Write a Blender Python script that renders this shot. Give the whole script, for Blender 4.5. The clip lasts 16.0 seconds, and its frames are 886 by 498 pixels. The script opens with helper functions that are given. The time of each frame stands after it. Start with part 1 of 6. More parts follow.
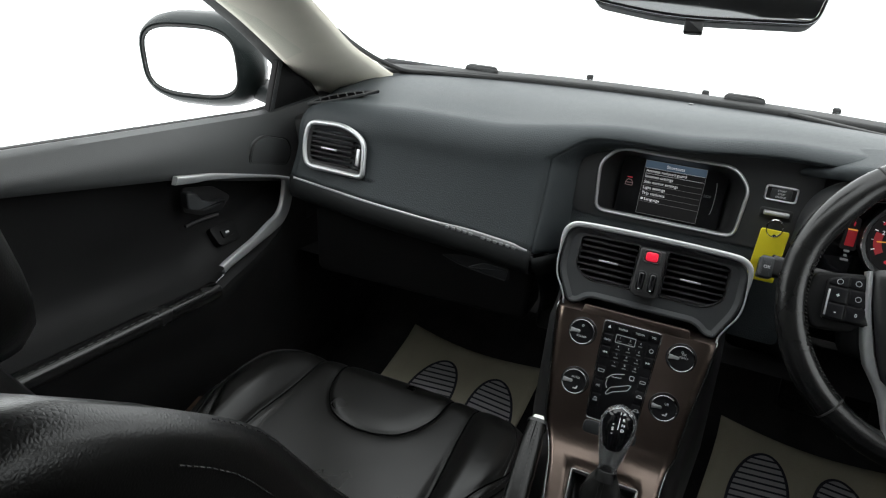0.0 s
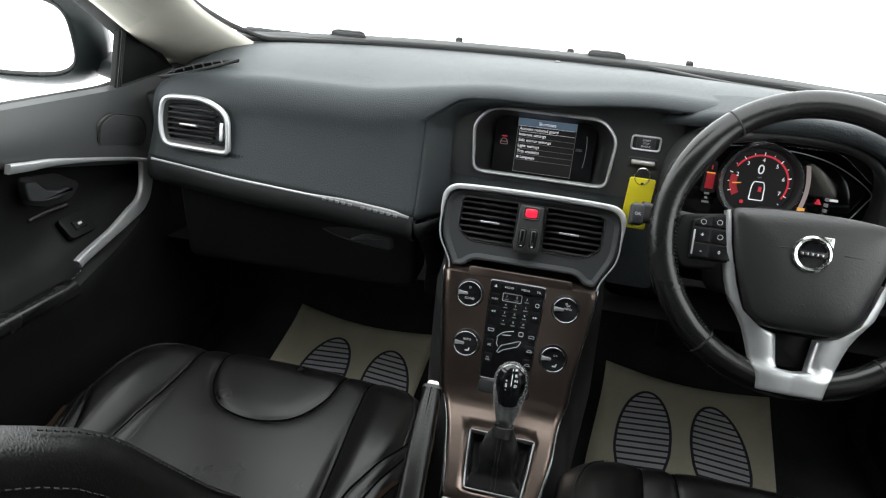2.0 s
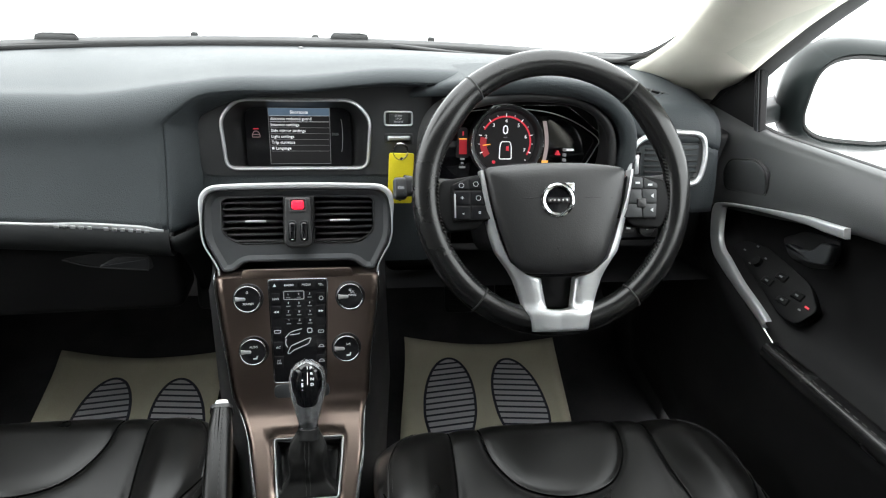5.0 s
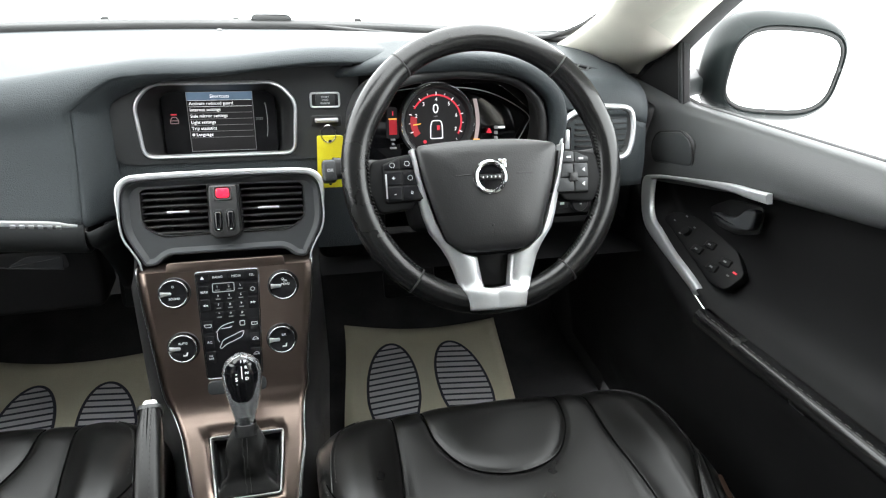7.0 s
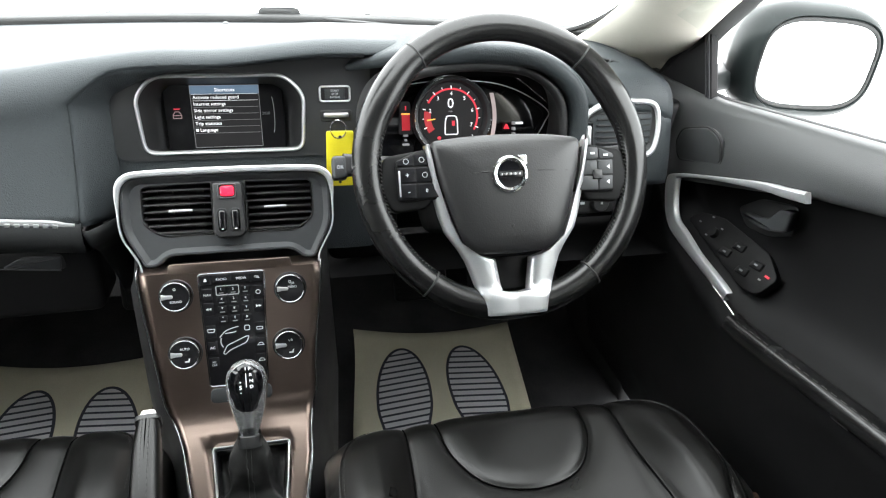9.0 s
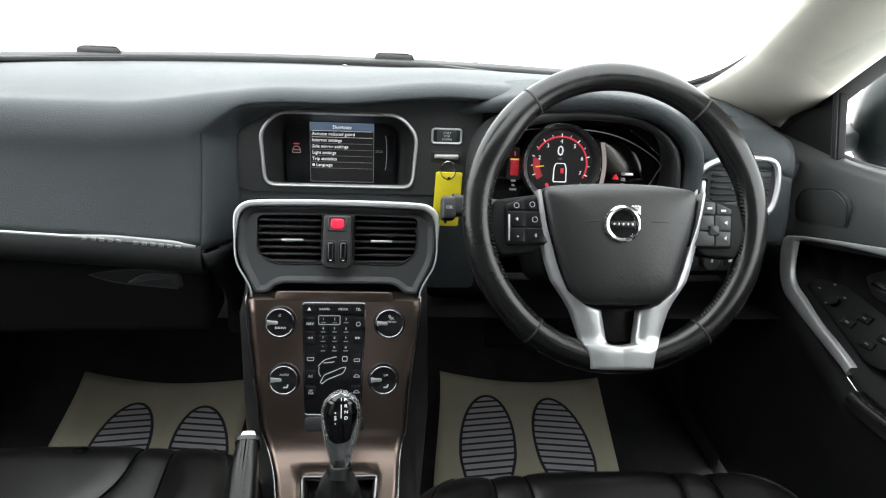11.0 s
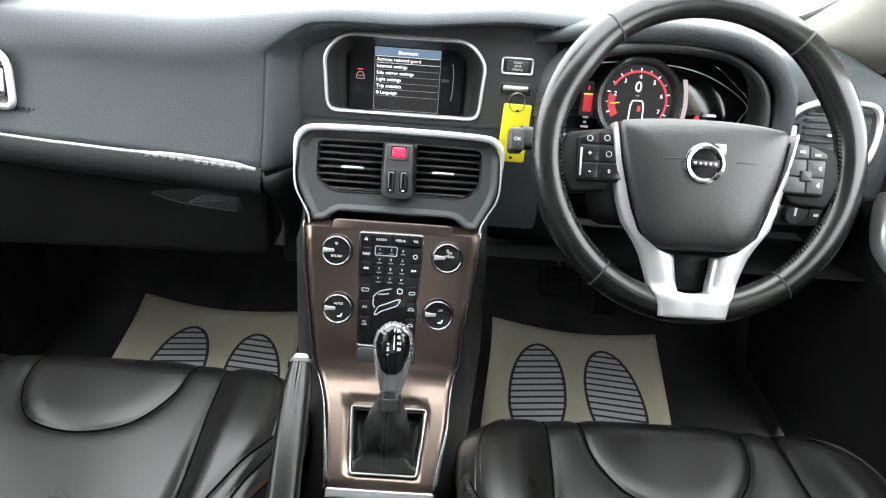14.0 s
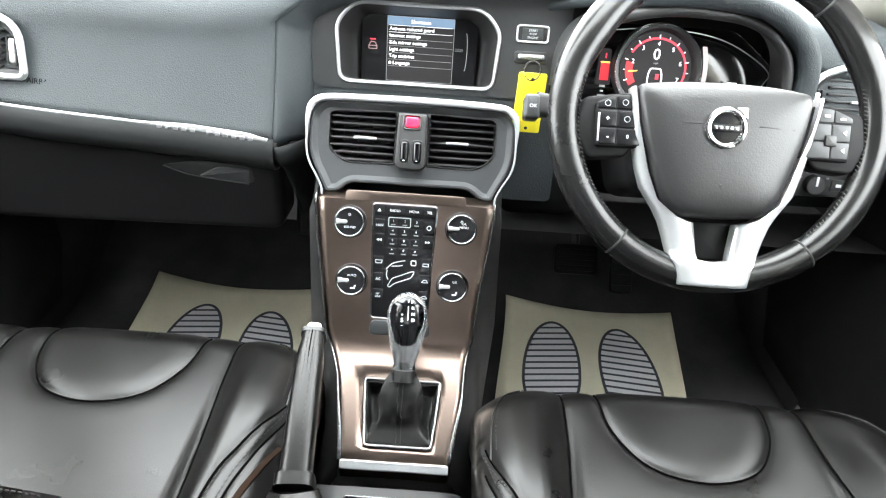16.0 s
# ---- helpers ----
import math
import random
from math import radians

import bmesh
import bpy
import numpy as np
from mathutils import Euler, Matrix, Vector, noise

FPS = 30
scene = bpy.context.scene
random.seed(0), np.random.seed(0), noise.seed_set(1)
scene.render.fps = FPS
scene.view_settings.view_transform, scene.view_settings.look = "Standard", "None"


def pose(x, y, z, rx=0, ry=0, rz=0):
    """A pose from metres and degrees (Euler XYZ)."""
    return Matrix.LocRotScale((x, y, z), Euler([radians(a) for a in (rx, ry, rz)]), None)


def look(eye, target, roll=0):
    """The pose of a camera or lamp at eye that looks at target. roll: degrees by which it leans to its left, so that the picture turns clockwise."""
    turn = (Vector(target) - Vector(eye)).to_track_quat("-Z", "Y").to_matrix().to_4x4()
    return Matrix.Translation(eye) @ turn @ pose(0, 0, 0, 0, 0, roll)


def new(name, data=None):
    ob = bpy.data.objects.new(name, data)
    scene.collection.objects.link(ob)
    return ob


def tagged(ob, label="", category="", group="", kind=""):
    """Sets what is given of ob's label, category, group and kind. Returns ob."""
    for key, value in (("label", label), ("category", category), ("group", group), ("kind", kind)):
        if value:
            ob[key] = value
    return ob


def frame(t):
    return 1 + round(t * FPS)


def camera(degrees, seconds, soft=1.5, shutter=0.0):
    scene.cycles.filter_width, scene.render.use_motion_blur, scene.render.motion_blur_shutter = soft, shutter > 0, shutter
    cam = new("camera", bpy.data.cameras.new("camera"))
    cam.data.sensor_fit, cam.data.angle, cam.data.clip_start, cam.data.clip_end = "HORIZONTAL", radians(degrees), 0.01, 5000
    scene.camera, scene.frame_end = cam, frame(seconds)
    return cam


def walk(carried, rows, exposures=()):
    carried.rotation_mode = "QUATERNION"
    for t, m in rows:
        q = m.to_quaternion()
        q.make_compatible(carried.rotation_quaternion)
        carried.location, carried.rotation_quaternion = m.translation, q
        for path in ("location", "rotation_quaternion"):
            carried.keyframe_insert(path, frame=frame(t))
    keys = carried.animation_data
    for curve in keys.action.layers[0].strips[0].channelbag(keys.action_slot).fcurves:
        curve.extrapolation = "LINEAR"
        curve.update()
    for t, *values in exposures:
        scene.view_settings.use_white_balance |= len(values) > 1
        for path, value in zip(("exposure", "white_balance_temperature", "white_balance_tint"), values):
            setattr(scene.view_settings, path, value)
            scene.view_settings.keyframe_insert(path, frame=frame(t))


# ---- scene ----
# Cabin of a right-hand-drive hatchback: x to the right, y ahead, z up from the floor.
cam = camera(68.2, 16.0, 1.2)
PATH = [
    (0, (0.053, -0.945, 0.946), (-0.640, 0.704, 0.059), 3.4),
    (0.1, (0.053, -0.945, 0.946), (-0.622, 0.711, 0.059), 3.4),
    (0.3, (0.053, -0.945, 0.946), (-0.606, 0.717, 0.053), 3.4),
    (0.5, (0.053, -0.945, 0.946), (-0.589, 0.723, 0.049), 3.4),
    (1, (0.051, -0.938, 0.939), (-0.509, 0.753, 0.03), 4.0),
    (1.5, (0.054, -0.93, 0.935), (-0.404, 0.779, 0.004), 3.9),
    (2, (0.056, -0.924, 0.929), (-0.301, 0.804, -0.013), 3.7),
    (2.5, (0.06, -0.918, 0.924), (-0.199, 0.821, -0.029), 3.4),
    (3, (0.062, -0.913, 0.921), (-0.082, 0.836, -0.039), 3.2),
    (3.5, (0.062, -0.907, 0.917), (0.034, 0.848, -0.04), 3.3),
    (4, (0.066, -0.906, 0.915), (0.143, 0.856, -0.028), 3.2),
    (4.5, (0.075, -0.905, 0.915), (0.253, 0.855, -0.017), 3.0),
    (5, (0.083, -0.905, 0.914), (0.347, 0.845, -0.017), 2.8),
    (5.2, (0.084, -0.905, 0.913), (0.378, 0.841, -0.018), 2.8),
    (7.3, (0.096, -0.891, 0.895), (0.539, 0.804, -0.071), 2.9),
    (7.5, (0.097, -0.883, 0.891), (0.538, 0.808, -0.081), 2.8),
    (8, (0.094, -0.869, 0.882), (0.544, 0.816, -0.098), 2.9),
    (8.2, (0.095, -0.865, 0.88), (0.546, 0.818, -0.102), 2.9),
    (10.3, (0.077, -0.85, 0.874), (0.35, 0.935, 0.015), 3.1),
    (10.5, (0.072, -0.85, 0.873), (0.32, 0.943, 0.024), 3.3),
    (11, (0.064, -0.849, 0.868), (0.245, 0.96, 0.033), 3.3),
    (11.5, (0.061, -0.845, 0.862), (0.187, 0.964, 0.019), 3.5),
    (12, (0.059, -0.842, 0.857), (0.152, 0.96, -0.005), 3.8),
    (12.5, (0.059, -0.838, 0.848), (0.125, 0.95, -0.045), 4.1),
    (13, (0.057, -0.834, 0.84), (0.102, 0.94, -0.081), 4.3),
    (13.5, (0.056, -0.832, 0.834), (0.089, 0.93, -0.111), 4.3),
    (14, (0.055, -0.833, 0.829), (0.084, 0.918, -0.135), 4.4),
    (14.5, (0.054, -0.834, 0.821), (0.077, 0.913, -0.153), 4.3),
    (15, (0.053, -0.834, 0.816), (0.066, 0.906, -0.17), 4.1),
    (15.5, (0.054, -0.834, 0.811), (0.057, 0.901, -0.185), 3.9),
    (16, (0.053, -0.835, 0.804), (0.05, 0.899, -0.192), 3.8),
]
EXPOSURE = [(0.0, -0.68), (0.5, -0.68), (1.5, -0.4), (2.5, 0.03), (3.5, 0.2), (4.0, 0.3), (5.0, 0.3), (8.0, 0.95), (10.5, 0.55), (11.0, 0.25), (12.0, 0.0), (12.5, 0.15), (13.0, 0.48), (13.5, 0.97), (14.5, 1.63), (16.0, 2.06)]
walk(cam, [(t, look(e, g, r)) for t, e, g, r in PATH], EXPOSURE)

# ---- light: a bright white hall all round the car ----
world = bpy.data.worlds.new("white_hall")
scene.world = world
world.use_nodes = True
back = world.node_tree.nodes["Background"]
back.inputs["Color"].default_value = (0.965, 0.978, 0.99, 1)
back.inputs["Strength"].default_value = 6.0

# ---- helpers for shapes ----
MIRROR = [False]
ROOTS = {}


def material(name, colour, rough=0.5, metal=0.0, grain=0.0, grain_size=900.0, vary=0.12, spec=0.5, coat=0.0,
             emit=None, power=0.0, brushed=False, wear=0.0, depth=0.00025):
    """A procedural surface: colour varied at two scales, fine relief, uneven gloss."""
    m = bpy.data.materials.new(name)
    m.use_nodes = True
    nt = m.node_tree
    b = nt.nodes["Principled BSDF"]
    b.inputs["Metallic"].default_value = metal
    b.inputs["Specular IOR Level"].default_value = spec
    b.inputs["Coat Weight"].default_value = coat
    b.inputs["Coat Roughness"].default_value = 0.08
    tc = nt.nodes.new("ShaderNodeTexCoord")
    src = tc.outputs["Object"]
    if brushed:
        mp = nt.nodes.new("ShaderNodeMapping")
        mp.inputs["Scale"].default_value = (0.02, 1.0, 1.0)
        nt.links.new(src, mp.inputs["Vector"])
        src = mp.outputs["Vector"]
    big = nt.nodes.new("ShaderNodeTexNoise")
    big.inputs["Scale"].default_value = 14.0
    big.inputs["Detail"].default_value = 6.0
    fine = nt.nodes.new("ShaderNodeTexNoise")
    fine.inputs["Scale"].default_value = grain_size
    fine.inputs["Detail"].default_value = 2.0
    nt.links.new(tc.outputs["Object"], big.inputs["Vector"])
    nt.links.new(src, fine.inputs["Vector"])
    add = nt.nodes.new("ShaderNodeMath")
    add.operation = "ADD"
    nt.links.new(big.outputs["Fac"], add.inputs[0])
    nt.links.new(fine.outputs["Fac"], add.inputs[1])
    rng = nt.nodes.new("ShaderNodeMapRange")
    rng.inputs["From Min"].default_value, rng.inputs["From Max"].default_value = 0.7, 1.3
    rng.inputs["To Min"].default_value, rng.inputs["To Max"].default_value = 1 - vary, 1 + vary
    nt.links.new(add.outputs[0], rng.inputs["Value"])
    mul = nt.nodes.new("ShaderNodeVectorMath")
    mul.operation = "SCALE"
    mul.inputs[0].default_value = colour
    nt.links.new(rng.outputs["Result"], mul.inputs["Scale"])
    nt.links.new(mul.outputs["Vector"], b.inputs["Base Color"])
    rr = nt.nodes.new("ShaderNodeMapRange")
    rr.inputs["From Min"].default_value, rr.inputs["From Max"].default_value = 0.3, 0.7
    rr.inputs["To Min"].default_value, rr.inputs["To Max"].default_value = max(rough - 0.06 - wear, 0.02), min(rough + 0.06 + wear, 1)
    nt.links.new(big.outputs["Fac"], rr.inputs["Value"])
    nt.links.new(rr.outputs["Result"], b.inputs["Roughness"])
    if grain:
        bump = nt.nodes.new("ShaderNodeBump")
        bump.inputs["Strength"].default_value = grain
        bump.inputs["Distance"].default_value = depth
        nt.links.new(fine.outputs["Fac"], bump.inputs["Height"])
        nt.links.new(bump.outputs["Normal"], b.inputs["Normal"])
    if emit:
        b.inputs["Emission Color"].default_value = (*emit, 1)
        b.inputs["Emission Strength"].default_value = power
        m.cycles.emission_sampling = "NONE"
    return m


def leather(name, colour, rough, shine=0.32, pebble=0.10):
    """Black leather: pebbled by cells, creased by a wide noise."""
    m = material(name, colour, rough, grain=0.25, grain_size=700, vary=0.2, wear=-0.02, spec=shine)
    nt = m.node_tree
    b = nt.nodes["Principled BSDF"]
    tc = nt.nodes.new("ShaderNodeTexCoord")
    vor = nt.nodes.new("ShaderNodeTexVoronoi")
    vor.feature = "DISTANCE_TO_EDGE"
    vor.inputs["Scale"].default_value = 560
    wide = nt.nodes.new("ShaderNodeTexNoise")
    wide.inputs["Scale"].default_value = 38
    wide.inputs["Detail"].default_value = 4
    wide.inputs["Distortion"].default_value = 1.2
    for n in (vor, wide):
        nt.links.new(tc.outputs["Object"], n.inputs["Vector"])
    cell = nt.nodes.new("ShaderNodeBump")
    cell.inputs["Strength"].default_value = pebble
    cell.inputs["Distance"].default_value = 0.0008
    crease = nt.nodes.new("ShaderNodeBump")
    crease.inputs["Strength"].default_value = 0.022
    crease.inputs["Distance"].default_value = 0.004
    nt.links.new(vor.outputs["Distance"], cell.inputs["Height"])
    nt.links.new(wide.outputs["Fac"], crease.inputs["Height"])
    nt.links.new(crease.outputs["Normal"], cell.inputs["Normal"])
    nt.links.new(cell.outputs["Normal"], b.inputs["Normal"])
    return m


def glass(name, share=0.06, tint=(0.94, 0.97, 0.96)):
    m = bpy.data.materials.new(name)
    m.use_nodes = True
    nt = m.node_tree
    nt.nodes.clear()
    out = nt.nodes.new("ShaderNodeOutputMaterial")
    mix = nt.nodes.new("ShaderNodeMixShader")
    tr = nt.nodes.new("ShaderNodeBsdfTransparent")
    tr.inputs["Color"].default_value = (*tint, 1)
    gl = nt.nodes.new("ShaderNodeBsdfGlossy")
    gl.inputs["Roughness"].default_value = 0.02
    mix.inputs["Fac"].default_value = share
    nt.links.new(tr.outputs[0], mix.inputs[1])
    nt.links.new(gl.outputs[0], mix.inputs[2])
    nt.links.new(mix.outputs[0], out.inputs["Surface"])
    return m


def plane_at(origin, up, right=(1, 0, 0)):
    """A frame on a tilted face: its x to the right, y up the face, z out of it."""
    r = Vector(right).normalized()
    u = Vector(up).normalized()
    n = r.cross(u).normalized()
    u = n.cross(r)
    return Matrix.Translation(origin) @ Matrix((r, u, n)).transposed().to_4x4()


def thing(name, at, label, category, group="", kind=""):
    """An empty at a thing's base, to carry its parts."""
    ob = new(name)
    ob.empty_display_size = 0.02
    x, y, z = at
    ob.matrix_basis = Matrix.Translation((-x if MIRROR[0] else x, y, z))
    ROOTS[ob.name] = ob.matrix_basis.inverted()
    return tagged(ob, label, category, group, kind)


def part(name, bm, mat, parent=None, label="", sharp=35):
    """One mesh object out of a bmesh, under a thing or a part."""
    if MIRROR[0]:
        bm.transform(Matrix.Diagonal((-1, 1, 1, 1)))
        bmesh.ops.reverse_faces(bm, faces=bm.faces)
    limit = radians(sharp)
    for f in bm.faces:
        f.smooth = True
    for e in bm.edges:
        if len(e.link_faces) == 2 and e.calc_face_angle(0) > limit:
            e.smooth = False
    me = bpy.data.meshes.new(name)
    bm.to_mesh(me)
    bm.free()
    me.materials.append(mat)
    ob = new(name, me)
    if parent:
        ob.parent = parent
        if parent.name in ROOTS:
            ob.matrix_parent_inverse = ROOTS[parent.name]
    return tagged(ob, label)


def solid(ob, thick, offset=-1):
    m = ob.modifiers.new("thickness", "SOLIDIFY")
    m.thickness, m.offset = thick, offset
    return ob


def rounded(points, r, n=5):
    """A polygon with its corners rounded; r may be one radius or a list."""
    out = []
    k = len(points)
    for i in range(k):
        p = Vector(points[i])
        a, b = Vector(points[i - 1]) - p, Vector(points[(i + 1) % k]) - p
        ri = r[i] if isinstance(r, (list, tuple)) else r
        la, lb = a.length, b.length
        a.normalize(), b.normalize()
        d = min(ri, la * 0.48, lb * 0.48)
        if d < 1e-5:
            out.append(p)
            continue
        for j in range(n + 1):
            t = j / n
            out.append((p + a * d) * (1 - t) ** 2 + p * 2 * t * (1 - t) + (p + b * d) * t * t)
    return out


def inset(points, d):
    """The outline moved inward by d (counter-clockwise order)."""
    area = sum(points[i - 1].x * points[i].y - points[i].x * points[i - 1].y for i in range(len(points)))
    sgn = 1 if area > 0 else -1
    out = []
    for i in range(len(points)):
        a, b = points[i] - points[i - 1], points[(i + 1) % len(points)] - points[i]
        n = Vector((-a.y, a.x)).normalized() + Vector((-b.y, b.x)).normalized()
        n = n.normalized() if n.length > 1e-6 else n
        out.append(points[i] + n * d * sgn)
    return out


def prism(points, m, z0, z1, bev=0.001, seg=2, bm=None):
    """An outline drawn out from z0 to z1 of the frame m, its front edge rounded."""
    bm = bm or bmesh.new()
    pts = [Vector(p) for p in points]
    area = sum(pts[i - 1].x * pts[i].y - pts[i].x * pts[i - 1].y for i in range(len(pts)))
    if area < 0:
        pts.reverse()
    levels = [(0, z0)]
    for j in range(seg + 1):
        a = j / seg * math.pi / 2
        levels.append((bev * (1 - math.cos(a)), z1 - bev * (1 - math.sin(a))))
    loops = []
    for d, z in levels:
        ring_pts = inset(pts, d) if d else pts
        loops.append([bm.verts.new(m @ Vector((p.x, p.y, z))) for p in ring_pts])
    k = len(pts)
    for lo, hi in zip(loops, loops[1:]):
        for i in range(k):
            bm.faces.new((lo[i], lo[(i + 1) % k], hi[(i + 1) % k], hi[i]))
    bm.faces.new(loops[-1])
    bm.faces.new(list(reversed(loops[0])))
    return bm


def plate(outer, hole, m, z0, z1):
    """A flat plate with an opening through it."""
    bm = bmesh.new()
    rings = []
    for pts in (outer, *hole):
        hi = [bm.verts.new(m @ Vector((p[0], p[1], z1))) for p in pts]
        lo = [bm.verts.new(m @ Vector((p[0], p[1], z0))) for p in pts]
        rings.append((hi, lo))
    edges = []
    for hi, lo in rings:
        k = len(hi)
        for i in range(k):
            edges.append(bm.edges.new((hi[i], hi[(i + 1) % k])))
            bm.faces.new((lo[i], lo[(i + 1) % k], hi[(i + 1) % k], hi[i]))
    bmesh.ops.triangle_fill(bm, edges=edges, use_beauty=True)
    bmesh.ops.recalc_face_normals(bm, faces=bm.faces)
    return bm


def band(points, m, section, bm=None):
    """A closed frame: section, a closed list of (inward, out), carried round an outline."""
    bm = bm or bmesh.new()
    pts = [Vector(p) for p in points]
    area = sum(pts[i - 1].x * pts[i].y - pts[i].x * pts[i - 1].y for i in range(len(pts)))
    if area < 0:
        pts.reverse()
    loops = []
    for d, z in section:
        loops.append([bm.verts.new(m @ Vector((p.x, p.y, z))) for p in inset(pts, d)])
    k, s = len(pts), len(section)
    for j in range(s):
        lo, hi = loops[j], loops[(j + 1) % s]
        for i in range(k):
            bm.faces.new((lo[i], lo[(i + 1) % k], hi[(i + 1) % k], hi[i]))
    bmesh.ops.recalc_face_normals(bm, faces=bm.faces)
    return bm


def bead(w, h, n=6, z0=0.0):
    """A half-round section for band(): w wide, h high."""
    out = [(0, z0 - 0.002)]
    for j in range(n + 1):
        a = math.pi * j / n
        out.append((w / 2 - w / 2 * math.cos(a), z0 + h * math.sin(a)))
    out.append((w, z0 - 0.002))
    return out


def grid(rows, bm=None, closed=False):
    """A sheet of quads over rows of points."""
    bm = bm or bmesh.new()
    vs = [[bm.verts.new(p) for p in row] for row in rows]
    for a, b in zip(vs, vs[1:]):
        n = len(a)
        for i in range(n if closed else n - 1):
            j = (i + 1) % n
            bm.faces.new((a[i], a[j], b[j], b[i]))
    return bm


def smooth_path(points, n=8):
    """A curve through points, n steps a span."""
    p = [Vector(q) for q in points]
    p = [p[0] * 2 - p[1]] + p + [p[-1] * 2 - p[-2]]
    out = []
    for i in range(1, len(p) - 2):
        for j in range(n):
            t = j / n
            a, b, c, d = p[i - 1], p[i], p[i + 1], p[i + 2]
            out.append(0.5 * (2 * b + (c - a) * t + (2 * a - 5 * b + 4 * c - d) * t * t + (3 * b - a - 3 * c + d) * t ** 3))
    out.append(p[-2])
    return out


def sweep(path, section, up=(0, 0, 1), scale=None, closed=False, bm=None):
    """A section of (side, up) points carried along a path; scale gives a factor at each point."""
    bm = bm or bmesh.new()
    path = [Vector(p) for p in path]
    k = len(path)
    up = Vector(up)
    rows = []
    for i, p in enumerate(path):
        a = path[i - 1] if (i or closed) else p
        b = path[(i + 1) % k] if (i < k - 1 or closed) else p
        t = (b - a).normalized()
        side = t.cross(up).normalized()
        u = side.cross(t)
        f = scale[i] if scale else 1.0
        fx, fy = f if isinstance(f, (tuple, list)) else (f, f)
        rows.append([bm.verts.new(p + side * x * fx + u * y * fy) for x, y in section])
    n = len(section)
    for i in range(k if closed else k - 1):
        a, b = rows[i], rows[(i + 1) % k]
        for j in range(n):
            bm.faces.new((a[j], a[(j + 1) % n], b[(j + 1) % n], b[j]))
    if not closed:
        bm.faces.new(list(reversed(rows[0])))
        bm.faces.new(rows[-1])
    bmesh.ops.recalc_face_normals(bm, faces=bm.faces)
    return bm


def circle(r, n=10, ry=None):
    return [(r * math.cos(2 * math.pi * j / n), (ry or r) * math.sin(2 * math.pi * j / n)) for j in range(n)]


def rect(w, h, r, n=3):
    return [(p.x, p.y) for p in rounded([(-w / 2, -h / 2), (w / 2, -h / 2), (w / 2, h / 2), (-w / 2, h / 2)], r, n)]


def tube(path, r, n=8, up=(0, 0, 1), closed=False, bm=None):
    return sweep(path, circle(r, n), up, None, closed, bm)


def lathe(profile, m, n=32, bm=None):
    """(radius, out) points turned round the z axis of m."""
    bm = bm or bmesh.new()
    rows = []
    for r, z in profile:
        if r < 1e-6:
            rows.append([bm.verts.new(m @ Vector((0, 0, z)))])
        else:
            rows.append([bm.verts.new(m @ Vector((r * math.cos(2 * math.pi * j / n), r * math.sin(2 * math.pi * j / n), z))) for j in range(n)])
    for a, b in zip(rows, rows[1:]):
        for j in range(n):
            q = [a[j % len(a)], a[(j + 1) % len(a)], b[(j + 1) % len(b)], b[j % len(b)]]
            q = list(dict.fromkeys(q))
            if len(q) > 2:
                bm.faces.new(q)
    bmesh.ops.recalc_face_normals(bm, faces=bm.faces)
    return bm


def box(m, x0, x1, y0, y1, z0, z1, bev=0.001, r=0.0, bm=None):
    pts = [(x0, y0), (x1, y0), (x1, y1), (x0, y1)]
    return prism(rounded(pts, r) if r else [Vector(p) for p in pts], m, z0, z1, bev, 2, bm)


def words(text, m, size, mat, parent, name="lettering", label="", align="CENTER"):
    """Writing as a flat mesh, centred at the frame m."""
    cu = bpy.data.curves.new(name, "FONT")
    cu.body, cu.size, cu.align_x, cu.align_y, cu.extrude = text, size, align, "CENTER", 0.00015
    cu.resolution_u = 2
    tmp = bpy.data.objects.new("tmp", cu)
    scene.collection.objects.link(tmp)
    me = bpy.data.meshes.new_from_object(tmp.evaluated_get(bpy.context.evaluated_depsgraph_get()))
    bpy.data.objects.remove(tmp)
    bpy.data.curves.remove(cu)
    bm = bmesh.new()
    bm.from_mesh(me)
    bpy.data.meshes.remove(me)
    bm.transform(m)
    keep = MIRROR[0]
    MIRROR[0] = False
    ob = part(name, bm, mat, parent, label)
    MIRROR[0] = keep
    return ob


def at(m, x, y, z=0.0):
    return m @ Matrix.Translation((x, y, z))


def ease(a, b, t):
    t = min(max((t - a) / (b - a), 0.0), 1.0)
    return t * t * (3 - 2 * t)


# ---- materials ----
SOFT = material("soft_black_plastic", (0.028, 0.029, 0.030), 0.42, grain=0.35, grain_size=900, vary=0.15)
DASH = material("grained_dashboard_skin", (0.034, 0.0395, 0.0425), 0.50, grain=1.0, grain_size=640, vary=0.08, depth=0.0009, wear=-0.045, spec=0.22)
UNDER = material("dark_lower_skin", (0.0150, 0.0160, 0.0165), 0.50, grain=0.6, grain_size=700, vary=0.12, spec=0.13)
HARD = material("hard_black_plastic", (0.020, 0.020, 0.0205), 0.45, grain=0.2, grain_size=1400, vary=0.15)
GREY = material("charcoal_plastic", (0.037, 0.039, 0.041), 0.40, grain=0.15, grain_size=1500, vary=0.1, spec=0.4)
GLOSS = material("gloss_black", (0.006, 0.006, 0.007), 0.08, vary=0.05)
RUBBER = material("rubber", (0.012, 0.012, 0.012), 0.7, vary=0.2)
CARPET = material("dark_carpet", (0.034, 0.034, 0.035), 0.95, grain=1.0, grain_size=700, vary=0.4, spec=0.1)
LEATHER = leather("black_leather", (0.0046, 0.0045, 0.0042), 0.31, 0.30, 0.16)
RIM = leather("wheel_leather", (0.008, 0.008, 0.008), 0.25, 0.45, 0.05)
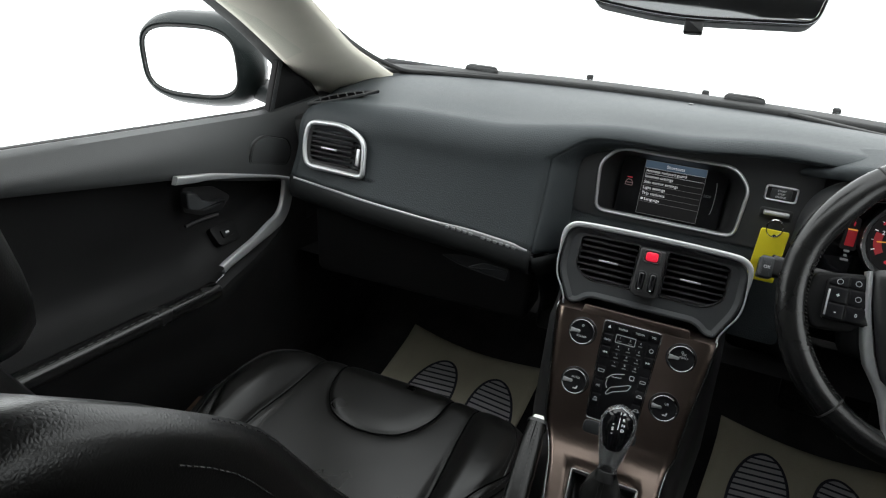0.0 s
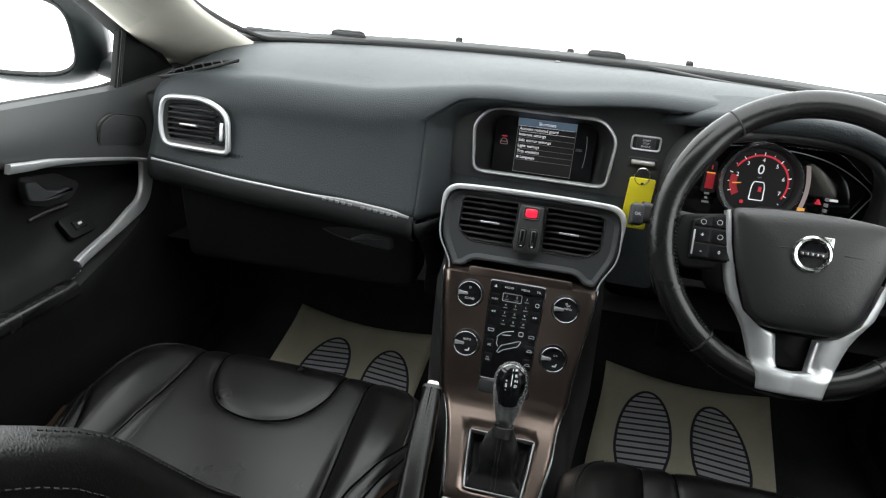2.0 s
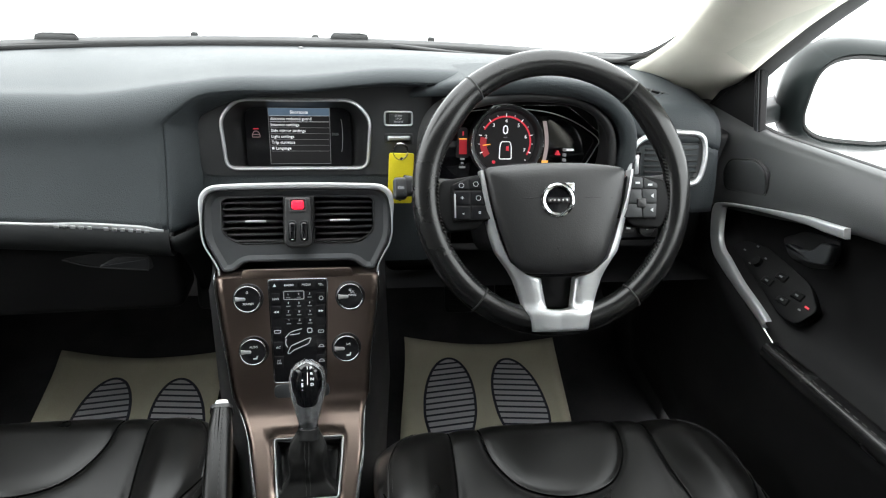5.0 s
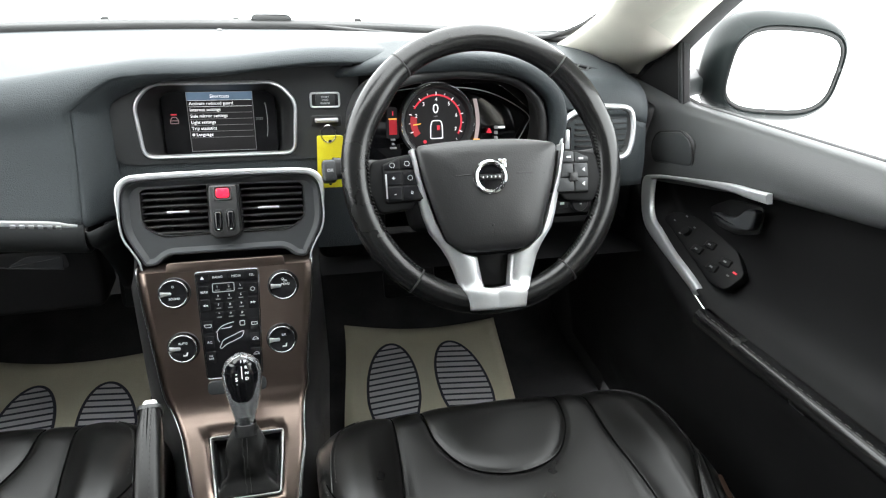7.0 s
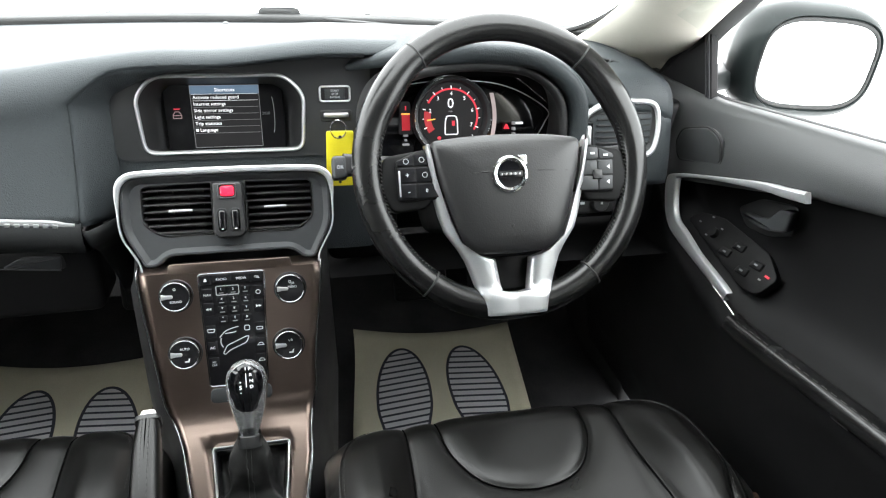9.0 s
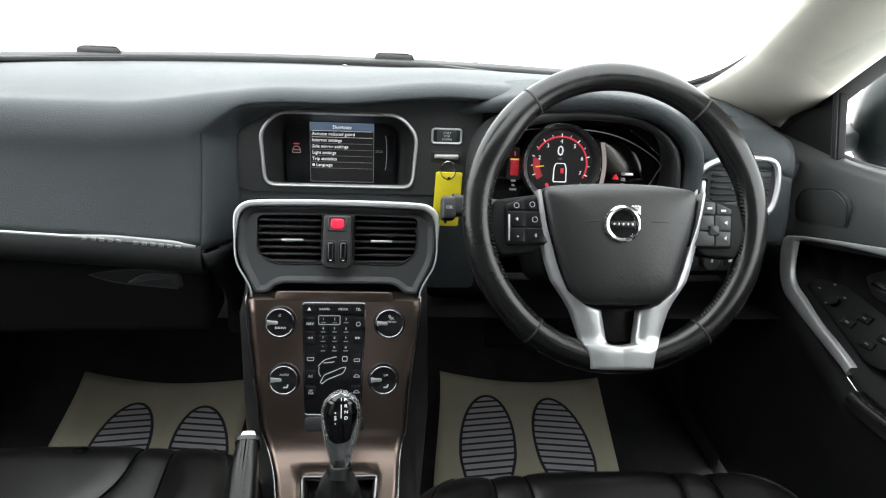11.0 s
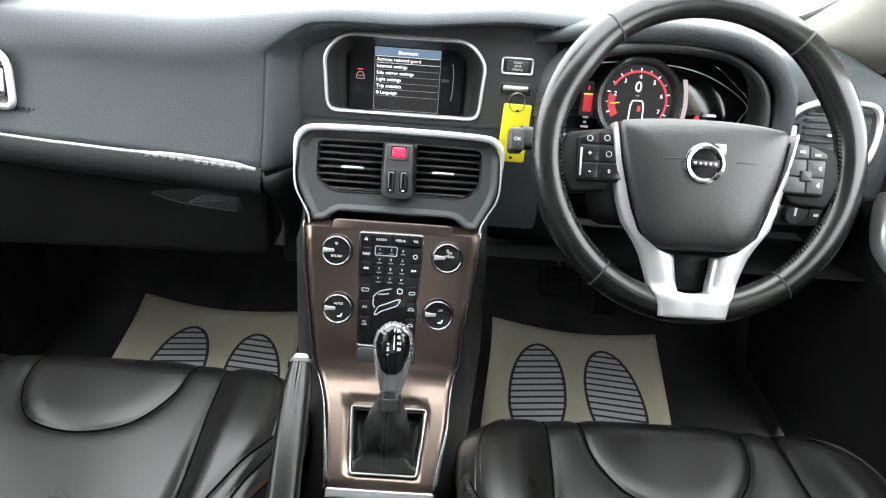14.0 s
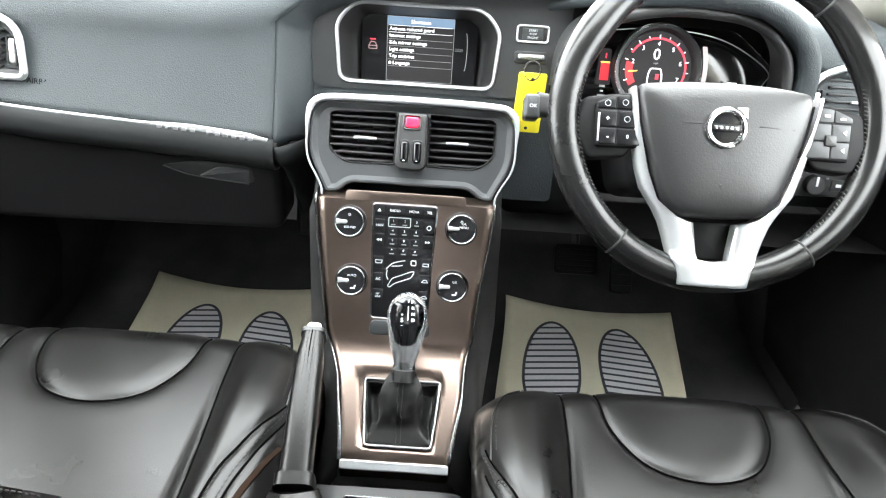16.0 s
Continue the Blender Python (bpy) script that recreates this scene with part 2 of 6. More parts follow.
TRIM = material("charcoal_door_skin", (0.046, 0.048, 0.049), 0.44, grain=0.5, grain_size=760, vary=0.08, depth=0.0005, wear=-0.04)
THREAD = material("grey_thread", (0.030, 0.030, 0.029), 0.7, vary=0.2)
BROWN = material("brown_welt", (0.017, 0.0105, 0.0075), 0.9, grain=0.6, grain_size=1200, vary=0.3, spec=0.03)
BRONZE = material("brushed_bronze", (0.225, 0.174, 0.148), 0.31, metal=1.0, grain=0.12, grain_size=2200, vary=0.05, brushed=True, wear=-0.05)
PANEL = material("matt_black_plastic", (0.0085, 0.0085, 0.0088), 0.52, grain=0.3, grain_size=1100, vary=0.15, spec=0.13)
# soft black leather with a raised base colour standing in for light from above
GAITER = leather("brightened_gaiter_leather", (0.016, 0.016, 0.0155), 0.44, 0.38, 0.08)
PIANO = material("dark_cap", (0.010, 0.010, 0.011), 0.22, vary=0.05, spec=0.25)
COVER = material("airbag_skin", (0.020, 0.020, 0.0205), 0.36, grain=0.7, grain_size=560, vary=0.1, depth=0.0003, wear=-0.03)
SEAM = material("dark_seam", (0.0015, 0.0015, 0.0015), 0.9, vary=0.05, spec=0.02)
SILVER = material("satin_silver", (0.545, 0.555, 0.565), 0.31, metal=0.66, vary=0.015, wear=-0.055)
CHROME = material("chrome", (0.74, 0.75, 0.76), 0.12, metal=0.95, vary=0.02, wear=-0.055)
PAINT = material("dark_metallic_paint", (0.010, 0.013, 0.013), 0.34, metal=0.0, vary=0.1, spec=0.16)
BONNET = material("glossy_dark_paint", (0.014, 0.019, 0.019), 0.2, metal=0.1, vary=0.1, coat=1.0)
RING = material("dull_chrome", (0.29, 0.295, 0.30), 0.26, metal=1.0, vary=0.03, wear=-0.055)
CLOTH = material("beige_headlining", (0.60, 0.575, 0.50), 0.9, grain=0.4, grain_size=1600, vary=0.06, spec=0.15)
# for the unseen ceiling: darker than the pillars' cloth to cut bounced light
ROOF = material("darkened_headlining", (0.05, 0.05, 0.05), 0.9, grain=0.4, grain_size=1600, vary=0.06, spec=0.1)
PAPER = material("cream_paper", (0.40, 0.375, 0.285), 0.85, grain=0.3, grain_size=500, vary=0.08, spec=0.2)
INK = material("blue_ink", (0.012, 0.013, 0.024), 0.8, vary=0.2)
YELLOW = material("yellow_plastic_tag", (0.80, 0.68, 0.03), 0.4, vary=0.05)
RED = material("red_lens", (0.75, 0.02, 0.05), 0.3, vary=0.05, emit=(1.0, 0.02, 0.06), power=0.6)
MARK = material("white_print", (0.62, 0.64, 0.65), 0.5, vary=0.05)
DIM = material("grey_print", (0.16, 0.17, 0.17), 0.5, vary=0.05)
LIT = material("lit_white", (0.8, 0.8, 0.8), 0.5, emit=(0.95, 0.97, 1.0), power=0.58)
LITDIM = material("lit_grey", (0.2, 0.2, 0.2), 0.5, emit=(0.6, 0.62, 0.65), power=0.15)
LITRED = material("lit_red", (0.3, 0.02, 0.02), 0.5, emit=(0.9, 0.04, 0.08), power=0.5)
DEEPRED = material("lit_deep_red", (0.2, 0.02, 0.02), 0.5, emit=(0.7, 0.03, 0.05), power=0.3)
LITAMBER = material("lit_amber", (0.3, 0.15, 0.02), 0.5, emit=(1.0, 0.45, 0.08), power=0.9)
LITPINK = material("lit_rose", (0.3, 0.2, 0.2), 0.5, emit=(0.62, 0.54, 0.53), power=0.3)
ROSE = material("icon_rose", (0.2, 0.1, 0.1), 0.5, emit=(0.60, 0.50, 0.50), power=0.2)
LCDBLUE = material("lit_blue_grey", (0.05, 0.07, 0.1), 0.3, spec=0.12, emit=(0.20, 0.30, 0.42), power=0.34)
LCDDARK = material("lit_dark", (0.02, 0.02, 0.02), 0.2, spec=0.12, emit=(0.06, 0.055, 0.06), power=0.12)
WHITE = material("white_button", (0.75, 0.75, 0.73), 0.35, vary=0.05)
MIRRORGLASS = material("mirror", (0.9, 0.92, 0.92), 0.02, metal=1.0, vary=0.01)
PANE = glass("window_glass")
# dark glass for the rear windows, its tint set only to weaken rear fill light
DIMMING = glass("dimming_glass", 0.06, (0.13, 0.135, 0.135))
SATIN = material("polished_satin_metal", (0.66, 0.67, 0.68), 0.24, metal=0.85, vary=0.02, wear=-0.05)

# ---- the cabin's shell ----
ID = Matrix.Identity(4)

floor = part("floor", grid([[(-0.8 + 1.6 * i / 24, -1.7 + 2.35 * j / 30, -0.012 + 0.55 * max(0.0, (-1.7 + 2.35 * j / 30) - 0.30) ** 1.0)
                             for i in range(25)] for j in range(31)]), CARPET)
solid(tagged(floor, "black carpeted car floor rising to the toe board", "floor", kind="structure"), 0.02)

bulkhead = part("bulkhead", box(ID, -0.8, 0.8, 0.60, 0.63, 0.0, 0.62, 0.002), CARPET)
tagged(bulkhead, "dark bulkhead closing the footwells", "wall", kind="structure")

# roof lining, out of view; its dark colour holds down light bounced onto the seats
def roof_z(x, y):
    return 1.015 + 0.055 * ease(-0.36, -0.75, y) - 0.035 * ease(-1.2, -1.75, y) - 0.07 * (abs(x) / 0.62) ** 4


def roof_sheet(x0, x1, y0, y1):
    return [[(x, y, roof_z(x, y)) for x in [x0 + (x1 - x0) * i / 12 for i in range(13)]] for y in [y0 + (y1 - y0) * j / 12 for j in range(13)]]


bm = grid(roof_sheet(-0.60, 0.60, -0.36, -1.78))
ceiling = solid(part("ceiling", bm, ROOF), 0.03, 1)
tagged(ceiling, "unseen cloth roof lining, darkened to cut bounced light", "ceiling", kind="structure")

# unseen rear end, added to block light: tailgate with its window, rear doors with theirs
rear_wall = part("rear_wall", box(ID, -0.78, 0.78, -1.78, -1.72, 0.0, 0.80, 0.004), HARD)
tagged(rear_wall, "unseen plain wall added to block light at the rear", "wall", kind="structure")
rear_glass = part("window_3", grid([[(x * (1 - 0.12 * t), -1.76 + 0.05 * t, 0.79 + 0.24 * t) for x in (-0.66, -0.33, 0.0, 0.33, 0.66)] for t in (0.0, 0.5, 1.0)]), DIMMING)
rear_glass.visible_shadow = False
tagged(rear_glass, "tailgate window, darkened to hold down light from behind", "window", kind="structure")
for s, name, win in ((-1, "side_wall_left", "window_4"), (1, "side_wall_right", "window_5")):
    w = part(name, box(ID, s * 0.75 - 0.03, s * 0.75 + 0.03, -1.72, -0.80, 0.0, 0.72, 0.004), HARD)
    tagged(w, "unseen plain side wall added to block light", "wall", kind="structure")
    g = part(win, grid([[(s * (0.75 - 0.13 * t), y, 0.71 + 0.31 * t) for y in (-0.86, -1.1, -1.35, -1.60)] for t in (0.0, 0.5, 1.0)]), DIMMING)
    g.visible_shadow = False
    tagged(g, "rear door window, darkened to hold down light from behind", "window", kind="structure")
    # pillars out of view; the forward pair is placed to shade the seat backs
    for yy, lab in ((-0.70, "pillar_rear"), (-1.67, "pillar_tail")):
        p = part(lab, sweep([(s * 0.70, yy + 0.02, 0.0), (s * 0.70, yy, 0.6), (s * 0.60, yy - 0.04, 1.06)], rect(0.05, 0.17 if yy > -1 else 0.11, 0.02), (0, 1, 0)), CLOTH)
        tagged(p, "unseen beige cloth-covered rear pillar", "pillar", kind="structure")

# front pillars: cloth-covered, wide at the foot
for s, name in ((-1, "pillar_left"), (1, "pillar_right")):
    near = smooth_path([(0.603, 0.300, 0.655), (0.604, 0.20, 0.702), (0.592, 0.08, 0.757), (0.552, -0.05, 0.818), (0.517, -0.15, 0.862), (0.478, -0.30, 0.935), (0.455, -0.48, 1.035)], 6)
    far = smooth_path([(0.760, 0.260, 0.600), (0.730, 0.175, 0.658), (0.700, 0.075, 0.712), (0.664, -0.045, 0.780), (0.632, -0.155, 0.838), (0.594, -0.33, 0.925), (0.565, -0.50, 1.005)], 6)
    rows = []
    for a, b in zip(near, far):
        row = []
        for j in range(13):
            t = j / 12
            p = a.lerp(b, t)
            out = math.sin(math.pi * t) ** 0.6
            row.append((s * (p.x - 0.014 * out), p.y - 0.012 * out, p.z - 0.004 * out))
        rows.append(row)
    p = part(name, grid(rows), CLOTH)
    solid(p, 0.02, 1 if s > 0 else -1)
    tagged(p, "beige cloth-covered windscreen pillar", "pillar", kind="structure")
header = part("header", sweep(smooth_path([(-0.56, -0.40, 0.975), (-0.3, -0.37, 1.005), (0, -0.36, 1.012), (0.3, -0.37, 1.005), (0.56, -0.40, 0.975)], 5), rect(0.05, 0.03, 0.012), (0, 0, 1)), CLOTH)
tagged(header, "beige lining above the windscreen", "trim", kind="structure")


def screen_y(x):
    """Where the foot of the windscreen runs."""
    return 0.425 - 0.30 * (abs(x) / 0.70) ** 2.2 * 0.55


rows = []
for j in range(13):
    t = j / 12
    row = []
    for i in range(25):
        x = (-0.69 + 1.38 * i / 24) * (1 - 0.16 * t)
        y0 = screen_y(x) + 0.02
        row.append((x, y0 + (-0.37 - y0) * t, 0.655 + (1.02 - 0.655) * t + 0.02 * math.sin(math.pi * t)))
    rows.append(row)
windscreen = part("window_1", grid(rows), PANE)
windscreen.visible_shadow = False
tagged(windscreen, "clear raked windscreen glass", "windscreen", kind="structure")

# black band and scuttle at the screen's foot
cowl = part("cowl", sweep([(x, screen_y(x) + 0.035, 0.652 + 0.006) for x in [-0.70 + 1.40 * i / 40 for i in range(41)]], rect(0.05, 0.018, 0.006), (0, 0, 1)), RUBBER)
tagged(cowl, "black scuttle panel at the foot of the windscreen", "trim", kind="structure")

for s in (-1, 1):
    q = smooth_path([(s * 0.40, screen_y(0.40) + 0.012, 0.660), (s * 0.52, screen_y(0.52) + 0.008, 0.662), (s * 0.590, 0.305, 0.668), (s * 0.612, 0.240, 0.694), (s * 0.608, 0.150, 0.733), (s * 0.590, 0.06, 0.772)], 8)
    edge_band = part("windscreen_edge", sweep(q, rect(0.020, 0.008, 0.003), (0, 0, 1), [(0.5 + 0.9 * math.exp(-((i - 17) / 7) ** 2) - 0.35 * ease(22, len(q), i), 1.0) for i in range(len(q))]), RUBBER)
    tagged(edge_band, "black printed edge of the windscreen", "trim", kind="structure")

# bonnet seen edge-on beyond the glass
rows = []
for j in range(21):
    y = 0.50 + 0.85 * j / 20
    rows.append([(x, y - 0.10 * (x / 0.75) ** 2, 0.622 - 0.055 * (j / 20) ** 1.6 - 0.05 * (x / 0.75) ** 4 - 0.012 * math.cos(x * 7)) for x in [-0.75 + 1.5 * i / 30 for i in range(31)]])
bonnet = solid(part("bonnet", grid(rows), BONNET), 0.01)
tagged(bonnet, "dark metallic car bonnet", "bonnet")


def washer_jet(x):
    root = thing("washer_jet", (x, 0.75, 0.60), "small black washer jet on the bonnet", "washer jet", "washer jets")
    part("jet_body", prism(rounded([(-0.009, -0.008), (0.009, -0.008), (0.007, 0.008), (-0.007, 0.008)], 0.003), Matrix.Translation((x, 0.75, 0.0)), 0.585, 0.624, 0.003), RUBBER, root)
    part("nozzle", box(plane_at((x, 0.742, 0.613), (0, 0, 1)), -0.003, 0.003, -0.002, 0.002, 0, 0.002, 0.0005), HARD, root)


for x in (-0.282, -0.003, 0.277):
    washer_jet(x)


def wiper(x0, x1, hump):
    root = thing("wiper", (hump, screen_y(hump) + 0.05, 0.655), "black windscreen wiper resting on the scuttle", "wiper", "wipers")
    part("wiper_arm", sweep(smooth_path([(hump, screen_y(hump) + 0.05, 0.664), (hump * 0.5 + x1 * 0.5, screen_y(x1) + 0.06, 0.658), (x1, screen_y(x1) + 0.055, 0.654)], 8), rect(0.014, 0.008, 0.003), (0, 0, 1)), RUBBER, root)
    part("wiper_blade", sweep([(x, screen_y(x) + 0.050, 0.655) for x in [x0 + (x1 - x0) * i / 20 for i in range(21)]], rect(0.01, 0.012, 0.003), (0, 0, 1)), RUBBER, root)
    part("pivot_cover", prism(rounded([(-0.035, -0.014), (0.045, -0.014), (0.03, 0.014), (-0.03, 0.014)], 0.008), Matrix.Translation((hump, screen_y(hump) + 0.05, 0)), 0.650, 0.677, 0.007, 3), RUBBER, root)


wiper(-0.60, -0.02, -0.452)
wiper(0.02, 0.60, 0.075)

# ---- dashboard ----
dash = thing("dashboard", (0, 0.2, 0.3), "black grained soft-touch dashboard with a silver trim strip", "dashboard")


def brow_y(x):
    """The near edge of the dashboard's top, further ahead over the middle."""
    return 0.048 + 0.012 * ease(-0.30, -0.10, x) - 0.02 * ease(0.42, 0.56, x)


def brow_z(x):
    return 0.657 + 0.019 * ease(-0.30, -0.10, x) + 0.006 * ease(-0.16, -0.06, x) + 0.014 * ease(-0.02, 0.16, x) - 0.004 * ease(0.14, 0.34, x) - 0.040 * ease(0.38, 0.56, x) - 0.016 * ease(-0.42, -0.66, x)


def bend(x):
    """How far the top's near edge rolls over: long over the glovebox, short over the middle."""
    return ease(-0.20, -0.12, x) * (1 - ease(0.44, 0.50, x))


def top_line(x):
    """The dashboard's top from the windscreen's foot to where it has rolled over into the face."""
    turn = ease(0.630, 0.668, abs(x)) ** 2
    yb, zb, yf = brow_y(x) + 0.06 * turn, brow_z(x), screen_y(x) + 0.015
    drop = 0.02 * ease(0.60, 0.668, abs(x))
    row = []
    for j in range(19):
        t = j / 18
        z = 0.650 + (zb - 0.650) * ease(0.0, 1.0, t) + 0.010 * math.sin(math.pi * min(t * 1.05, 1)) - drop
        row.append((x, yf + (yb - yf) * t, z))
    ry, rz = 0.036 - 0.012 * bend(x), 0.046 - 0.034 * bend(x)
    for j in range(1, 9):
        a = j / 8 * math.pi / 2
        row.append((x, yb - ry * math.sin(a), zb - rz * (1 - math.cos(a)) - drop))
    return row


def strip_z(x):
    """Height of the silver strip on the passenger's side."""
    return 0.4995 - 0.060 * (x + 0.30) + 0.03 * max(0.0, x + 0.30) * -1


def strip_y(x):
    return -0.034 + 0.012 * ease(-0.45, -0.66, x)


xs_ = [-0.668 + 1.336 * i / 104 for i in range(105)]
bm = grid([top_line(x) for x in xs_])
rows = []
for x in xs_[:39]:
    (_, yt, zt), zs, ys_ = top_line(x)[-1], strip_z(x), strip_y(x) + 0.003 + 0.06 * ease(0.630, 0.668, abs(x)) ** 2
    rows.append([(x, yt + (ys_ - yt) * (t / 14) ** 1.45, zt + (zs - zt) * t / 14) for t in range(15)])
grid(rows, bm)
bmesh.ops.remove_doubles(bm, verts=bm.verts, dist=1e-5)
solid(part("padded_skin", bm, DASH, dash, "", 60), 0.006, 1)

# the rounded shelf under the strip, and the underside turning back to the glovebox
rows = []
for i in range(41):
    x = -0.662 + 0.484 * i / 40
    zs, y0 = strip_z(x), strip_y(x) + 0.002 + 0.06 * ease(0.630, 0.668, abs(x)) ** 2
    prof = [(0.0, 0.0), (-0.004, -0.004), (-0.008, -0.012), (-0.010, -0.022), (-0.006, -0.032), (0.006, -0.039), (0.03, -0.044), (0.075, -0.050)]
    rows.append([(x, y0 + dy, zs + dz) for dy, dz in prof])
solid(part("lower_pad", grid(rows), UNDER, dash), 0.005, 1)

pth = [(x, strip_y(x) - 0.001, strip_z(x) + 0.0005) for x in [-0.635 + 0.450 * i / 40 for i in range(41)]]
sc = [(1, 0.75 + 0.25 * ease(-0.64, -0.45, p[0]) + 1.3 * ease(-0.36, -0.27, p[0]) * (1 - ease(-0.215, -0.186, p[0]))) for p in pth]
strip = part("trim_strip", sweep(pth, rect(0.008, 0.0052, 0.0018), (0, 0, 1), sc), SILVER, dash, "thin satin silver trim strip")
for i in range(12):
    if i == 5:
        continue
    x = -0.323 + 0.0106 * i
    part("raised_bar", box(plane_at((x, strip_y(x) - 0.0052, strip_z(x) + 0.0005), (0, 0, 1), (1, 0, -0.08)), -0.0030, 0.0030, -0.0022, 0.0022, 0, 0.0016, 0.0003), SILVER, strip)
(xa, yt, zt), zs, za = top_line(-0.478)[-1], strip_z(-0.478), 0.542
ya = yt + (strip_y(xa) + 0.003 - yt) * ((zt - za) / (zt - zs)) ** 1.45
words("AIRBAG", plane_at((xa, ya - 0.0068, za), (0, 0.42, 0.9), (1, 0, -0.05)), 0.0100, SEAM, dash, "airbag_lettering")

# glovebox
gx0, gx1 = -0.60, -0.177
lid = part("glovebox_lid", prism(rounded([(gx0, 0.335), (gx1, 0.345), (gx1, 0.468), (gx0, 0.490)], 0.02), plane_at((0, 0.030, 0), (0, 0.0, 1)), -0.02, 0.045, 0.012, 4), PANEL, dash, "dark glovebox lid")
GB = plane_at((0, 0.030, 0), (0, 0.0, 1))
part("pull_recess", prism(rounded([(-0.338, 0.437), (-0.300, 0.425), (-0.222, 0.416), (-0.214, 0.420), (-0.216, 0.438), (-0.224, 0.442), (-0.290, 0.446)], [0.004, 0.02, 0.006, 0.004, 0.004, 0.006, 0.02]), GB, 0.040, 0.0454, 0.0004), HARD, lid)
part("pull_flap", prism(rounded([(-0.290, 0.4245), (-0.221, 0.4175), (-0.218, 0.437), (-0.262, 0.440)], [0.004, 0.003, 0.003, 0.012]), GB, 0.044, 0.0475, 0.0015), GREY, lid, "dark grey pull flap")
# lighter grey bead draws the highlight along the recess's lower edge
part("recess_highlight", tube(smooth_path([GB @ Vector(c) for c in ((-0.338, 0.436, 0.046), (-0.305, 0.4255, 0.0464), (-0.262, 0.4200, 0.0464), (-0.222, 0.4160, 0.046))], 6), 0.0009, 6, (0, 0, 1)), GREY, lid)
part("lower_board", grid([[(x, 0.035 + 0.445 * j / 6, 0.338 - 0.02 * math.sin(math.pi * j / 6)) for x in (-0.70, -0.45, -0.3, -0.13)] for j in range(7)]), PANEL, dash)
part("lower_board", grid([[(x, -0.02 + 0.5 * j / 6, 0.375 - 0.03 * math.sin(math.pi * j / 6)) for x in (0.13, 0.3, 0.45, 0.70)] for j in range(7)]), PANEL, dash)
part("knee_panel", prism(rounded([(0.135, 0.375), (0.70, 0.375), (0.70, 0.54), (0.135, 0.54)], 0.02), plane_at((0, 0.055, 0), (0, 0.25, 1)), -0.02, 0.0, 0.008, 3), PANEL, dash)
for s in (-1, 1):
    kick = part("kick_panel", box(ID, s * 0.71 - 0.012, s * 0.71 + 0.012, 0.06, 0.62, -0.02, 0.56, 0.003), CARPET)
    tagged(kick, "dark carpeted side of the footwell", "wall", kind="structure")
part("end_panel", box(ID, -0.715, -0.68, 0.07, 0.42, 0.30, 0.60, 0.01), SOFT, dash)
part("end_panel", box(ID, 0.68, 0.715, 0.07, 0.42, 0.30, 0.60, 0.01), SOFT, dash)

# face beside the driver's door
rows = []
for i in range(15):
    x = 0.475 + 0.193 * i / 14
    _, yt, zt = top_line(x)[-1]
    rows.append([(x, yt - 0.020 * math.sin(t / 10 * math.pi / 2), zt + (0.50 - zt) * t / 10) for t in range(11)])
solid(part("driver_pad", grid(rows), DASH, dash), 0.006, 1)

# the grained chamfer beside and over the screen panel: a crisp outer crease, turned in to the panel's edge
FACE = plane_at((0, 0.045, 0.59), (0, 0.15, 0.989))
PANEL_EDGE = rounded([(-0.1435, -0.0470), (0.20, -0.0470), (0.20, 0.088), (-0.02, 0.083), (-0.07, 0.073), (-0.116, 0.054), (-0.1435, 0.033)], [0.024, 0.002, 0.002, 0.05, 0.05, 0.035, 0.018], 9)


def skin_y(z):
    """How far back the padded face stands at the crease at a height."""
    x = -0.178
    (_, yt, zt), zs = top_line(x)[-1], strip_z(x)
    return yt + (strip_y(x) + 0.003 - yt) * max(0.0, min((zt - z) / (zt - zs), 1.0)) ** 1.45


top_z = top_line(-0.178)[-1][2]
crease_line = [(-0.178, skin_y(0.4855 + (top_z - 0.4855) * i / 16), 0.4855 + (top_z - 0.4855) * i / 16) for i in range(17)]
crease_line += [top_line(x)[-1] for x in [-0.178 + 0.368 * (i / 40) ** 1.25 for i in range(1, 41)]]
turn_in = [FACE @ Vector((-0.1435, -0.119 + 0.140 * i / 16, -0.003)) for i in range(17)]
turn_in += [p for p in smooth_path([FACE @ Vector((*c, -0.003)) for c in ((-0.1435, 0.021), (-0.1395, 0.0375), (-0.125, 0.0490), (-0.095, 0.0625), (-0.055, 0.0755), (0.0, 0.084), (0.08, 0.0875), (0.19, 0.089))], 12)]
after = turn_in[17:]
rows = []
for i, c in enumerate(crease_line):
    c = Vector(c)
    q = turn_in[i] if i < 17 else after[min(int((i - 16) / 40 * (len(after) - 1) + 0.5), len(after) - 1)]
    out = Vector((-0.0035, 0.004, 0.0)) if i < 17 else Vector((-0.002, 0.004, 0.001))
    lip_ = c + Vector((0, -0.0022, 0.0006))
    row = [c + out, c + out * 0.4 + Vector((0, -0.0008, 0.0004)), lip_, lip_.lerp(q, 0.06) + Vector((0, -0.0006, 0))]
    row += [lip_.lerp(q, f) + Vector((0, -0.002 * math.sin(math.pi * f), 0)) for f in (0.25, 0.5, 0.75, 0.93)]
    rows.append(row + [q, q + Vector((0.0008, 0.004, 0)), q + Vector((0.001, 0.010, 0))])
solid(part("screen_surround", grid(rows), DASH, dash, "", 60), 0.003, 1)
# the dark cheek under it, beside the vents
rows = []
